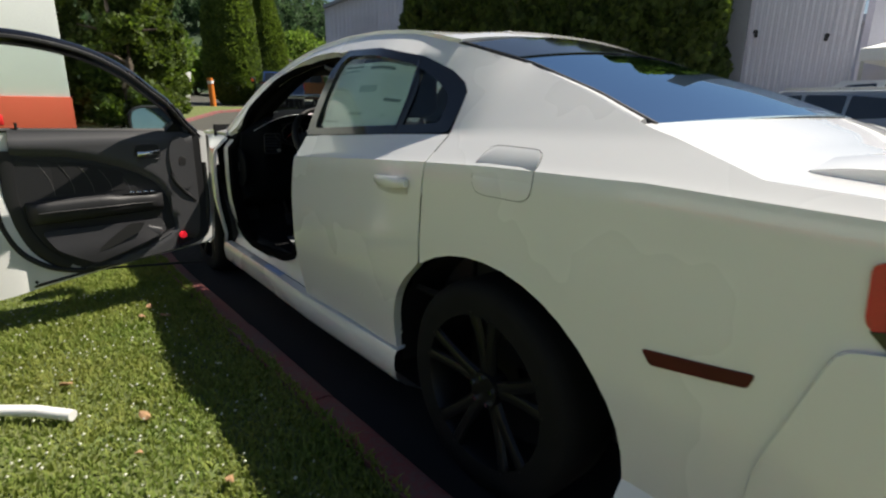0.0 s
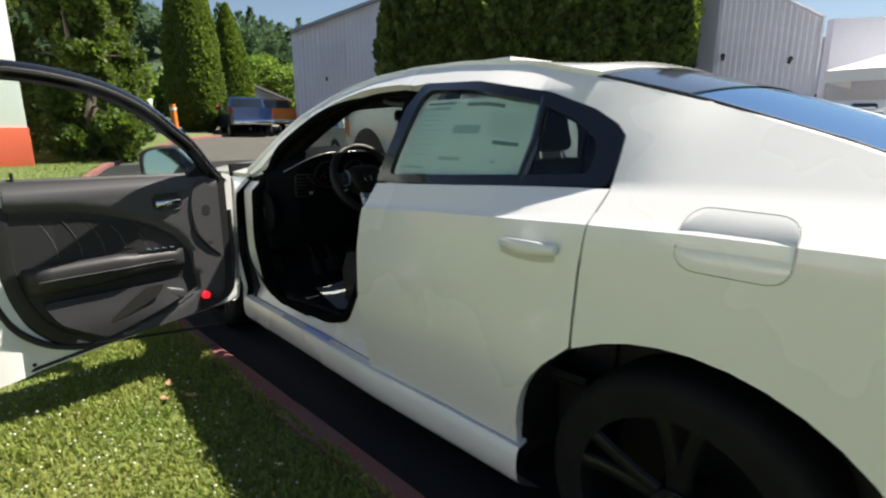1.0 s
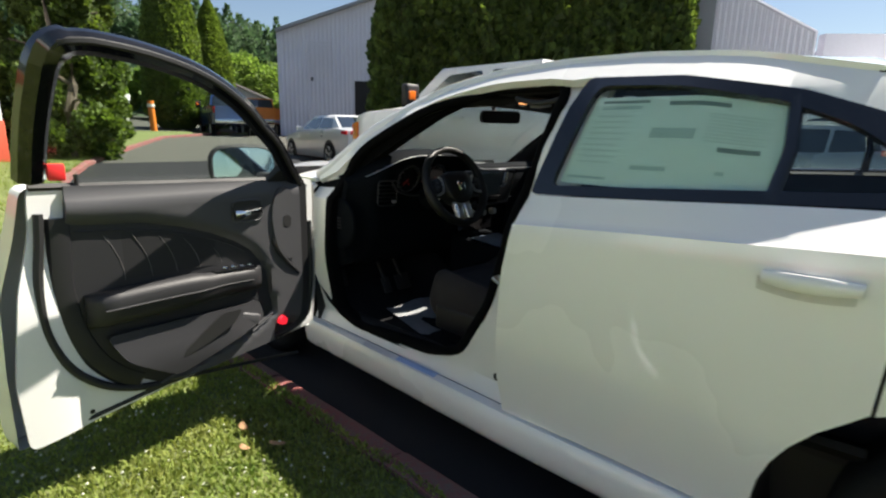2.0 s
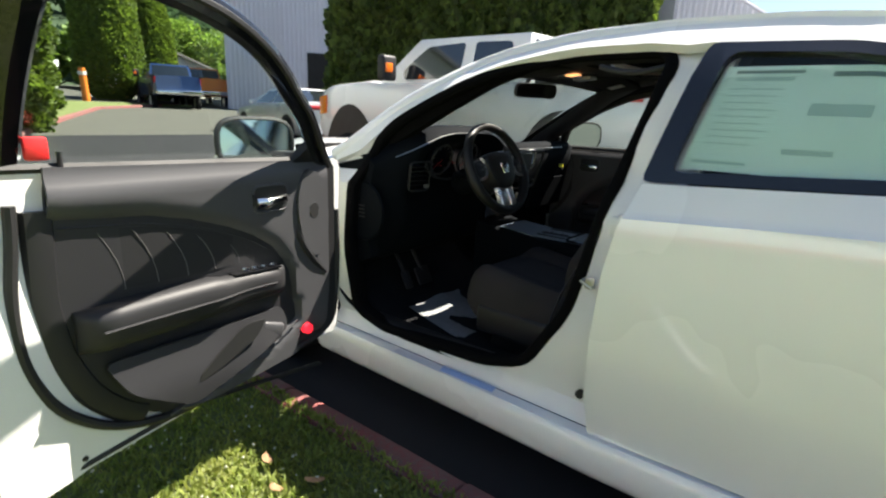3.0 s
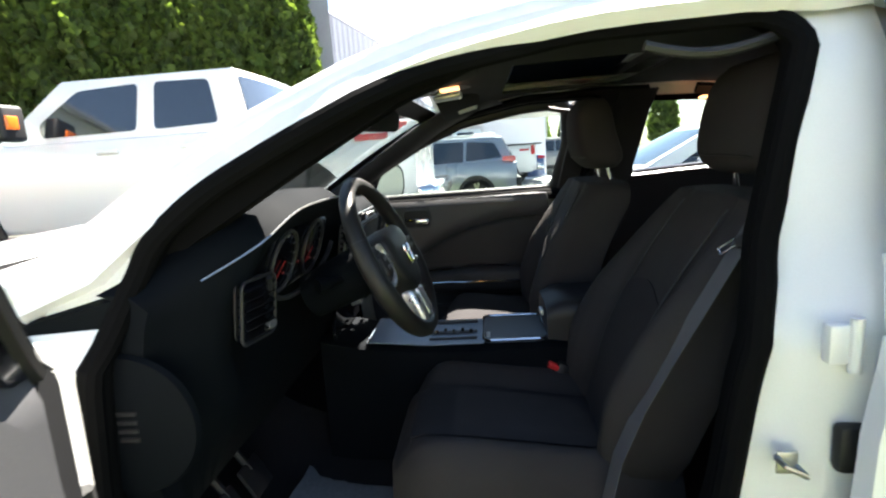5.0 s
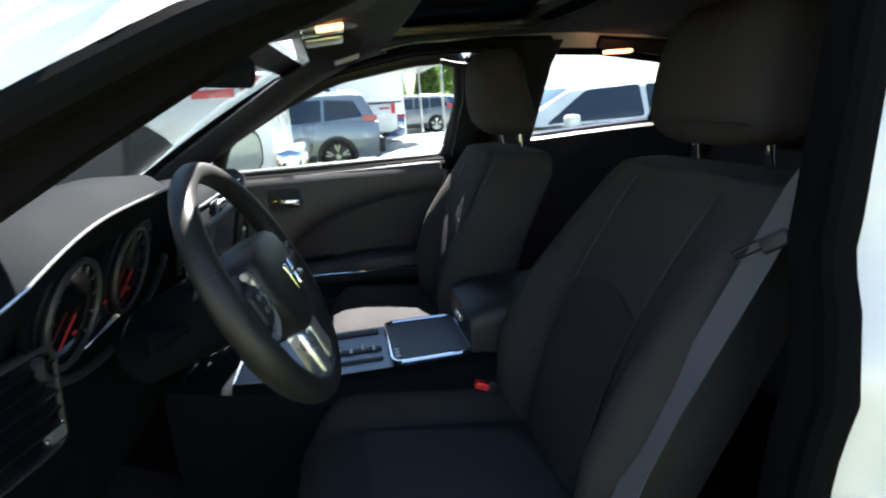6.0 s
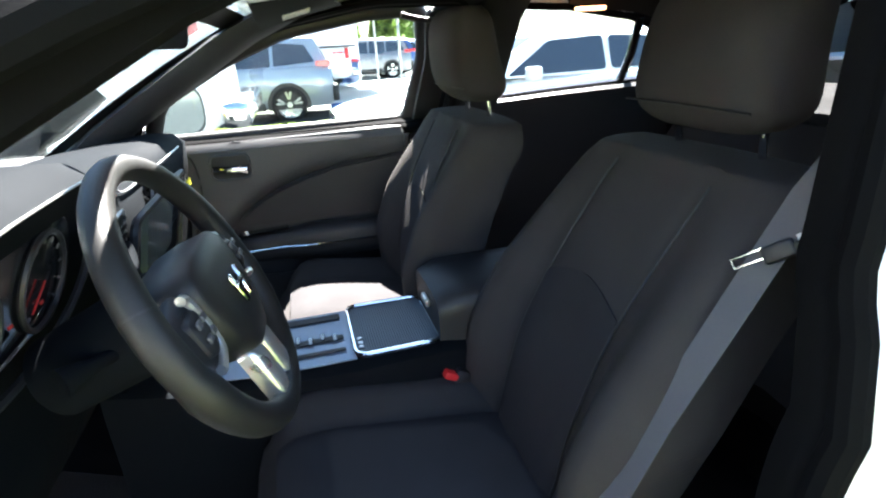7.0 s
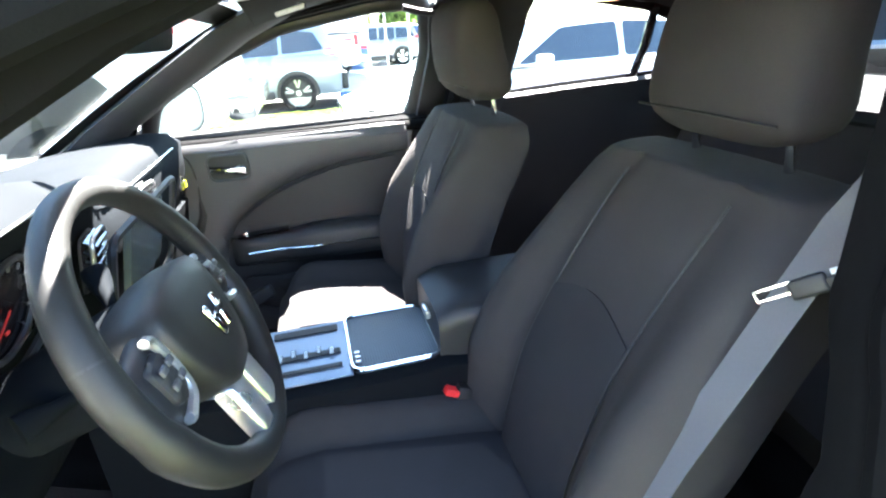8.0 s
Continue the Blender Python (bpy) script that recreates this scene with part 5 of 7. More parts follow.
tube(bm, [(x, dash_pt(x, 5)[1] - 0.004, dash_pt(x, 5)[2] + 0.004) for x in [-0.78 + 0.02 * i for i in range(68)]], 0.002, 6)
part("dash_bright_line", bm, SATIN, dash, "thin bright line along the dashboard's edge")


def vent(at, w, h, turn=0, slats=6, bezel=SATIN, tilt=0):
    """An air outlet: bezel, slats and a thumb wheel."""
    m = Matrix.Translation(at) @ pose(0, 0, 0, tilt, 0, turn)
    bm = B()
    rl = rounded([(-w / 2, -h / 2), (w / 2, -h / 2), (w / 2, h / 2), (-w / 2, h / 2)], 0.018, 4)
    tube(bm, [m @ Vector((x, 0, z)) for x, z in rl], 0.0035, 6, closed=True, up=(0, 1, 0))
    v = part("air_vent", bm, bezel, dash, "air outlet with a bright bezel")
    bm = B()
    slab(bm, [(x * 0.95, z * 0.95) for x, z in rl], (0, 0.02, 0), (1, 0, 0), (0, 0, 1), 0.004)
    bmesh.ops.transform(bm, matrix=m, verts=bm.verts)
    part("vent_back", bm, BLACK, v)
    for k in range(slats):
        bm = B()
        box(bm, (0, 0.004, -h / 2 + h * (k + 0.7) / (slats + 0.4)), (w * 0.9, 0.022, 0.004), 0.001, 1, pose(0, 0, 0, 20, 0, 0))
        bmesh.ops.transform(bm, matrix=m, verts=bm.verts)
        part("slat", bm, GLOSSBLACK, v)
    bm = B()
    cyl(bm, m @ Vector((w * 0.36, -0.006, -h * 0.35)), m @ Vector((w * 0.36, 0.004, -h * 0.35)), 0.011, 0.011, 14)
    part("vent_knob", bm, SATIN, v)


vent((-0.690, 2.262, 1.015), 0.10, 0.125, -14, tilt=8, bezel=TRIM)
vent((-0.155, 2.222, 1.055), 0.085, 0.10, 6, tilt=10)
vent((0.155, 2.222, 1.055), 0.085, 0.10, -6, tilt=10)
vent((0.69, 2.275, 1.02), 0.12, 0.11, 18, tilt=8)
# end cap with slots
bm = B()
cyl(bm, (-0.842, 2.45, 0.86), (-0.852, 2.45, 0.86), 0.13, 0.125, 32)
cap = part("dash_end_cap", bm, DASH, dash, "round end cap of the dashboard")
for k in range(4):
    bm = B()
    box(bm, (-0.853, 2.445, 0.885 - 0.016 * k), (0.004, 0.036, 0.007), 0.001, 1)
    part("cap_slot", bm, BLACK, cap)

# instrument cluster
bm = B()
m = Matrix.Translation((-0.462, 2.268, 1.084)) @ pose(0, 0, 0, 18, 0, 0)
rl = rounded([(-0.20, -0.075), (0.20, -0.075), (0.19, 0.075), (-0.19, 0.075)], 0.05, 5)
slab(bm, rl, (0, 0, 0), (1, 0, 0), (0, 0, 1), 0.01)
bmesh.ops.transform(bm, matrix=m, verts=bm.verts)
cluster = part("dial_panel", bm, GLOSSBLACK, dash, "black instrument cluster with round dials")
for cx, r in ((-0.095, 0.068), (0.095, 0.068)):
    bm = B()
    tube(bm, [m @ Vector((cx + r * math.cos(a), -0.014, r * math.sin(a))) for a in (2 * math.pi * k / 36 for k in range(36))], 0.0045, 6, closed=True, up=(0, 1, 0))
    part("dial_ring", bm, TRIM, cluster, "grey dial ring")
    for k in range(11):
        a = radians(225 - 27 * k)
        bm = B()
        tube(bm, [m @ Vector((cx + q * r * math.cos(a), -0.013, q * r * math.sin(a))) for q in (0.78, 0.9)], 0.0018, 4)
        part("dial_mark", bm, ROLL, cluster)
    bm = B()
    tube(bm, [m @ Vector((cx + q * r * math.cos(3.9), -0.015, q * r * math.sin(3.9))) for q in (0.0, 0.72)], 0.0013, 5)
    part("needle", bm, DIAL_RED, cluster, "lit red needle")
for px, pz in ((0.0, -0.02), (0.09, -0.03), (-0.09, -0.028)):
    bm = B()
    box(bm, m @ Vector((px, -0.014, pz)), (0.009, 0.002, 0.004), 0.0)
    part("warning_light", bm, DIAL_RED, cluster)
bm = B()
tube(bm, [m @ Vector((0.215 * math.cos(a), -0.03, 0.005 + 0.095 * math.sin(a))) for a in (radians(d) for d in range(185, 356, 10))], 0.006, 6)
part("cluster_rim", bm, TRIM, cluster, "grey lower rim of the cluster")

# centre screen and stack
bm = B()
ms = Matrix.Translation((0.0, 2.205, 1.03)) @ pose(0, 0, 0, 14, 0, 0)
slab(bm, rounded([(-0.115, -0.068), (0.115, -0.068), (0.115, 0.068), (-0.115, 0.068)], 0.012, 3), (0, 0, 0), (1, 0, 0), (0, 0, 1), 0.012)
bmesh.ops.transform(bm, matrix=ms, verts=bm.verts)
scr = part("centre_screen", bm, SCREEN, dash, "grey touch screen catching daylight")
bm = B()
tube(bm, [ms @ Vector((x, -0.013, z)) for x, z in rounded([(-0.21, -0.12), (0.21, -0.12), (0.22, 0.078), (-0.22, 0.078)], 0.03, 4)], 0.007, 6, closed=True, up=(0, 1, 0))
part("stack_surround", bm, TRIM, dash, "dark surround of the centre stack")
bm = B()
grid(bm, lambda u, v: (-0.15 + 0.30 * v, 2.225 + 0.02 * math.sin(3 * u) + 0.06 * u, 0.95 - 0.20 * u), 6, 8, 0.01)
stack = part("centre_stack", bm, GLOSSBLACK, dash, "gloss black switch panel")
for k in range(3):
    bm = B()
    cyl(bm, (-0.09 + 0.09 * k, 2.245, 0.86), (-0.09 + 0.09 * k, 2.215, 0.865), 0.02, 0.018, 20)
    part("rotary_knob", bm, SATIN, stack)
bm = B()
box(bm, (0.56, 2.235, 1.0), (0.05, 0.004, 0.02), 0.001, 1)
part("yellow_sticker", bm, YELLOW, dash, "small yellow sticker")
bm = B()
grid(bm, lambda u, v: (0.28 + 0.40 * v, 2.262 + 0.03 * u, 0.93 - 0.17 * u), 4, 8, 0.012)
part("glove_box", bm, DASH, dash, "glove box lid")
dash.location = (0.01, -0.028, -0.012)

# ---- steering wheel ----
WM = Matrix.Translation((-0.429, 2.013, 1.046)) @ pose(0, 0, 0, -24, 0, -2)
bm = B()
n = 56
ring = [WM @ Vector((0.187 * math.cos(a), 0, 0.187 * math.sin(a))) for a in (2 * math.pi * k / n for k in range(n))]
tube(bm, ring, [0.0185 + 0.003 * (1 if math.sin(2 * math.pi * k / n) < -0.2 else 0) + 0.0022 * math.cos(4 * math.pi * k / n) for k in range(n)], 14, closed=True, up=WM.to_3x3() @ Vector((0, 1, 0)))
wheel = part("steering_wheel", bm, WHEELSKIN, car, "black leather steering wheel with silver spokes", 80)
for a0 in (200, 340, 20, 160):
    bm = B()
    a = radians(a0)
    c = WM @ Vector((0.187 * math.cos(a), 0, 0.187 * math.sin(a)))
    t = WM.to_3x3() @ Vector((-math.sin(a), 0, math.cos(a)))
    cyl(bm, c - t * 0.0015, c + t * 0.0015, 0.0202, 0.0202, 18)
    part("rim_seam", bm, BLACK, wheel)


def wheel_pad(pts, y0, y1, r=0.02, n=4):
    rl = rounded(pts, r, n)
    c = Vector((sum(p[0] for p in rl) / len(rl), sum(p[1] for p in rl) / len(rl)))
    rings = []
    for f, y in ((0.96, y1), (1.0, y1 * 0.6 + y0 * 0.4), (0.98, y0 + 0.008), (0.90, y0 + 0.001), (0.6, y0 - 0.004), (0.2, y0 - 0.006)):
        rings.append([WM @ Vector((c.x + (x - c.x) * f, y, c.y + (z - c.y) * f)) for x, z in rl])
    return loft(B(), rings)


part("airbag_pad", wheel_pad([(-0.098, 0.052), (-0.05, 0.066), (0.05, 0.066), (0.098, 0.052), (0.100, -0.005), (0.078, -0.062), (0.036, -0.096), (-0.036, -0.096), (-0.078, -0.062), (-0.100, -0.005)], -0.030, 0.045, 0.035, 5), WHEELSKIN, wheel, "black leather-grained pad of the wheel", 60)
for s in (-1, 1):
    arm = part("spoke", wheel_pad([(s * 0.084, 0.046), (s * 0.174, 0.030), (s * 0.176, -0.030), (s * 0.135, -0.060), (s * 0.084, -0.040)], -0.008, 0.014, 0.012, 3), BLACK, wheel, "black side spoke with switches", 60)
    # bright bezel open towards the rim
    bm = B()
    tube(bm, [WM @ Vector((s * x, -0.014, z)) for x, z in rounded([(0.152, 0.034), (0.104, 0.040), (0.100, 0.0), (0.108, -0.036), (0.146, -0.046), (0.152, -0.040)], 0.012, 3)[4:-4]], 0.0062, 8, up=WM.to_3x3() @ Vector((0, 1, 0)))
    part("switch_bezel", bm, SATIN, arm, "bright bezel round the switches")
    part("button_pad", wheel_pad([(s * 0.108, 0.028), (s * 0.150, 0.022), (s * 0.150, -0.026), (s * 0.128, -0.036), (s * 0.110, -0.026)], -0.018, -0.006, 0.008, 3), BLACK, arm, "black switch pad")
    for k in range(4):
        bm = B()
        box(bm, (0, 0, 0), (0.015, 0.004, 0.009), 0.002)
        bmesh.ops.transform(bm, matrix=WM @ Matrix.Translation((s * (0.119 + 0.020 * (k % 2)), -0.024, 0.012 - 0.020 * (k // 2))), verts=bm.verts)
        part("wheel_button", bm, ROLL, arm)
for s in (-1, 1):
    part("lower_spoke", wheel_pad([(s * 0.004, -0.088), (s * 0.052, -0.082), (s * 0.052, -0.172), (s * 0.012, -0.178)], -0.014, 0.010, 0.008, 3), SATIN, wheel, "silver lower spoke", 60)
bm = B()
for dx in (-0.016, 0.016):
    box(bm, WM @ Vector((dx, -0.040, -0.012)), (0.013, 0.006, 0.046), 0.003, 2, WM.to_3x3().to_4x4() @ pose(0, 0, 0, 0, dx * 700, 0))
box(bm, WM @ Vector((0, -0.041, -0.008)), (0.05, 0.005, 0.009), 0.002, 2, WM.to_3x3().to_4x4())
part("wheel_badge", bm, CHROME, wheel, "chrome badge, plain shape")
bm = B()
rings = [[WM @ Vector((r * math.cos(a) * 1.15, y, r * math.sin(a))) for a in (2 * math.pi * k / 20 for k in range(20))] for r, y in ((0.058, 0.03), (0.062, 0.06), (0.060, 0.12), (0.055, 0.22))]
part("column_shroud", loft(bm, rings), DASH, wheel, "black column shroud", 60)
for tip in ((-0.530, 2.165, 1.004), (-0.285, 2.150, 1.075)):
    bm = B()
    a = WM @ Vector((0.04 if tip[0] > -0.4 else -0.04, 0.09, 0.0))
    tube(bm, [a, a.lerp(Vector(tip), 0.6), a.lerp(Vector(tip), 0.85), tip], [0.008, 0.009, 0.016, 0.018], 14)
    part("stalk", bm, DASH, wheel, "black column stalk with a round end")
bm = B()
tube(bm, [WM @ Vector((-0.115 - 0.02 * math.sin(3.1 * t), 0.028, -0.02 - 0.07 * t + 0.03)) for t in (0, 0.3, 0.6, 1)], 0.006, 8, flat=2.0)
part("shift_paddle", bm, SATIN, wheel, "bright crescent behind the wheel")

# ---- console ----
bm = B()
rings = []
for y, w, z in ((2.34, 0.13, 0.74), (2.2, 0.135, 0.712), (2.05, 0.14, 0.700), (1.84, 0.142, 0.696), (1.63, 0.145, 0.705), (1.50, 0.145, 0.69), (1.25, 0.14, 0.66)):
    rings.append([(-w - 0.012, y, 0.34), (-w - 0.006, y, z - 0.05), (-w, y, z - 0.012), (-w + 0.016, y, z), (w - 0.016, y, z), (w, y, z - 0.012), (w + 0.006, y, z - 0.05), (w + 0.012, y, 0.34)])
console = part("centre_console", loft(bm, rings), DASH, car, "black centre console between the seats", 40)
bm = B()
grid(bm, lambda u, v: (-0.118 + 0.236 * v, 2.20 - 0.36 * u, 0.716 - 0.016 * min(1, u * 2) + 0.0035), 6, 6, 0.003)
shift = part("shifter_plate", bm, CONSOLE, console, "brushed shifter plate, the mirrored sky's blue put into its colour")
for x0, w in ((0.085, 0.028), (-0.02, 0.022), (-0.075, 0.014)):
    bm = B()
    box(bm, (x0, 1.935, 0.7065), (w, 0.15, 0.004), 0.0015, 1)
    part("shifter_slot", bm, BLACK, shift)
for k in range(5):
    bm = B()
    box(bm, (-0.02 + 0.012 * (k % 2), 1.88 + 0.028 * k, 0.7095), (0.030, 0.010, 0.003), 0.001, 1)
    part("gate_step", bm, GLOSSBLACK, shift)
bm = B()
tr = rounded([(-0.122, 1.84), (0.122, 1.84), (0.118, 1.645), (-0.118, 1.645)], 0.03, 4)
slab(bm, tr, (0, 0, 0.702), (1, 0, 0), (0, 1, 0), 0.006)
tray = part("tray_lid", bm, TRAYMAT, console, "dark ribbed sliding tray lid")
bm = B()
tube(bm, [(x, y, 0.711) for x, y in tr], 0.0048, 6, closed=True)
part("tray_rim", bm, CHROME, tray, "chrome tray rim")
bm = B()
for k in range(3):
    box(bm, (-0.085 + 0.018 * k, 1.825, 0.7105), (0.011, 0.012, 0.003), 0.002, 1)
part("tray_legend", bm, SATIN, tray)
bm = B()
rings = []
for k in range(9):
    t = k / 8
    y = 1.648 - 0.33 * t
    e = abs(2 * t - 1)
    w = 0.124 * (1 - 0.07 * e ** 8)
    z = 0.818 - 0.022 * e ** 8
    rings.append([(-w, y, 0.70), (-w - 0.002, y, z - 0.045), (-w - 0.004, y, z - 0.030), (-w * 0.97, y, z - 0.010), (-w * 0.86, y, z), (-w * 0.5, y, z + 0.004), (w * 0.5, y, z + 0.004), (w * 0.86, y, z), (w * 0.97, y, z - 0.010), (w + 0.004, y, z - 0.030), (w + 0.002, y, z - 0.045), (w, y, 0.70)])
arm = part("armrest_lid", loft(bm, rings), LEATHER, console, "padded black armrest lid", 60)
bm = B()
box(bm, (-0.01, 1.654, 0.762), (0.05, 0.012, 0.02), 0.004)
part("lid_latch", bm, SATIN, arm)


console.location = (0.0, -0.026, 0.0)


# ---- seats ----
def build_seat(cx, s, y0, lean, cy, head_y, head_lean):
    """A front seat: bolstered back and cushion with shade painted on their middles, headrest on two posts. s: the side
    its belt hangs on; y0 and lean: foot and slant of the back.
    """
    n = 21
    def back_pt(t, k, off=0.0):
        q = 2 * k / (n - 1) - 1
        w = ip(t, (0, 0.225), (0.12, 0.258), (0.40, 0.276), (0.75, 0.268), (0.90, 0.268), (0.96, 0.264), (1.0, 0.250))
        y, z = y0 - lean * t + 0.035 * math.sin(math.pi * t), 0.545 + 0.588 * t
        bol = ip(t, (0, 0.03), (0.15, 0.065), (0.35, 0.088), (0.6, 0.070), (0.85, 0.025), (1, 0.0)) * smooth(0.48, 0.90, abs(q))
        rim = 0.065 * smooth(0.86, 1.0, abs(q))
        lum = 0.014 * (1 - q * q) * math.sin(math.pi * t)
        puff = 0.004 * noise.noise((q * 3.0, t * 4.0, cx * 9))
        seamed = 0.010 * math.exp(-((abs(q) - 0.50) / 0.035) ** 2)
        return (cx + w * q, y + bol + lum + puff - rim - seamed + off, z + 0.4 * off)
    bm = B()
    rings = []
    for i in range(25):
        t = i / 24
        front = [back_pt(t, k) for k in range(n)]
        w = front[-1][0] - cx
        th = ip(t, (0, 0.12), (0.5, 0.15), (0.9, 0.16), (1, 0.13))
        y, z = front[n // 2][1], front[n // 2][2]
        rear = [(cx + w * q, y - th - 0.02 * (1 - q * q), z) for q in (0.99, 0.6, 0.0, -0.6, -0.99)]
        rings.append(front + rear)
    last = rings[-1]
    c = Vector((cx, sum(p[1] for p in last) / len(last), last[0][2]))
    for f, up in ((0.95, 0.006), (0.82, 0.009), (0.35, 0.010)):
        rings.append([tuple(c + (Vector(p) - c) * f + Vector((0, 0, up))) for p in last])
    seat = part("front_seat", loft(bm, rings), CLOTH, car, "black cloth bucket seat", 70)
    # shade painted as a darker patch on the lower back, and the long seams
    def insert(u, v):
        t, q = 0.02 + (0.60 + 0.05 * math.cos(math.pi * (v - 0.5))) * u, 0.5 + (v - 0.5) * 0.50 * (1 - 0.12 * u)
        return back_pt(t, (n - 1) * q, 0.0035)
    part("back_shade", grid(B(), insert, 18, 14, 0.003), CLOTH_SHADED, seat, "middle of the cloth between the seams, darkened to paint in shade", 70)
    for q in (0.25, 0.75):
        bm = B()
        tube(bm, [back_pt(0.03 + 0.94 * t, (n - 1) * (q + (0.5 - q) * (0.10 * math.sin(2.5 * t))), 0.002) for t in (k / 20 for k in range(21))], 0.0026, 6)
        part("seam", bm, SEAL, seat)
    # cushion
    def cush(t, k, off=0.0):
        q = 2 * k / (n - 1) - 1
        y = cy + 1.40 + 0.62 * t
        w = ip(t, (0, 0.235), (0.3, 0.262), (0.8, 0.264), (0.93, 0.252), (1, 0.225))
        z = ip(t, (0, 0.56), (0.3, 0.585), (0.8, 0.625), (0.90, 0.626), (0.96, 0.612), (1.0, 0.575))
        bol = 0.040 * smooth(0.50, 0.85, abs(q)) * (1 - smooth(0.85, 1, t))
        seamed = 0.008 * math.exp(-((abs(q) - 0.52) / 0.035) ** 2)
        return (cx + w * q, y, z + bol - seamed + 0.004 * noise.noise((q * 3, t * 4, cx * 5)) - 0.07 * smooth(0.88, 1.0, abs(q)) + off)
    bm = B()
    rings = []
    for i in range(21):
        t = i / 20
        top = [cush(t, k) for k in range(n)]
        w = top[-1][0] - cx
        zb = ip(t, (0, 0.42), (0.9, 0.44), (1, 0.48))
        rings.append(top + [(cx + w * q, top[0][1], zb) for q in (0.98, 0.5, 0, -0.5, -0.98)])
    last = rings[-1]
    c = Vector((cx, last[0][1], 0.53))
    for f, fwd in ((0.92, 0.012), (0.7, 0.020)):
        rings.append([tuple(c + (Vector(p) - c) * f + Vector((0, fwd, 0))) for p in last])
    part("cushion", loft(bm, rings), CLOTH, seat, "black cloth seat cushion", 70)
    # The cushion's middle gets the same painted shade.
    part("cushion_shade", grid(B(), lambda u, v: cush(0.10 + 0.86 * u, (n - 1) * (0.25 + 0.50 * v), 0.003), 16, 12, 0.003), CLOTH_SHADED, seat, "middle of the cloth between the seams, darkened to paint in shade", 70)
    for q in (0.24, 0.76):
        bm = B()
        tube(bm, [Vector(cush(0.12 + 0.84 * v, (n - 1) * q)) + Vector((0, 0, 0.001)) for v in (k / 12 for k in range(13))], 0.0026, 6)
        part("cushion_seam", bm, SEAL, seat)
    # plastic side shield
    bm = B()
    box(bm, (cx + s * 0.245, cy + 1.68, 0.44), (0.05, 0.52, 0.12), 0.02, 3)
    part("side_shield", bm, BLACK, seat, "black seat side shield")
    bm = B()
    box(bm, (cx, cy + 1.66, 0.36), (0.40, 0.48, 0.12), 0.01)
    part("seat_base", bm, BLACK, seat)
    # headrest: broad at its foot, softly squared
    bm = B()
    rings = []
    for k in range(15):
        t = k / 14
        e = abs(2 * t - 1)
        w, d = 0.158 * (1 - 0.20 * e ** 7.0) * (1.03 - 0.08 * t), 0.078 * (1 - 0.38 * e ** 5.0) * (1.10 - 0.28 * t)
        y, z = head_y + head_lean * t + 0.012 * math.sin(math.pi * t), 1.192 + 0.235 * t
        rings.append([(cx + w * (abs(math.cos(a)) ** 0.5) * (1 if math.cos(a) > 0 else -1), y + d * (abs(math.sin(a)) ** 0.6) * (1 if math.sin(a) > 0 else -1), z) for a in (2 * math.pi * j / 32 for j in range(32))])
    c = Vector((cx, head_y, 1.192))
    rings.insert(0, [tuple(c + (Vector(p) - c) * 0.8 + Vector((0, 0, -0.008))) for p in rings[0]])
    rest = part("headrest", loft(bm, rings), CLOTH, seat, "black cloth headrest", 70)
    bm = B()
    tube(bm, [(cx + 0.148 * q, head_y + 0.086 - 0.012 * abs(q) ** 3, 1.228 - 0.004 * q * q) for q in (-1, -0.8, -0.5, 0, 0.5, 0.8, 1)], 0.0022, 6)
    part("headrest_seam", bm, SEAL, rest)
    for dx in (-0.098, 0.098):
        bm = B()
        cyl(bm, (cx + dx, head_y - 0.022, 1.09), (cx + dx, head_y - 0.002, 1.25), 0.0075, seg=12)
        post = part("headrest_post", bm, CHROME, seat, "chrome headrest post")
    # buckle
    bm = B()
    box(bm, (cx - s * 0.215, cy + 1.60, 0.60), (0.035, 0.04, 0.10), 0.008, 2, pose(0, 0, 0, 25, 0, 0))
    b = part("buckle", bm, BLACK, seat, "belt buckle")
    bm = B()
    box(bm, (cx - s * 0.215, cy + 1.612, 0.638), (0.034, 0.036, 0.018), 0.004, 2, pose(0, 0, 0, 25, 0, 0))
    part("buckle_button", bm, REDBUTTON, b, "red release button")


build_seat(-0.368, -1, 1.545, 0.275, 0.0, 1.178, -0.025)
build_seat(0.395, 1, 1.595, 0.155, -0.03, 1.355, 0.035)
bm = B()
rings = []
for k in range(13):
    x = -0.70 + 1.40 * k / 12
    b = 0.03 * math.cos(x * 9)
    rings.append([(x, 0.92 + b, 0.46), (x, 0.95 + b, 0.56), (x, 0.86, 0.60), (x, 0.56 + b, 0.58), (x, 0.50 + b, 0.70), (x, 0.40 + b, 0.95), (x, 0.36, 1.05), (x, 0.28, 1.04), (x, 0.30, 0.46)])
bench = part("rear_bench", loft(bm, rings), CLOTH, car, "black cloth rear bench", 60)
for x in (-0.37, 0.40):
    bm = B()
    box(bm, (x, 0.30, 1.12), (0.25, 0.10, 0.13), 0.045, 4)
    part("rear_headrest", bm, CLOTH, bench)


def strap(name, pts, w, label):
    """A flat belt laid along points."""
    bm = B()
    pts = [Vector(p) for p in pts]
    rows = []
    for i, p in enumerate(pts):
        d = (pts[min(i + 1, len(pts) - 1)] - pts[max(i - 1, 0)]).normalized()
        side = d.cross(Vector((-0.12, 0.80, 0.50))).normalized() * w / 2
        rows.append((p + side, p - side))
    vs = [[bm.verts.new(q) for q in r] for r in rows]
    for a, b in zip(vs, vs[1:]):
        bm.faces.new((a[0], a[1], b[1], b[0]))
    bm.normal_update()
    bmesh.ops.solidify(bm, geom=list(bm.faces), thickness=0.0016)
    return part(name, bm, BELT, car, label)


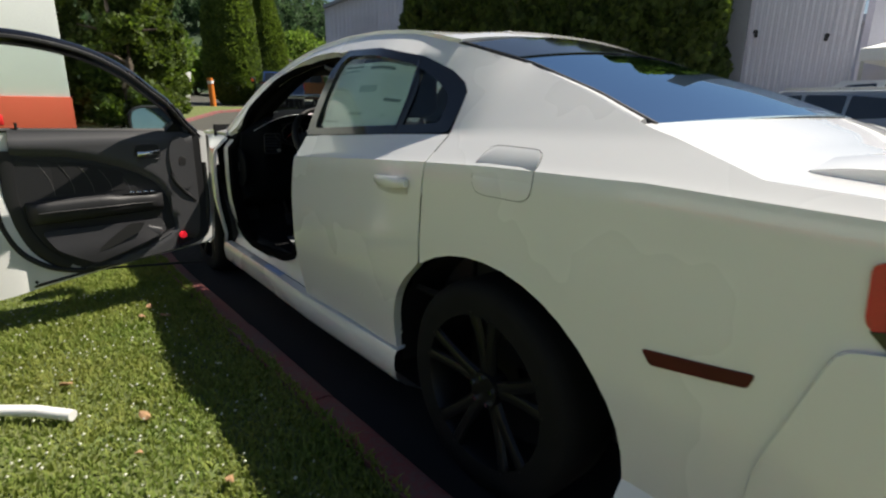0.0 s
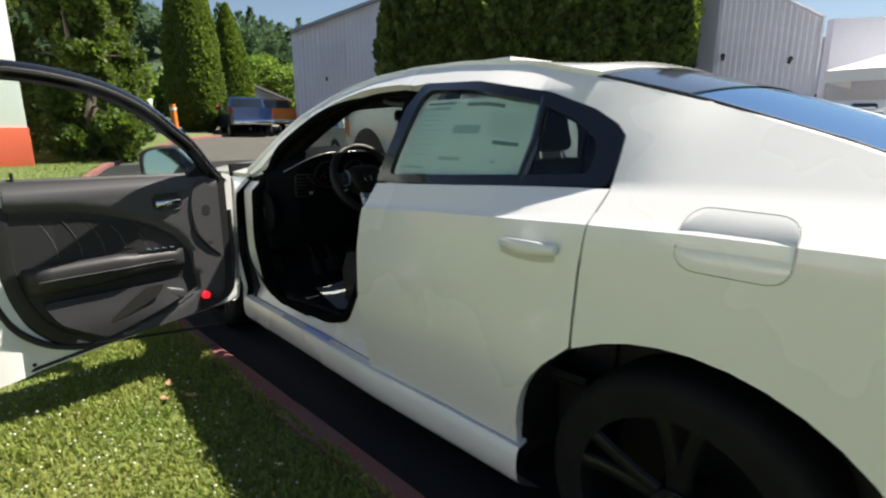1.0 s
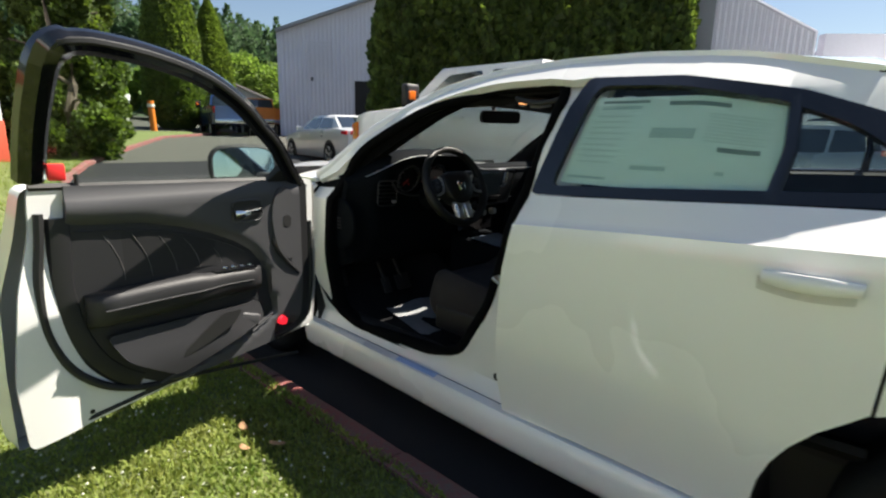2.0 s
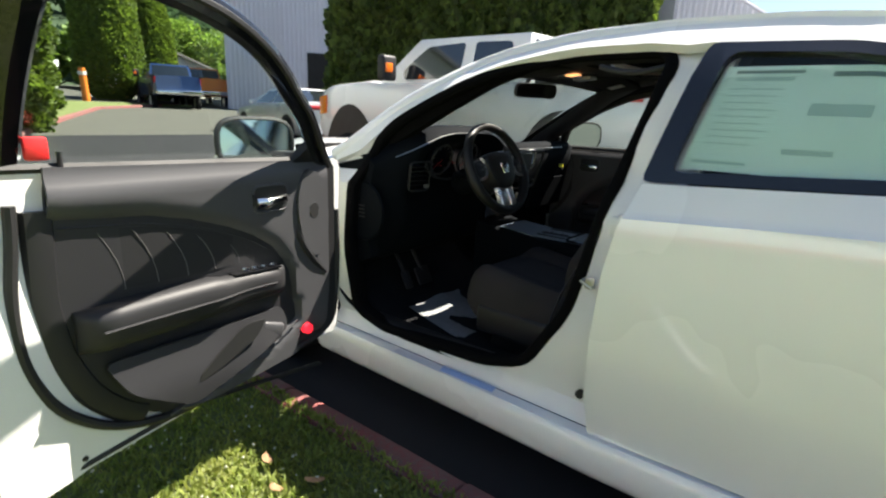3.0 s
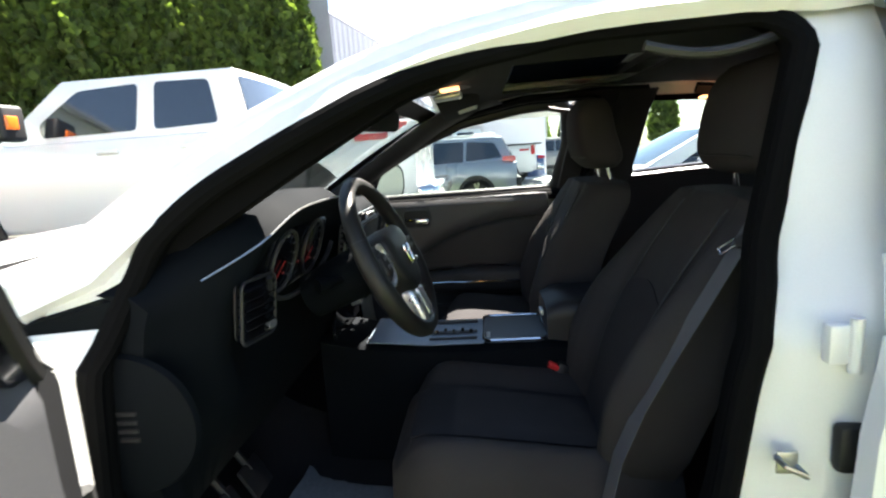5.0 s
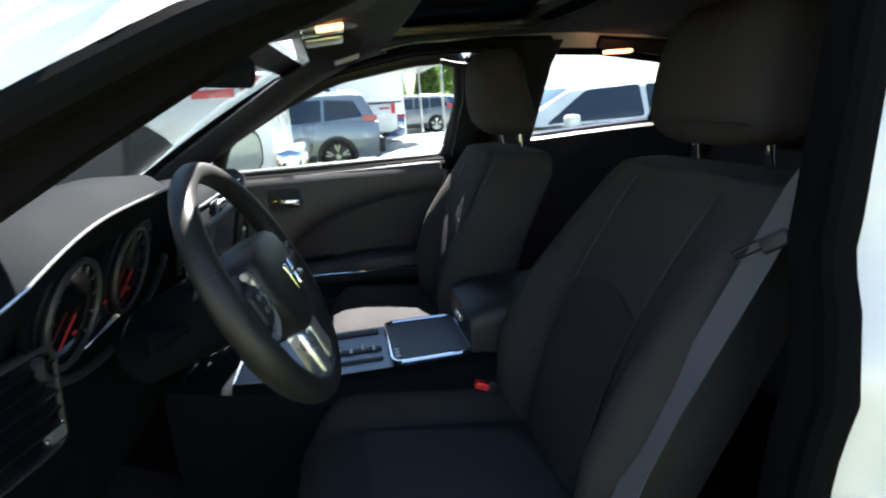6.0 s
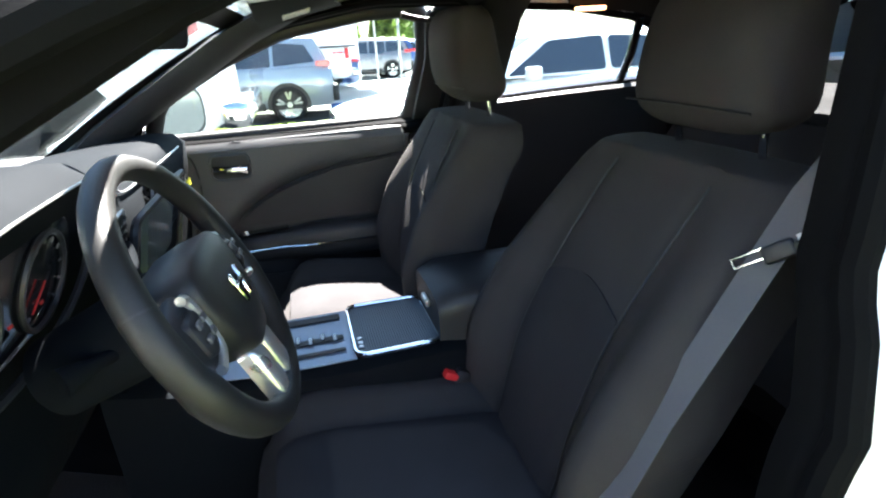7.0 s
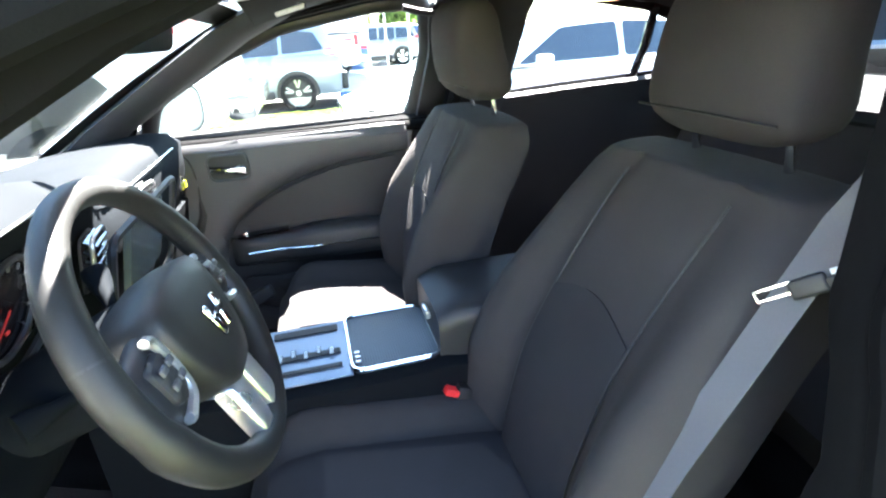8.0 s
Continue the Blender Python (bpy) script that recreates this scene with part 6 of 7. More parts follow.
strap("seat_belt", [(-0.70, 1.235, 1.275), (-0.676, 1.262, 1.210), (-0.657, 1.290, 1.145), (-0.653, 1.344, 1.047), (-0.649, 1.398, 0.948), (-0.645, 1.452, 0.850), (-0.648, 1.505, 0.755), (-0.655, 1.552, 0.650), (-0.665, 1.585, 0.52)], 0.043, "grey webbing of the driver's seat belt")
bx = Vector((0.62, 0.45, -0.55)).normalized()
bz = Vector((-0.45, 0.75, 0.30))
bz = (bz - bx * bz.dot(bx)).normalized()
TM = Matrix.Translation((-0.666, 1.327, 1.084)) @ Matrix((bx, bz.cross(bx), bz)).transposed().to_4x4() @ Matrix.Scale(0.66, 4)
bm = B()
box(bm, (0, 0, 0.004), (0.058, 0.034, 0.014), 0.006, 3)
box(bm, (-0.038, 0.004, 0.004), (0.030, 0.020, 0.010), 0.004, 2)
bmesh.ops.transform(bm, matrix=TM, verts=bm.verts)
tongue = part("belt_tongue", bm, BLACK, car, "black belt tongue with a chrome blade")
bm = B()
for dy in (-0.009, 0.009):
    box(bm, (0.052, dy - 0.006, 0.006), (0.062, 0.005, 0.003), 0.001, 1)
box(bm, (0.082, -0.006, 0.006), (0.006, 0.023, 0.003), 0.001, 1)
bmesh.ops.transform(bm, matrix=TM, verts=bm.verts)
part("tongue_blade", bm, CHROME, tongue)
bm = B()
box(bm, (-0.052, -0.012, 0.006), (0.030, 0.010, 0.003), 0.001, 1)
bmesh.ops.transform(bm, matrix=TM, verts=bm.verts)
part("tongue_label", bm, LABEL, tongue)
bm = B()
box(bm, (-0.70, 1.24, 1.25), (0.02, 0.05, 0.06), 0.008, 2)
part("belt_guide", bm, BLACK, car, "black belt guide on the pillar")

# ---- roof fittings ----
bm = B()
rings = []
for k in range(7):
    t = k / 6
    y = 2.02 - 0.24 * t
    w, z = 0.13 - 0.02 * t, ip(y, (1.74, 1.478), (2.02, 1.445))
    rings.append([(w * math.cos(a) * 1.0, y, z + 0.04 - 0.045 * (math.sin(a) ** 0.6 if math.sin(a) > 0 else 0)) for a in (math.pi * j / 12 for j in range(13))])
over = part("overhead_console", loft(bm, rings), TRIM, car, "grey overhead console with reading lamps", 50)
for x in (-0.075, 0.075):
    bm = B()
    box(bm, (x, 1.885, 1.447), (0.075, 0.09, 0.016), 0.007, 3, pose(0, 0, 0, -6, 0, 0))
    part("reading_lamp", bm, SATIN if x > 0 else LENS, over, "reading lamp lens")
bm = B()
box(bm, (-0.078, 1.87, 1.452), (0.055, 0.055, 0.006), 0.002, 1, pose(0, 0, 0, -6, 0, 0))
part("lamp_glow", bm, LAMPGLOW, over, "lit amber reading lamp")
for x, s in ((-0.38, -1), (0.38, 1)):
    bm = B()
    box(bm, (x, 1.86, 1.443), (0.40, 0.15, 0.018), 0.008, 3, pose(0, 0, 0, -14, s * 5, 0))
    part("sun_visor", bm, HEADLINER, car, "dark sun visor folded up")
bm = B()
box(bm, (0.33, 1.83, 1.425), (0.06, 0.07, 0.003), 0.001, 1, pose(0, 0, 0, -14, 5, 0))
part("visor_label", bm, LABEL, car, "white warning label on the visor")
bm = B()
mm = Matrix.Translation((0.02, 2.105, 1.388)) @ pose(0, 0, 0, 8, 0, -24)
rl = rounded([(-0.122, -0.034), (0.122, -0.034), (0.122, 0.034), (-0.122, 0.034)], 0.026, 5)
loft(bm, [[mm @ Vector((x * f, y, z * f)) for x, z in rl] for f, y in ((1.0, 0.0), (1.02, 0.012), (0.9, 0.03), (0.5, 0.04))])
rv = part("interior_mirror", bm, BLACK, car, "interior mirror in a black shell", 50)
bm = B()
slab(bm, [(x * 0.95, z * 0.93) for x, z in rl], (0, -0.003, 0), (1, 0, 0), (0, 0, 1), 0.002)
bmesh.ops.transform(bm, matrix=mm, verts=bm.verts)
part("mirror_glass", bm, MIRROR, rv)
bm = B()
tube(bm, [mm @ Vector((0, 0.03, 0.0)), (0.02, 2.16, 1.43), (0.0, 2.13, 1.452)], 0.012, 8)
part("mirror_arm", bm, BLACK, rv)
for s in (-1, 1):
    bm = B()
    tube(bm, [(s * 0.655, 1.50 - 0.22 * t, 1.43 - 0.02 * math.sin(math.pi * t)) for t in (k / 6 for k in range(7))], 0.010, 8)
    part("grab_handle", bm, TRIM, car, "grab handle at the roof edge")
bm = B()
box(bm, (0.60, 0.86, 1.425), (0.04, 0.10, 0.012), 0.005, 2)
part("rear_lamp", bm, LAMPGLOW, car, "small lit lamp at the roof edge")

# window sheet behind the rear side pane: a dealer's printed form
def sheet_pt(a, b, d=0.0):
    y, z = 0.58 + (1 - a) * (0.580 - 0.055 * b), 1.150 + 0.262 * b - 0.03 * b * smooth(0.55, 1.0, a) + 0.0
    return (-(XS(y, z) - 0.024 - d), y, z)


bm = B()
grid(bm, lambda u, v: sheet_pt(u, v), 12, 8, 0.0006)
sheet = part("window_sheet", bm, PAPER, car, "large pale green printed sheet inside the rear window")


def bar(a0, a1, b0, b1, m):
    bm = B()
    grid(bm, lambda u, v: sheet_pt(a0 + (a1 - a0) * u, b0 + (b1 - b0) * v, -0.0015), 4, 1, 0.0)
    part("print_bar", bm, m, sheet)


for a0, a1, b0, b1, m in ((0.44, 0.74, 0.90, 0.945, INKDARK), (0.40, 0.62, 0.55, 0.66, INK), (0.74, 0.92, 0.44, 0.49, INKDARK), (0.36, 0.54, 0.20, 0.25, INK), (0.06, 0.30, 0.86, 0.90, INK), (0.03, 0.25, 0.07, 0.10, INK), (0.76, 0.80, 0.20, 0.24, INK), (0.05, 0.33, 0.93, 0.96, INKDARK)):
    bar(a0, a1, b0, b1, m)
for k in range(9):
    bar(0.05, 0.28 - 0.02 * (k % 3), 0.78 - 0.065 * k, 0.79 - 0.065 * k, INK)
    bar(0.66, 0.94 - 0.03 * (k % 2), 0.82 - 0.035 * k, 0.828 - 0.035 * k, INK)
bm = B()
tube(bm, [sheet_pt(a, b, -0.001) for a, b in ((0.02, 0.04), (0.02, 0.96))], 0.0012, 4)
part("sheet_border", bm, INK, sheet)
# floor mat
bm = B()
grid(bm, lambda u, v: (-0.62 + 0.40 * v + 0.05 * u, 2.02 + 0.36 * u, 0.302 + 0.045 * u * u + 0.008 * math.sin(9 * v + 3 * u)), 8, 8, 0.002)
tagged(part("paper_floor_mat", bm, MAT_RUG), "crumpled grey paper mat on the driver's floor", "floor mat")
for x in (-0.40, -0.52):
    bm = B()
    box(bm, (x, 2.44, 0.46), (0.055 if x < -0.45 else 0.10, 0.012, 0.09), 0.006, 2, pose(0, 0, 0, -30, 0, 0))
    tube(bm, [(x, 2.45, 0.48), (x, 2.55, 0.62), (x, 2.62, 0.75)], 0.010, 6)
    part("pedal", bm, BLACK, car, "black pedal")

# ---- other vehicles ----
def vehicle(name, label, category, at, turn, p, group=""):
    """A parked vehicle facing +y in its own frame, its rear axle at y = 0."""
    root = thing(name, label, category, group=group)
    paint, glassm = p["paint"], p.get("glass", GLASS_SHADE)
    W, r = p["w"], p["r"]
    zb, low, ya, yz = p["belt"], p["low"], p["back"], p["nose"]
    def hw(y):
        return W * (1 - 0.16 * max(0, (y - (yz - 0.55)) / 0.55) ** 2 - 0.10 * max(0, ((ya + 0.35) - y) / 0.35) ** 2)
    # lower body: a loft of sections along the length, its top following bonnet, belt and deck
    ys = [ya + (yz - ya) * k / 34 for k in range(35)]
    bm = B()
    rings = []
    for y in ys:
        t, w = ip(y, *p["top"]), hw(y)
        nose = max(0, (y - (yz - 0.25)) / 0.25) ** 2 * 0.10 + max(0, (ya + 0.2 - y) / 0.2) ** 2 * 0.08
        half = [(w - 0.07, low + nose), (w - 0.02, low + 0.06 + nose), (w, low + 0.55 * (t - low)), (w - 0.012, t - 0.10), (w - 0.05, t - 0.015), (w - 0.14, t + 0.012), (w * 0.4, t + 0.035)]
        rings.append([(-x, y, z) for x, z in half] + [(x, y, z) for x, z in half[::-1]])
    body = part("body", loft(bm, rings), paint, root, p.get("body_label", ""), 40)
    # greenhouse
    if p.get("cab"):
        for cab in p["cab"]:
            (b0, t0, t1, b1), top, wt = cab["y"], cab["z"], cab["wt"]
            bm = B()
            z0 = cab.get("z0", zb)
            rings = []
            for f in (0, 0.25, 0.5, 0.75, 0.93, 1.0):
                g = f if f < 1 else 0.97
                wi = (W - 0.10) + (wt - W + 0.10) * (f if f < 1 else 1.25)
                y0, y1 = b0 + (t0 - b0) * f, b1 + (t1 - b1) * f
                z = z0 + (top - z0) * g + (0.03 if f == 1 else 0)
                n = 10
                ring = []
                for k in range(n + 1):
                    s = 2 * k / n - 1
                    ring.append((wi * s, y1 + 0.12 * (1 - s * s) * (1 - 0.5 * f), z))
                for k in range(n + 1):
                    s = 1 - 2 * k / n
                    ring.append((wi * s, y0 - 0.08 * (1 - s * s) * (1 - 0.5 * f), z))
                rings.append(ring)
            part("cab", loft(bm, rings), paint, root, "", 50)
            def sidex(z):
                f = (z - z0) / (top - z0)
                return (W - 0.10) + (wt - W + 0.10) * f + 0.004
            for pane in cab["panes"]:
                for s in (-1, 1):
                    part("side_window", panel(B(), rounded(pane, 0.05, 3), lambda y, z: sidex(z) + 0.001, 0.3, 0.006, side=s), glassm, root, "dark side window")
            for which in (0, 1):
                def screen(u, v):
                    f, s = 0.10 + 0.80 * u, (2 * v - 1) * 0.90
                    wi = (W - 0.10) + (wt - W + 0.10) * f
                    z = z0 + (top - z0) * f
                    if which:
                        return (wi * s, b1 + (t1 - b1) * f + 0.12 * (1 - s * s) * (1 - 0.5 * f) + 0.006, z + 0.004)
                    return (wi * s, b0 + (t0 - b0) * f - 0.08 * (1 - s * s) * (1 - 0.5 * f) - 0.006, z + 0.004)
                part("windscreen" if which else "rear_window", grid(B(), screen, 6, 10, 0.004), p.get("screen", glassm), root)
    for yy in (0.0, p["base"]):
        for s in (-1, 1):
            # dark wheel opening and wheel
            bm = B()
            ar = p.get("arch", r + 0.07)
            arc = [(yy + ar * math.cos(a), max(low - 0.02, r + ar * math.sin(a) * p.get("archz", 1.0))) for a in (radians(d) for d in range(-20, 201, 12))]
            panel(bm, arc, lambda y, z: W + 0.004, 0.4, 0.03, side=s)
            part("wheel_arch", bm, BLACK, root, "dark wheel opening")
            build_wheel(root, s * (W - 0.085), yy, r, r, 0.22, p.get("rim", SATIN), s, 5, "wheel with a " + p.get("rim_word", "silver") + " rim")
    for lampd in p.get("lamps", ()):
        nm, pts, m, lab = lampd
        for s in (-1, 1):
            part(nm, panel(B(), rounded(pts, 0.02, 2), lambda y, z: hw(y) + 0.008, 0.3, 0.03, side=s), m, root, lab)
    for nm, c, size, m, lab, both in p.get("boxes", ()):
        for s in ((-1, 1) if both else (1,)):
            bm = B()
            box(bm, (c[0] * s, c[1], c[2]), size, min(size) * 0.3, 3)
            part(nm, bm, m, root, lab)
    root.matrix_basis = pose(*at, 0, 0, turn)
    return root


SEDAN = dict(paint=PAINT, w=0.93, r=0.34, belt=1.02, low=0.22, back=-1.05, nose=3.95, base=3.05,
             top=((-1.05, 1.02), (-0.4, 1.08), (0.5, 1.05), (2.2, 0.98), (2.7, 0.96), (3.5, 0.87), (3.95, 0.70)),
             cab=[dict(y=(-0.55, 0.35, 1.75, 2.62), z=1.44, wt=0.60, panes=[[(0.05, 1.07), (0.28, 1.34), (1.02, 1.39), (1.06, 1.05)], [(1.12, 1.05), (1.09, 1.39), (1.72, 1.36), (2.25, 1.04)]])],
             lamps=[("tail_lamp", [(-1.02, 0.90), (-0.80, 0.92), (-0.80, 1.0), (-1.02, 1.0)], RED, "red rear lamp"), ("headlamp", [(3.55, 0.66), (3.90, 0.62), (3.88, 0.72), (3.55, 0.79)], CHROME, "clear headlamp")],
             boxes=[("door_mirror", (1.02, 2.05, 1.06), (0.20, 0.12, 0.14), PAINT, "door mirror", True), ("tail_band", (0, -1.075, 0.95), (1.55, 0.05, 0.10), RED, "red lamp band", False), ("door_handle", (0.935, 0.55, 0.90), (0.03, 0.18, 0.035), PAINT, "", True), ("door_handle", (0.935, 1.55, 0.88), (0.03, 0.18, 0.035), PAINT, "", True)])
SUV = dict(paint=SILVER, w=0.93, r=0.37, belt=1.08, low=0.30, back=-0.95, nose=3.62, base=2.70,
           top=((-0.95, 1.05), (-0.5, 1.10), (2.1, 1.08), (2.7, 1.05), (3.3, 0.97), (3.62, 0.80)),
           cab=[dict(y=(-0.88, -0.62, 1.45, 2.45), z=1.66, wt=0.66, panes=[[(-0.62, 1.18), (-0.45, 1.52), (0.18, 1.58), (0.22, 1.13)], [(0.28, 1.12), (0.25, 1.58), (0.95, 1.60), (1.0, 1.11)], [(1.06, 1.11), (1.02, 1.60), (1.42, 1.57), (2.10, 1.12)]])],
           lamps=[("tail_lamp", [(-0.92, 1.07), (-0.62, 1.10), (-0.62, 1.20), (-0.92, 1.20)], RED, "red rear lamp"), ("headlamp", [(3.2, 0.84), (3.55, 0.78), (3.55, 0.86), (3.2, 0.93)], CHROME, "clear headlamp")],
           boxes=[("door_mirror", (1.03, 1.95, 1.14), (0.20, 0.12, 0.16), BLACK, "black door mirror", True), ("roof_rail", (0.62, 0.45, 1.72), (0.04, 1.9, 0.04), SATIN, "roof rail", True), ("bumper", (0, -0.98, 0.55), (1.72, 0.14, 0.34), BLACK, "dark rear bumper", False), ("body_cladding", (0.90, 1.35, 0.36), (0.10, 1.75, 0.16), BLACK, "dark sill cladding", True), ("door_handle", (0.935, 0.62, 1.0), (0.03, 0.18, 0.035), SILVER, "", True)])
TRUCK = dict(paint=PAINT, w=1.00, r=0.46, belt=1.60, low=0.78, back=-1.06, nose=4.35, base=3.45, arch=0.56, archz=1.55,
             top=((-1.06, 1.60), (0.45, 1.60), (0.60, 1.62), (2.85, 1.62), (3.0, 1.66), (3.9, 1.60), (4.3, 1.50), (4.35, 1.2)),
             cab=[dict(y=(0.45, 0.58, 2.25, 2.95), z=2.17, wt=0.80, z0=1.60, panes=[[(0.72, 1.70), (0.80, 2.10), (1.32, 2.11), (1.34, 1.68)], [(1.52, 1.68), (1.48, 2.11), (2.08, 2.08), (2.48, 1.80), (2.46, 1.67)]])],
             lamps=[("tail_lamp", [(-1.02, 1.30), (-0.90, 1.30), (-0.90, 1.58), (-1.02, 1.58)], RED, "red rear lamp"), ("headlamp", [(4.0, 1.18), (4.3, 1.16), (4.3, 1.42), (4.0, 1.45)], AMBER, "headlamp with amber marker")],
             boxes=[("towing_mirror", (1.16, 2.52, 1.80), (0.26, 0.14, 0.32), BLACK, "black towing mirror", True), ("mirror_marker", (1.20, 2.44, 1.80), (0.12, 0.03, 0.12), AMBER, "amber mirror lamp", True), ("rear_bumper", (0, -1.16, 0.92), (1.9, 0.22, 0.20), CHROME, "chrome step bumper", False), ("side_step", (1.0, 1.75, 0.72), (0.10, 1.9, 0.06), BLACK, "black side step", True), ("door_handle", (1.005, 0.95, 1.50), (0.04, 0.20, 0.04), PAINT, "", True), ("door_handle", (1.005, 1.75, 1.50), (0.04, 0.20, 0.04), PAINT, "", True), ("decal", (0.997, -0.70, 1.46), (0.012, 0.30, 0.06), RED, "red plain decal bar", True), ("bed_rail", (0.95, -0.42, 1.625), (0.10, 1.6, 0.05), BLACK, "black bed rail cap", True)])


def with_paint(base, paint, **more):
    d = dict(base)
    d["paint"] = paint
    d.update(more)
    return d


truck = vehicle("pickup_truck", "tall white crew-cab pickup truck parked beyond the sedan", "pickup truck", (4.0, 3.45, 0.01), 0, TRUCK)
white_car = vehicle("parked_sedan", "white sedan with dark windows parked alongside", "car", (4.83, -2.48, -0.04), 0, with_paint(SEDAN, PAINT, top=((-1.05, 1.02), (-0.4, 1.08), (0.5, 1.05), (2.2, 0.98), (2.6, 0.95), (3.3, 0.83), (3.95, 0.70))))
suv = vehicle("suv", "silver-blue compact SUV with dark lower cladding", "car", (11.45, 1.95, -0.05), 0, SUV)
ahead = vehicle("parked_sedan", "silver sedan parked ahead, its red rear lamps showing", "car", (7.15, 13.0, rise(13.0) - 0.06), -10, with_paint(SEDAN, mat("pale_silver_paint", (0.62, 0.63, 0.63), 0.3, 0.3, 0.03, 1, 900, 0.01, 0.0004, coat=0.8)))
blue = vehicle("pickup_truck", "dark blue pickup truck parked far up the lot", "pickup truck", (9.3, 26.2, rise(26) - 0.25), -14, with_paint(TRUCK, BLUE))
orange = vehicle("van", "orange service truck parked beside the blue pickup", "truck", (12.0, 28.5, rise(28) - 0.25), -14, with_paint(TRUCK, ORANGE))
far_cars = [((19.5, 0.5), 0, SEDAN, BLUE), ((24.5, -2.6), 4, SUV, GREYCAR), ((27.0, -3.4), 4, SUV, BLUE), ((29.5, -4.2), 4, SEDAN, GREYCAR), ((32.0, -5.0), 4, SUV, SILVER), ((35.0, -6.0), 4, SEDAN, GREYCAR), ((15.6, 1.2), 0, TRUCK, PAINT)]
for (x, y), turn, base, paint in far_cars:
    vehicle("far_car", "car standing in the far sales row", "car", (x, y, -0.2 if base is TRUCK else 0.0), turn, with_paint(base, paint), "far sales row")
# small things on the near white bonnet and in the lot
bm = B()
box(bm, (4.3, 0.80, 0.83), (0.09, 0.09, 0.004), 0.001, 1)
tagged(part("red_sticker", bm, REDBUTTON), "small red sticker on the white bonnet", "sticker")
root = thing("striped_post", "short blue-and-white striped marker post by the grass", "post", (8.1, 1.15, 0.0))
for k in range(6):
    bm = B()
    cyl(bm, (8.1 + 0.02 * k, 1.15, 0.08 * k), (8.1 + 0.02 * (k + 1), 1.15, 0.08 * (k + 1)), 0.13, 0.12, 18)
    part("band", bm, BLUE if k % 2 else LABEL, root)


# ---- trees ----
def foliage(name, n, shape, size, material, seed, parent, label="", squash=0.5):
    """A crown of many small leaf clumps; shape(random) gives a place and its outward direction."""
    rnd = random.Random(seed)
    vs, fs = [], []
    for i in range(n):
        p, o = shape(rnd)
        s = size * rnd.uniform(0.5, 1.3)
        a = Vector((rnd.uniform(-1, 1), rnd.uniform(-1, 1), rnd.uniform(-0.4, 1))).normalized()
        d = (Vector(o) + a * 0.8).normalized()
        e = d.cross(Vector((rnd.uniform(-1, 1), rnd.uniform(-1, 1), rnd.uniform(-1, 1)))).normalized()
        p = Vector(p)
        k = len(vs)
        tip = p + d * s
        f = d.cross(e)
        vs += [p - e * s * 0.30, p + e * s * 0.30, p + e * s * 0.42 + d * s * 0.55 + f * s * 0.15, tip, p - e * s * 0.42 + d * s * 0.55 - f * s * 0.15]
        fs += [(k, k + 1, k + 2, k + 4), (k + 4, k + 2, k + 3)]
    me = bpy.data.meshes.new(name)
    me.from_pydata([tuple(v) for v in vs], [], fs)
    me.materials.append(material)
    ob = new(name, me)
    if parent is not None:
        ob.parent = parent
        ob.matrix_parent_inverse = parent.matrix_basis.inverted()
    if label:
        ob["label"] = label
    return ob


def trunk(root, x, y, z0, h, r, seed, limbs=0, spread=1.0):
    rnd = random.Random(seed)
    bm = B()
    pts = [(x + rnd.uniform(-0.06, 0.06) * k, y + rnd.uniform(-0.06, 0.06) * k, z0 - 0.1 + h * k / 6) for k in range(7)]
    tube(bm, pts, [r * (1.25 - 0.17 * k) for k in range(7)], 9)
    for k in range(limbs):
        t = 0.2 + 0.7 * k / limbs
        a = k * 2.4
        p = Vector(pts[int(t * 6)])
        q = p + Vector((math.cos(a) * spread, math.sin(a) * spread, 0.35 * spread))
        tube(bm, [p, (p + q) / 2 + Vector((0, 0, 0.1)), q], [r * 0.4, r * 0.28, r * 0.1], 6)
    part("trunk", bm, BARK, root)


def cone_shape(x, y, z0, h, r, seed, full=0.35, tipped=1.0, rough=0.28):
    """An uneven spire."""
    def f(rnd):
        t = rnd.random() ** 1.15
        a = rnd.uniform(0, 2 * math.pi)
        prof = (min(1, (t + 0.03) / 0.12) ** 0.6) * (1 - t ** (1.2 + tipped)) ** 0.9
        wob = 1 + rough * noise.noise((math.cos(a) * 1.6 + seed, math.sin(a) * 1.6, t * h * 0.55)) + 0.36 * rough * noise.noise((math.cos(a) * 4 + seed, math.sin(a) * 4, t * h * 2.0))
        rr = r * prof * wob * (1 - full * rnd.random() ** 2.2)
        return (x + rr * math.cos(a), y + rr * math.sin(a), z0 + h * t), (math.cos(a) * 0.7, math.sin(a) * 0.7, 0.7)
    return f


def clump_shape(blobs):
    """Several leafy masses with gaps between them."""
    def f(rnd):
        (x, y, z), r = blobs[rnd.randrange(len(blobs))]
        v = Vector((rnd.gauss(0, 1), rnd.gauss(0, 1), rnd.gauss(0, 0.8))).normalized()
        k = r * (0.62 + 0.45 * rnd.random()) * (1 + 0.3 * noise.noise((x + v.x * 2, y + v.y * 2, z + v.z * 2)))
        return (x + v.x * k, y + v.y * k, z + v.z * k * 0.85), (v.x, v.y, v.z + 0.3)
    return f


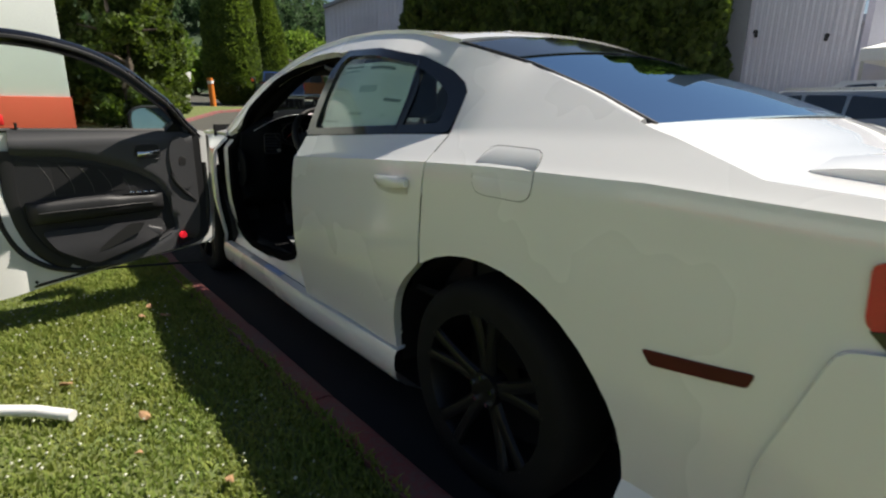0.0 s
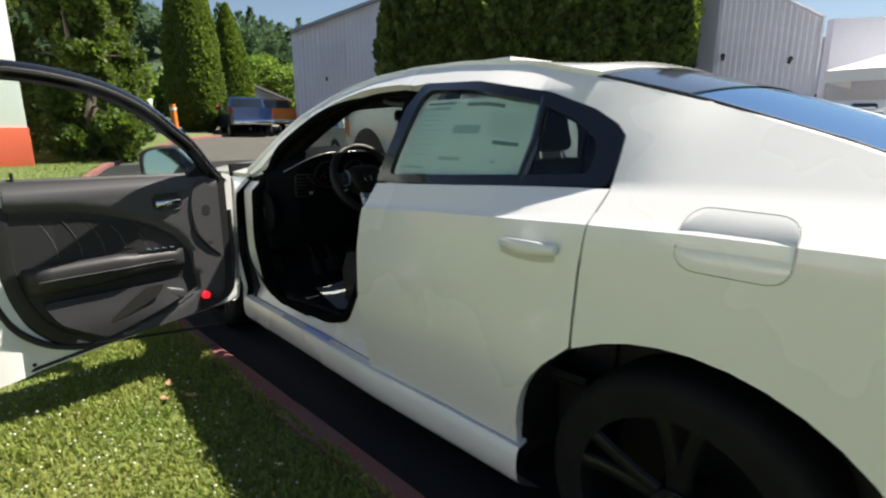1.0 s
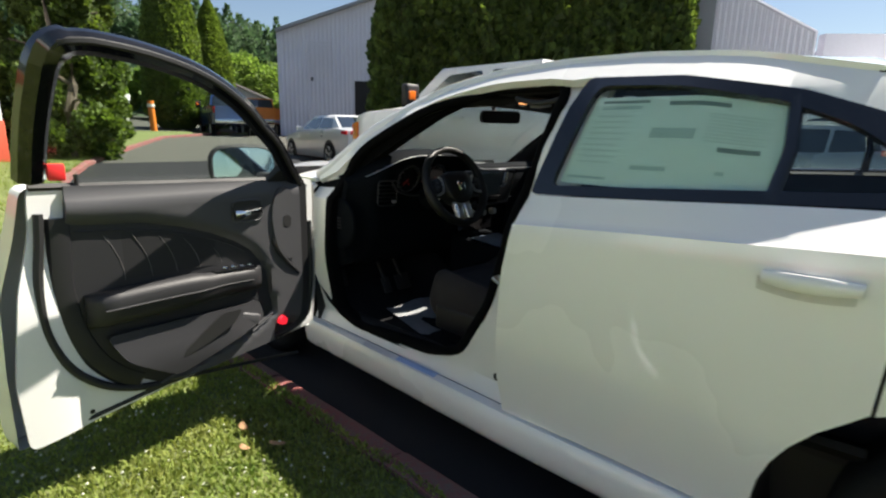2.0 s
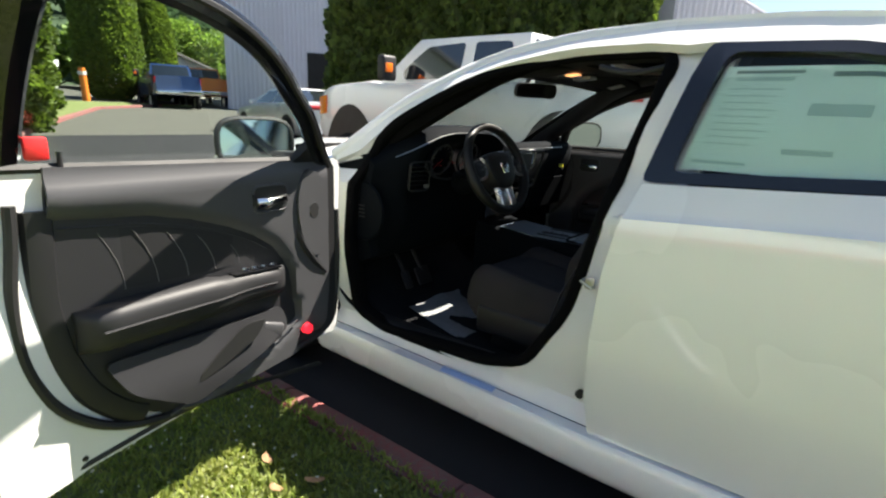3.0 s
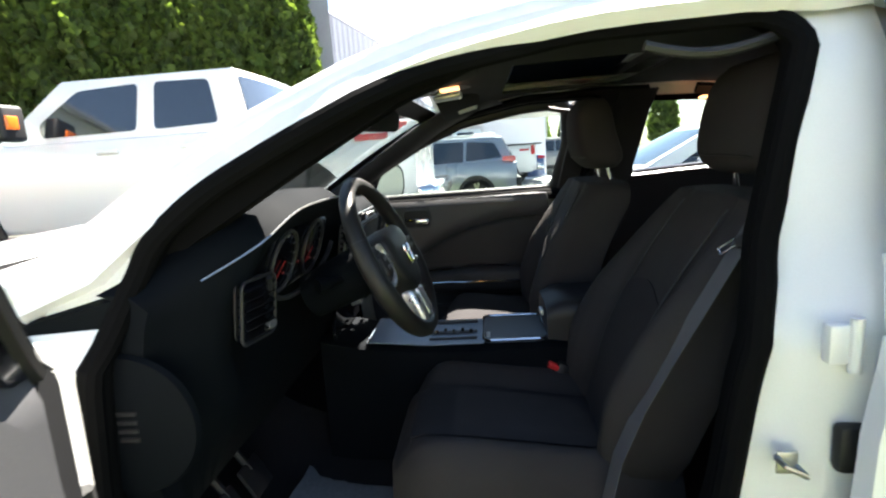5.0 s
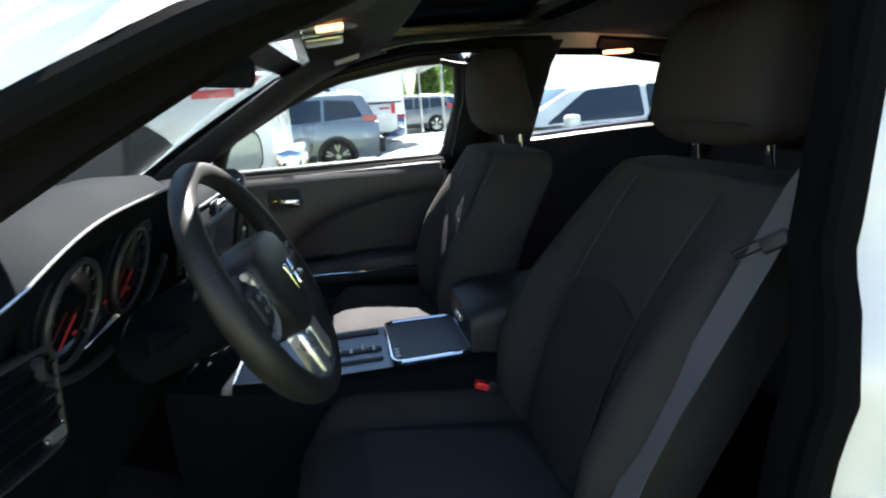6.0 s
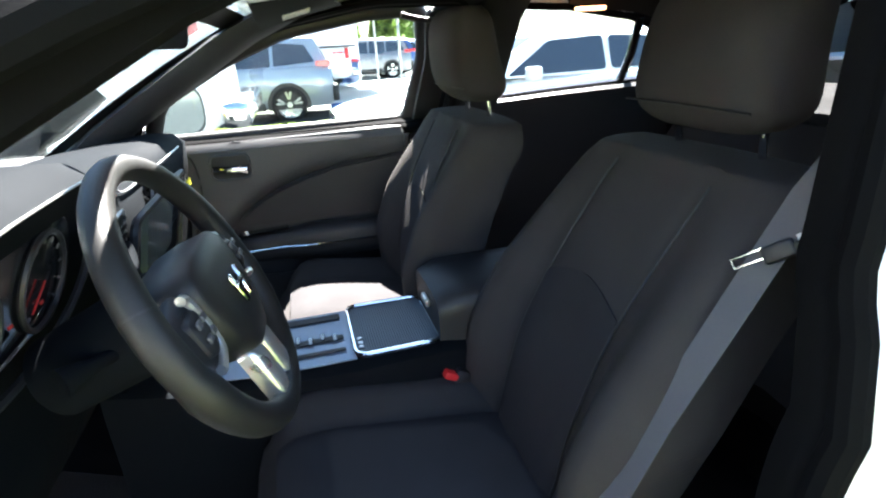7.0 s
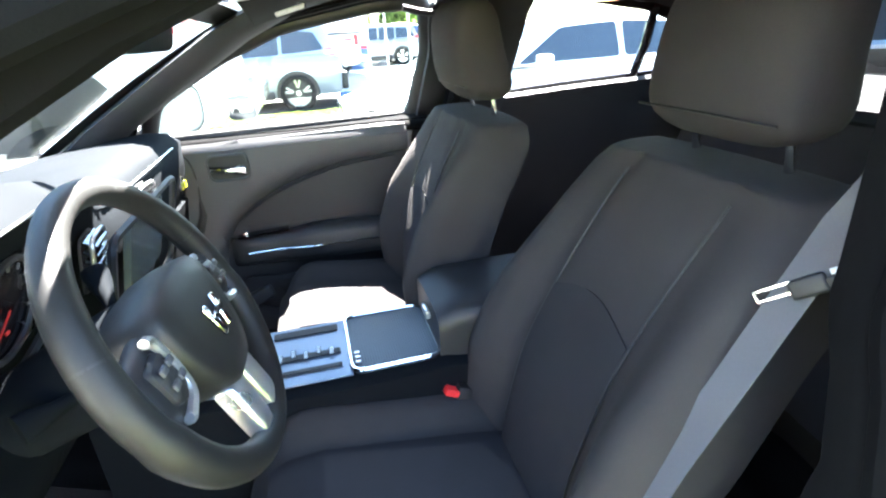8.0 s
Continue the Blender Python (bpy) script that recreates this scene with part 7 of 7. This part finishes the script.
# the tall hedge of conifers behind the truck
random.seed(21)
for i in range(8):
    t = i / 7
    x, y = 10.1 + 5.2 * t, 13.9 - 5.9 * t
    z0, h, r = rise(y), random.uniform(6.9, 7.8), random.uniform(1.15, 1.4)
    root = thing("conifer", "tall dense dark green conifer in a hedge row", "tree", (x, y, z0), "hedge row")
    trunk(root, x, y, z0, 6, 0.16, i)
    foliage("crown", 24000, cone_shape(x, y, z0 + 0.1, h, r, i * 3.1, 0.45, 2.6), 0.24, LEAF_DARK, 100 + i, root)
# clipped cypresses up the road
for k, (x, y, h, r) in enumerate(((8.35, 30.8, 10.2, 1.5), (10.75, 31.6, 7.0, 1.2))):
    z0 = rise(y)
    root = thing("cypress", "clipped green cypress spire at the kerb", "tree", (x, y, z0), "cypresses")
    trunk(root, x, y, z0, 4, 0.16, 40 + k)
    foliage("crown", 46000, cone_shape(x, y, z0 + 0.05, h, r, 7.7 * k + 1, 0.12, 1.3, 0.10), 0.13, LEAF_CYPRESS, 140 + k, root)
# ragged trees on the verge
verge = [(0.55, 15.2, 4.6, 1.1), (0.9, 17.4, 6.2, 1.5), (2.2, 21.0, 6.5, 1.4), (-0.6, 17.8, 7.0, 1.6), (3.5, 25.5, 6.0, 1.2), (1.5, 19.5, 4.6, 1.2), (3.9, 27.5, 6.5, 1.2)]
for k, (x, y, h, r) in enumerate(verge):
    z0 = rise(y)
    root = thing("verge_tree", "ragged dark evergreen tree with gaps, on the verge", "tree", (x, y, z0), "verge trees")
    trunk(root, x, y, z0, h * 0.8, 0.14, 60 + k, 7, r * 0.7)
    rnd = random.Random(k)
    blobs = [((x + rnd.uniform(-0.8, 0.8) * r * (1 - 0.5 * q / 15), y + rnd.uniform(-0.8, 0.8) * r * (1 - 0.5 * q / 15), z0 + h * (0.06 + 0.92 * q / 15)), r * rnd.uniform(0.28, 0.5) * (1.1 - 0.45 * q / 15)) for q in range(16)]
    foliage("crown", 22000, clump_shape(blobs), 0.115, LEAF_DARK, 160 + k, root)
# light broadleaf bushes and the wooded hill behind
for k, (x, y, h, r) in enumerate(((14.5, 45, 4.6, 2.8), (18.6, 46, 5.2, 3.0), (22.8, 46, 5.4, 3.0), (10.5, 47, 4.8, 3.0), (29, 44, 6, 3.6))):
    z0 = rise(min(y, 40))
    root = thing("broadleaf_tree", "light green leafy tree at the foot of the hill", "tree", (x, y, z0), "hill foot trees")
    trunk(root, x, y, z0, h * 0.6, 0.18, 80 + k, 5, r * 0.5)
    rnd = random.Random(50 + k)
    blobs = [((x + rnd.uniform(-1, 1) * r, y + rnd.uniform(-1, 1) * r, z0 + h * rnd.uniform(0.25, 0.95)), r * rnd.uniform(0.3, 0.55)) for q in range(14)]
    foliage("crown", 12000, clump_shape(blobs), 0.26, LEAF_LIGHT, 180 + k, root)


def hill_forest():
    """The wooded hillside: one mass of spires over a rising slope."""
    bm = B()
    def slope(u, v):
        x, y = -70 + 190 * u, 52 + 75 * v
        return (x, y, 1.0 + 21 * v ** 0.8 + 2.5 * noise.noise((x * 0.03, y * 0.03, 0)))
    grid(bm, slope, 30, 14)
    tagged(part("hillside", bm, LEAF_FAR), "wooded hillside beyond the lot", "hill", kind="structure")
    rnd = random.Random(9)
    vs, fs = [], []
    for i in range(260):
        u, v = rnd.random(), rnd.random()
        x, y, z = slope(u, v)
        h, r = rnd.uniform(5, 9.5) * (0.75 + 0.25 * v), rnd.uniform(1.3, 2.4)
        conical = rnd.random() < 0.6
        sh = cone_shape(x, y, z - 0.5, h, r, i, 0.5, 0.3) if conical else clump_shape([((x + rnd.uniform(-1.5, 1.5), y + rnd.uniform(-1.5, 1.5), z + h * rnd.uniform(0.2, 0.6)), r * 0.9) for q in range(5)])
        for j in range(420):
            p, o = sh(rnd)
            s = rnd.uniform(0.35, 0.8)
            e = Vector((rnd.uniform(-1, 1), rnd.uniform(-1, 1), rnd.uniform(-1, 1))).normalized() * s
            d = Vector(o).normalized() * s
            k = len(vs)
            p = Vector(p)
            vs += [tuple(p - e * 0.5), tuple(p + e * 0.5), tuple(p + d)]
            fs.append((k, k + 1, k + 2))
    me = bpy.data.meshes.new("far_woods")
    me.from_pydata(vs, [], fs)
    me.materials.append(LEAF_FAR)
    tagged(new("far_woods", me), "dense mixed woods on the far hillside", "woods", kind="stuff")


hill_forest()


# ---- buildings ----
def corrugated(name, a, b, z0, za, zb, material, pitch=0.22, depth=0.03, parent=None, label=""):
    """A ribbed metal wall from a to b in plan, its eaves at za and zb."""
    a, b = Vector((*a, 0)), Vector((*b, 0))
    d = (b - a)
    n = int(d.length / pitch)
    out = Vector((d.y, -d.x, 0)).normalized()
    prof = []
    for k in range(n):
        for f, o in ((0.0, 0.0), (0.40, 0.0), (0.52, 1.0), (0.88, 1.0)):
            prof.append(((k + f) / n, o * depth))
    prof.append((1.0, 0.0))
    lo = [a + d * t + out * o + Vector((0, 0, z0)) for t, o in prof]
    hi = [a + d * t + out * o + Vector((0, 0, za + (zb - za) * t)) for t, o in prof]
    bm = B()
    vl, vh = [bm.verts.new(p) for p in lo], [bm.verts.new(p) for p in hi]
    for k in range(len(lo) - 1):
        bm.faces.new((vl[k], vl[k + 1], vh[k + 1], vh[k]))
    bm.normal_update()
    bmesh.ops.solidify(bm, geom=list(bm.faces), thickness=0.05)
    return part(name, bm, material, parent, label, 20)


def wall_lamp(root, p, out):
    bm = B()
    o = Vector((*out, 0)).normalized()
    p = Vector(p)
    box(bm, p + o * 0.05, (0.09, 0.09, 0.10), 0.02)
    tube(bm, [p + o * 0.06, p + o * 0.20 + Vector((0, 0, 0.08)), p + o * 0.42 + Vector((0, 0, 0.06))], [0.03, 0.06, 0.07], 8)
    part("wall_lamp", bm, BLACK, root, "dark wall lamp")


warehouse = thing("warehouse", "white ribbed-metal warehouse with a pitched gable and dark doorway", "building", (14, 25, 1.0))
A0, A1, A2 = (12.15, 26.6), (19.0, 22.5), (25.8, 18.4)
corrugated("gable_wall", A0, A1, 0.6, 6.30, 9.4, SHEET2, parent=warehouse, label="ribbed gable wall")
corrugated("gable_wall", A1, A2, 0.6, 9.4, 6.3, SHEET2, parent=warehouse)
corrugated("side_wall", (18.5, 37.0), A0, 0.6, 6.30, 6.30, SHEET, parent=warehouse, label="ribbed side wall")
bm = B()
pts = [(*A0, 6.3), (*A1, 9.4), (*A2, 6.3)]
back = [(x + 6.3, y + 10.4, z) for x, y, z in pts]
loft(bm, [[(x - 0.3, y - 0.3, z + 0.06) for x, y, z in pts], [(x, y, z + 0.06) for x, y, z in back]], cap=False, closed=False)
bm.normal_update()
bmesh.ops.solidify(bm, geom=list(bm.faces), thickness=0.15)
part("roof", bm, GREYWALL, warehouse, "grey metal roof")
d = (Vector(A1) - Vector(A0)).normalized()
o2 = Vector((d.y, -d.x))
def on_gable(t, z, o=0.04):
    q = Vector(A0) + d * t + o2 * o
    return Vector((q.x, q.y, z))
bm = B()
slab(bm, [(0, 0), (1.5, 0), (1.5, 3.0), (0, 3.0)], on_gable(3.95, 1.0, 0.01), (d.x, d.y, 0), (0, 0, 1), 0.06)
part("doorway", bm, DARKHOLE, warehouse, "dark open doorway")
bm = B()
for k in range(9):
    slab(bm, [(0, 0.20 * k), (1.2, 0.20 * k), (1.2, 0.20 * k + 0.12), (0, 0.20 * k + 0.12)], on_gable(1.55, 4.3, 0.03), (d.x, d.y, 0), (0, 0, 1), 0.03)
part("louvre", bm, SHEET2, warehouse, "faint louvre panel")
wall_lamp(warehouse, on_gable(1.7, 3.95), (o2.x, o2.y))

hall = thing("metal_hall", "white ribbed-metal hall with a sloping eave and wall lamps", "building", (17, 5, 0))
C0, C1 = (16.3, 6.55), (17.2, 3.85)
dd = (Vector(C1) - Vector(C0)).normalized()
C00 = Vector(C0) - dd * 0.75
Cend = Vector(C0) + dd * 2.75
corrugated("front_wall", C0, tuple(Cend), 0.0, 6.1, 4.45, SHEET, 0.16, 0.025, hall, "bright ribbed front wall")
bm = B()
slab(bm, [(0, 0), (0.75, 0), (0.75, 8.0), (0, 8.0)], (C00.x, C00.y, 0), (dd.x, dd.y, 0), (0, 0, 1), 0.25)
part("corner_wall", bm, GREYWALL, hall, "grey corner wall")
bm = B()
slab(bm, [(0, 0), (7.0, 0), (7.0, 4.6), (0, 4.45)], (Cend.x + 0.4, Cend.y - 0.2, 0), (0.72, -0.69, 0), (0, 0, 1), -0.3)
part("side_wing", bm, SHEET2, hall, "plain lavender-grey side wing")
bm = B()
tube(bm, [(C0[0], C0[1], 6.12), (Cend.x, Cend.y, 4.46), (Cend.x, Cend.y, 0.2)], 0.07, 6)
part("gutter", bm, SHEET2, hall)
oo = (dd.y, -dd.x)
for t, z in ((0.25, 3.45), (2.05, 3.25)):
    q = Vector(C0) + dd * t
    wall_lamp(hall, (q.x, q.y, z), oo)

shop = thing("shop_building", "pale green plastered building with a red painted base band", "building", (-3, 15, 0.4))
bm = B()
box(bm, (-8.9, 17.6, 4.0), (16.3, 6.0, 6.2), 0.02)
part("wall", bm, STUCCO, shop, "pale plaster wall")
bm = B()
box(bm, (-8.9, 17.58, 0.75), (16.34, 6.06, 1.25), 0.02)
part("base_band", bm, REDBAND, shop, "red painted base band")
bm = B()
box(bm, (-8.9, 17.6, 7.15), (16.7, 6.4, 0.2), 0.03)
part("roof", bm, GREYWALL, shop)
# Unseen block added to close the lot and show in the paint's reflections.
backdrop = thing("backdrop_wall", "unseen pale block with a red base, added beyond the lawn for reflections", "building", (-34, -6, 0))
bm = B()
box(bm, (-34.0, -6.0, 2.2), (6.0, 40.0, 4.4), 0.02)
part("wall", bm, STUCCO, backdrop)
bm = B()
box(bm, (-33.97, -6.0, 0.6), (6.06, 40.06, 1.2), 0.02)
part("base_band", bm, REDBAND, backdrop)
bm = B()
box(bm, (-34.0, -6.0, 4.5), (6.4, 40.4, 0.2), 0.03)
part("roof", bm, GREYWALL, backdrop)

house = thing("small_house", "small cream house with a low grey gable roof", "house", (14.5, 38, 1.3))
bm = B()
z0 = 1.35
slab(bm, [(-3.2, 0), (2.8, 0), (2.8, 2.25), (0, 3.2), (-3.2, 2.25)], (14.6, 38, z0), (1, 0, 0), (0, 0, 1), -6)
part("wall", bm, CREAM, house, "cream gable wall")
bm = B()
loft(bm, [[(14.6 - 3.5, y, z0 + 2.17), (14.6, y, z0 + 3.24), (14.6 + 3.1, y, z0 + 2.17)] for y in (37.7, 44.3)], cap=False, closed=False)
bm.normal_update()
bmesh.ops.solidify(bm, geom=list(bm.faces), thickness=0.14)
part("roof", bm, ROOFING, house, "grey shingle roof")
bm = B()
slab(bm, [(-1.6, 0), (1.4, 0), (1.4, 1.7), (-1.6, 1.7)], (14.4, 37.96, z0), (1, 0, 0), (0, 0, 1), 0.05)
part("garage_door", bm, DARKHOLE, house, "dark garage opening")

post = thing("marker_post", "orange marker post with a white stripe at the kerb", "post", (6.6, 29.0, rise(29)))
bm = B()
cyl(bm, (6.6, 29.0, rise(29) - 0.1), (6.55, 29.0, rise(29) + 1.45), 0.16, 0.14, 16)
part("tube", bm, ORANGE, post)
bm = B()
cyl(bm, (6.56, 29.0, rise(29) + 1.15), (6.555, 29.0, rise(29) + 1.3), 0.165, 0.162, 16)
part("stripe", bm, LABEL, post)
sign = thing("white_board", "leaning white board among the verge trees", "board", (4.9, 27.0, rise(27)))
bm = B()
box(bm, (4.9, 27.0, rise(27) + 0.85), (0.25, 0.06, 1.7), 0.01, 2, pose(0, 0, 0, 0, 8, 0))
part("panel", bm, LABEL, sign)

tent = thing("canopy_tent", "white peaked canopy tent on poles in the sales lot", "tent", (17, 1.6, 0))
bm = B()
cx, cy, w = 17.2, 0.9, 2.3
rings = []
for f, z in ((1.0, 2.45), (1.0, 2.75), (0.8, 2.92), (0.5, 3.2), (0.2, 3.65), (0.03, 4.0)):
    rings.append([(cx + w * f * sx, cy + w * f * sy, z) for sx, sy in ((-1, -1), (0, -1.0), (1, -1), (1.0, 0), (1, 1), (0, 1.0), (-1, 1), (-1.0, 0))])
part("canopy", loft(bm, rings, cap=False), CANVAS, tent, "white canvas canopy", 50)
for sx in (-1, 1):
    for sy in (-1, 1):
        bm = B()
        cyl(bm, (cx + w * sx * 0.97, cy + w * sy * 0.97, 0), (cx + w * sx * 0.97, cy + w * sy * 0.97, 2.6), 0.04, seg=10)
        part("pole", bm, STEEL, tent)
showroom = thing("showroom", "pale grey showroom building across the sales lot", "building", (32, 4, 0))
bm = B()
box(bm, (33.0, 6.0, 2.6), (8, 9.5, 5.2), 0.03)
part("wall", bm, SHEET2, showroom)
bm = B()
box(bm, (32.9, 5.9, 5.25), (9.2, 11.0, 0.35), 0.04)
part("roof_edge", bm, SHEET, showroom, "white flat roof edge")
for k in range(3):
    bm = B()
    box(bm, (28.97, 3.0 + 2.8 * k, 1.7), (0.08, 2.0, 2.4), 0.02)
    part("window", bm, GLASS_SHADE, showroom, "dark shop window")
# street trees and lamp posts beyond the far sales row
for k, (x, y) in enumerate(((48, -6.5), (52, -9.5), (60, -3.5), (66, -11), (46, -14), (70, -6), (44, 3.0), (58, 2.0))):
    root = thing("street_tree", "narrow street tree far beyond the sales rows", "tree", (x, y, 0), "street trees")
    trunk(root, x, y, 0, 3, 0.12, 300 + k)
    foliage("crown", 1800, cone_shape(x, y, 0.9, 4.6 + (k % 3), 1.1 + 0.2 * (k % 2), k, 0.4, 1.2), 0.4, LEAF_LIGHT if k % 2 else LEAF_DARK, 320 + k, root)
for k, (x, y) in enumerate(((40, -3.2), (44, -8.5))):
    lp = thing("lamp_post", "tall thin lamp post in the sales lot", "lamp post", (x, y, 0), "lot lamps")
    bm = B()
    cyl(bm, (x, y, 0), (x, y, 7.5), 0.09, 0.06, 10)
    part("pole", bm, STEEL, lp)
    bm = B()
    box(bm, (x, y, 7.5), (0.3, 0.9, 0.12), 0.03)
    part("lamp_head", bm, STEEL, lp)
